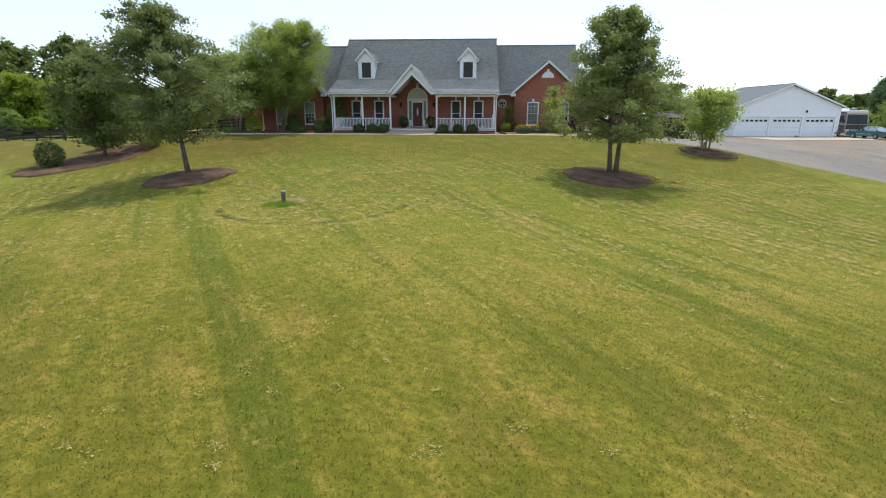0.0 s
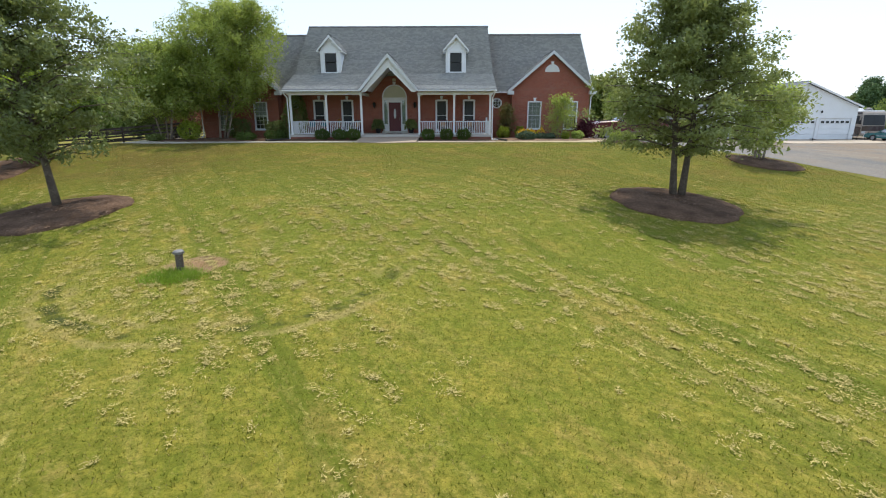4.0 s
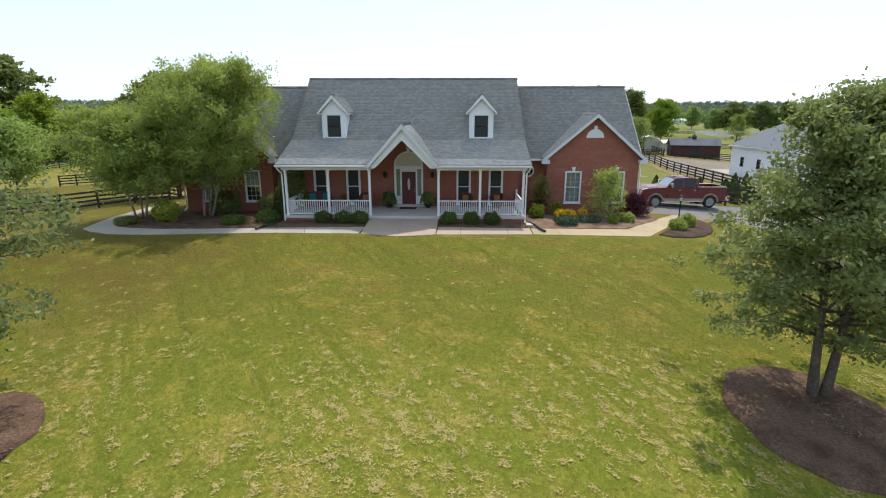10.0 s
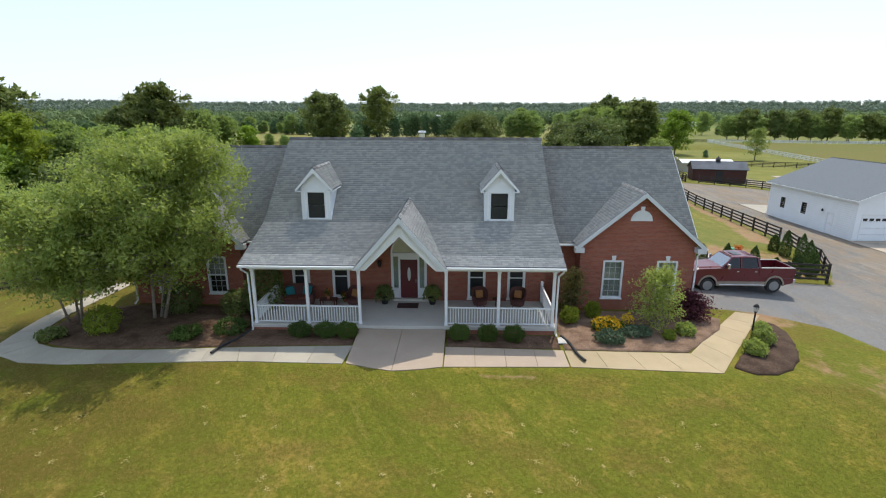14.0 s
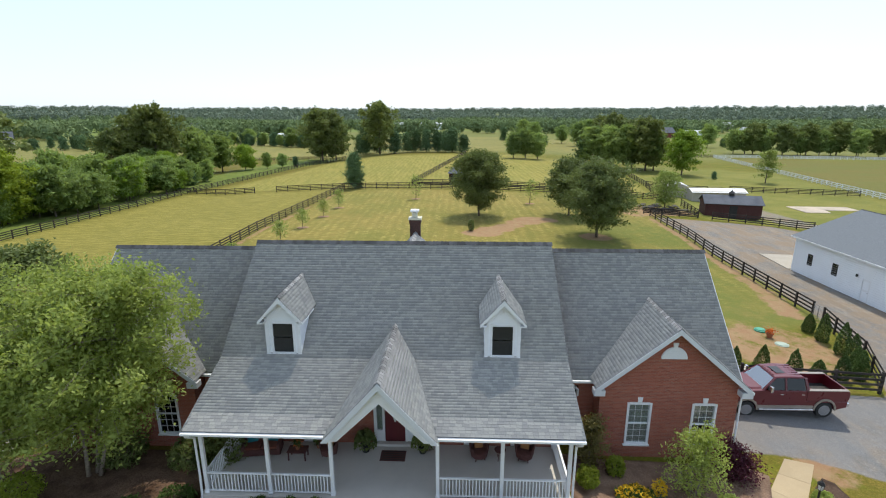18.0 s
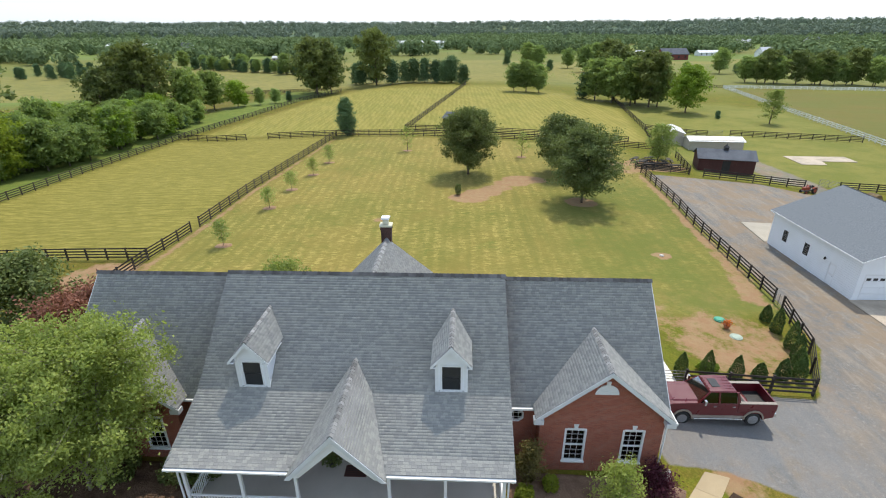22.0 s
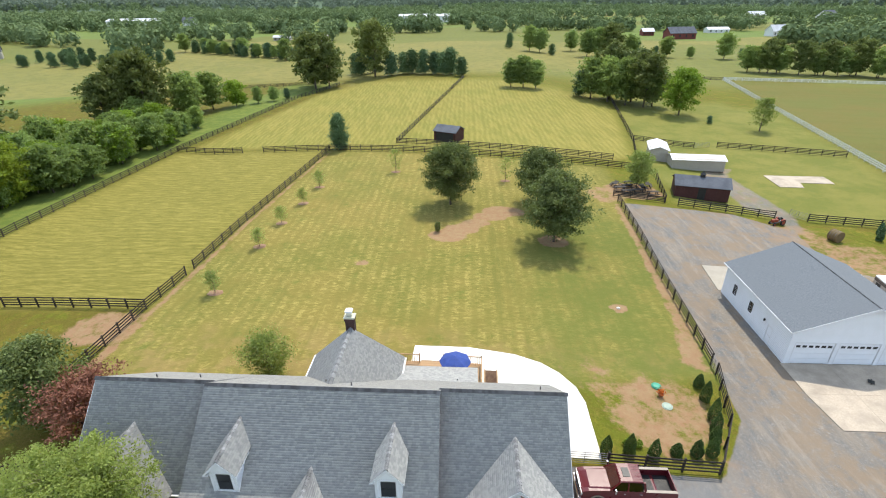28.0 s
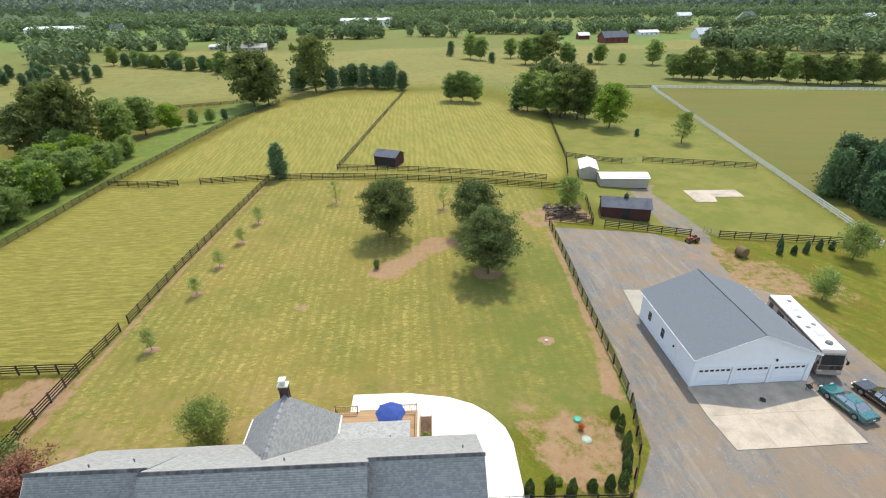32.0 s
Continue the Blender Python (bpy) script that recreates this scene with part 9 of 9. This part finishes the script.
def grass(name, label, x0, x1, y0, y1, n, high, wide, material, seed, keep=None):
    """Single blades over a stretch of lawn, each a bent triangle."""
    rng = np.random.default_rng(seed)
    X, Y = rng.uniform(x0, x1, n), y0 + (y1 - y0) * rng.uniform(0, 1, n) ** 1.1
    if keep is not None:
        k = keep(X, Y, rng)
        X, Y = X[k], Y[k]
    n = len(X)
    Z = gzs(X, Y) - 0.01
    a = rng.uniform(0, 2 * np.pi, n)
    w = wide * rng.uniform(0.6, 1.4, n)
    h = high * rng.uniform(0.45, 1.3, n)
    lean = rng.uniform(0.2, 1.1, n) * h
    b = rng.uniform(0, 2 * np.pi, n)
    V = np.stack([np.stack([X - np.cos(a) * w, Y - np.sin(a) * w, Z], -1), np.stack([X + np.cos(a) * w, Y + np.sin(a) * w, Z], -1), np.stack([X + np.cos(b) * lean, Y + np.sin(b) * lean, Z + h], -1)], 1).reshape(-1, 3)
    me = array_mesh(name, V, np.arange(3 * n).reshape(n, 3), material)
    return tagged(part(name, me, material), label, "grass", kind="stuff")


def off_beds(X, Y, rng):
    k = np.ones(len(X), bool)
    for x, y, rx, ry in ((6.5, 27.1, 2.15, 2.4), (-15.5, 24.9, 2.1, 2.2), (15.9, 37.6, 1.8, 2.1)):
        k &= np.hypot((X - x) / rx, (Y - y) / ry) > 1
    k &= Y < np.interp(X, [-26, -22, -17, -13, -9, -6.5, -4, 0, 7, 10], [40.2, 40.5, 40.7, 41.0, 41.1, 40.65, 41.0, 41.2, 41.0, 40.8])
    k &= inside(X, Y, DRIVE, 0.1) < 0.5
    return k


grass("lawn_grass", "short mown green lawn grass before the house", -26, 19, 2.5, 40.9, 640000, 0.045, 0.007, BLADE, 1, off_beds)


def clippings(name, label, count, seed):
    """Dry clippings in flat clumps, strung along the mower's rows."""
    rng = np.random.default_rng(seed)
    w = np.array([math.cos(ROWWAY), math.sin(ROWWAY)])
    c = np.array([-w[1], w[0]])
    s, t = rng.uniform(-46, 26, count), np.round(rng.uniform(-14, 40, count) / 0.62) * 0.62 + rng.normal(size=count) * 0.12
    X, Y = s * w[0] + t * c[0], s * w[1] + t * c[1]
    thin = 0.5 + 0.5 * np.sin(X * 0.55 + 1.3 * np.sin(Y * 0.31)) * np.cos(Y * 0.43 + X * 0.2) + 0.25 * np.sin(t * 9.1)
    k = (X > -25) & (X < 18) & (Y > 3.5) & off_beds(X, Y, rng) & (rng.uniform(0, 1, count) < thin * np.interp(Y, [3, 13, 18, 27, 31, 40], [0.05, 0.15, 0.85, 0.85, 0.10, 0.0]))
    X, Y = X[k], Y[k]
    m = 24
    n = len(X) * m
    big = np.repeat(rng.uniform(0.45, 1.5, len(X)), m)
    turn = np.repeat(ROWWAY + rng.normal(size=len(X)) * 0.8, m)
    p, q = rng.normal(size=n) * 0.085 * big, rng.normal(size=n) * 0.055 * big
    PX, PY = np.repeat(X, m) + p * np.cos(turn) - q * np.sin(turn), np.repeat(Y, m) + p * np.sin(turn) + q * np.cos(turn)
    Z = gzs(PX, PY) + rng.uniform(0.016, 0.042, n)
    a = rng.uniform(0, 2 * np.pi, n)
    small = np.interp(PY, [8, 18], [0.6, 1.0])
    L, wd = rng.uniform(0.018, 0.055, n) * small, rng.uniform(0.005, 0.014, n) * small
    ux, uy = np.cos(a), np.sin(a)
    V = np.stack([np.stack([PX - ux * L - uy * wd, PY - uy * L + ux * wd, Z], -1), np.stack([PX - ux * L + uy * wd, PY - uy * L - ux * wd, Z], -1), np.stack([PX + ux * L, PY + uy * L, Z + rng.uniform(-0.005, 0.012, n)], -1)], 1).reshape(-1, 3)
    tagged(part(name, array_mesh(name, V, np.arange(3 * n).reshape(n, 3), DRY), DRY), label, "clippings", kind="stuff")


clippings("lawn_clippings", "pale dry clippings lying in clumps on the lawn", 80000, 2)


def round_tuft(X, Y, rng):
    q = np.hypot((X + 8.1) / 0.75, (Y - 18.75) / 0.5) + rng.normal(size=len(X)) * 0.18
    return q < 0.85


grass("well_tuft", "tall bright green tuft beside the well pipe", -9.0, -7.2, 18.1, 19.4, 4200, 0.17, 0.008, LEAF_BRIGHT, 3, round_tuft)
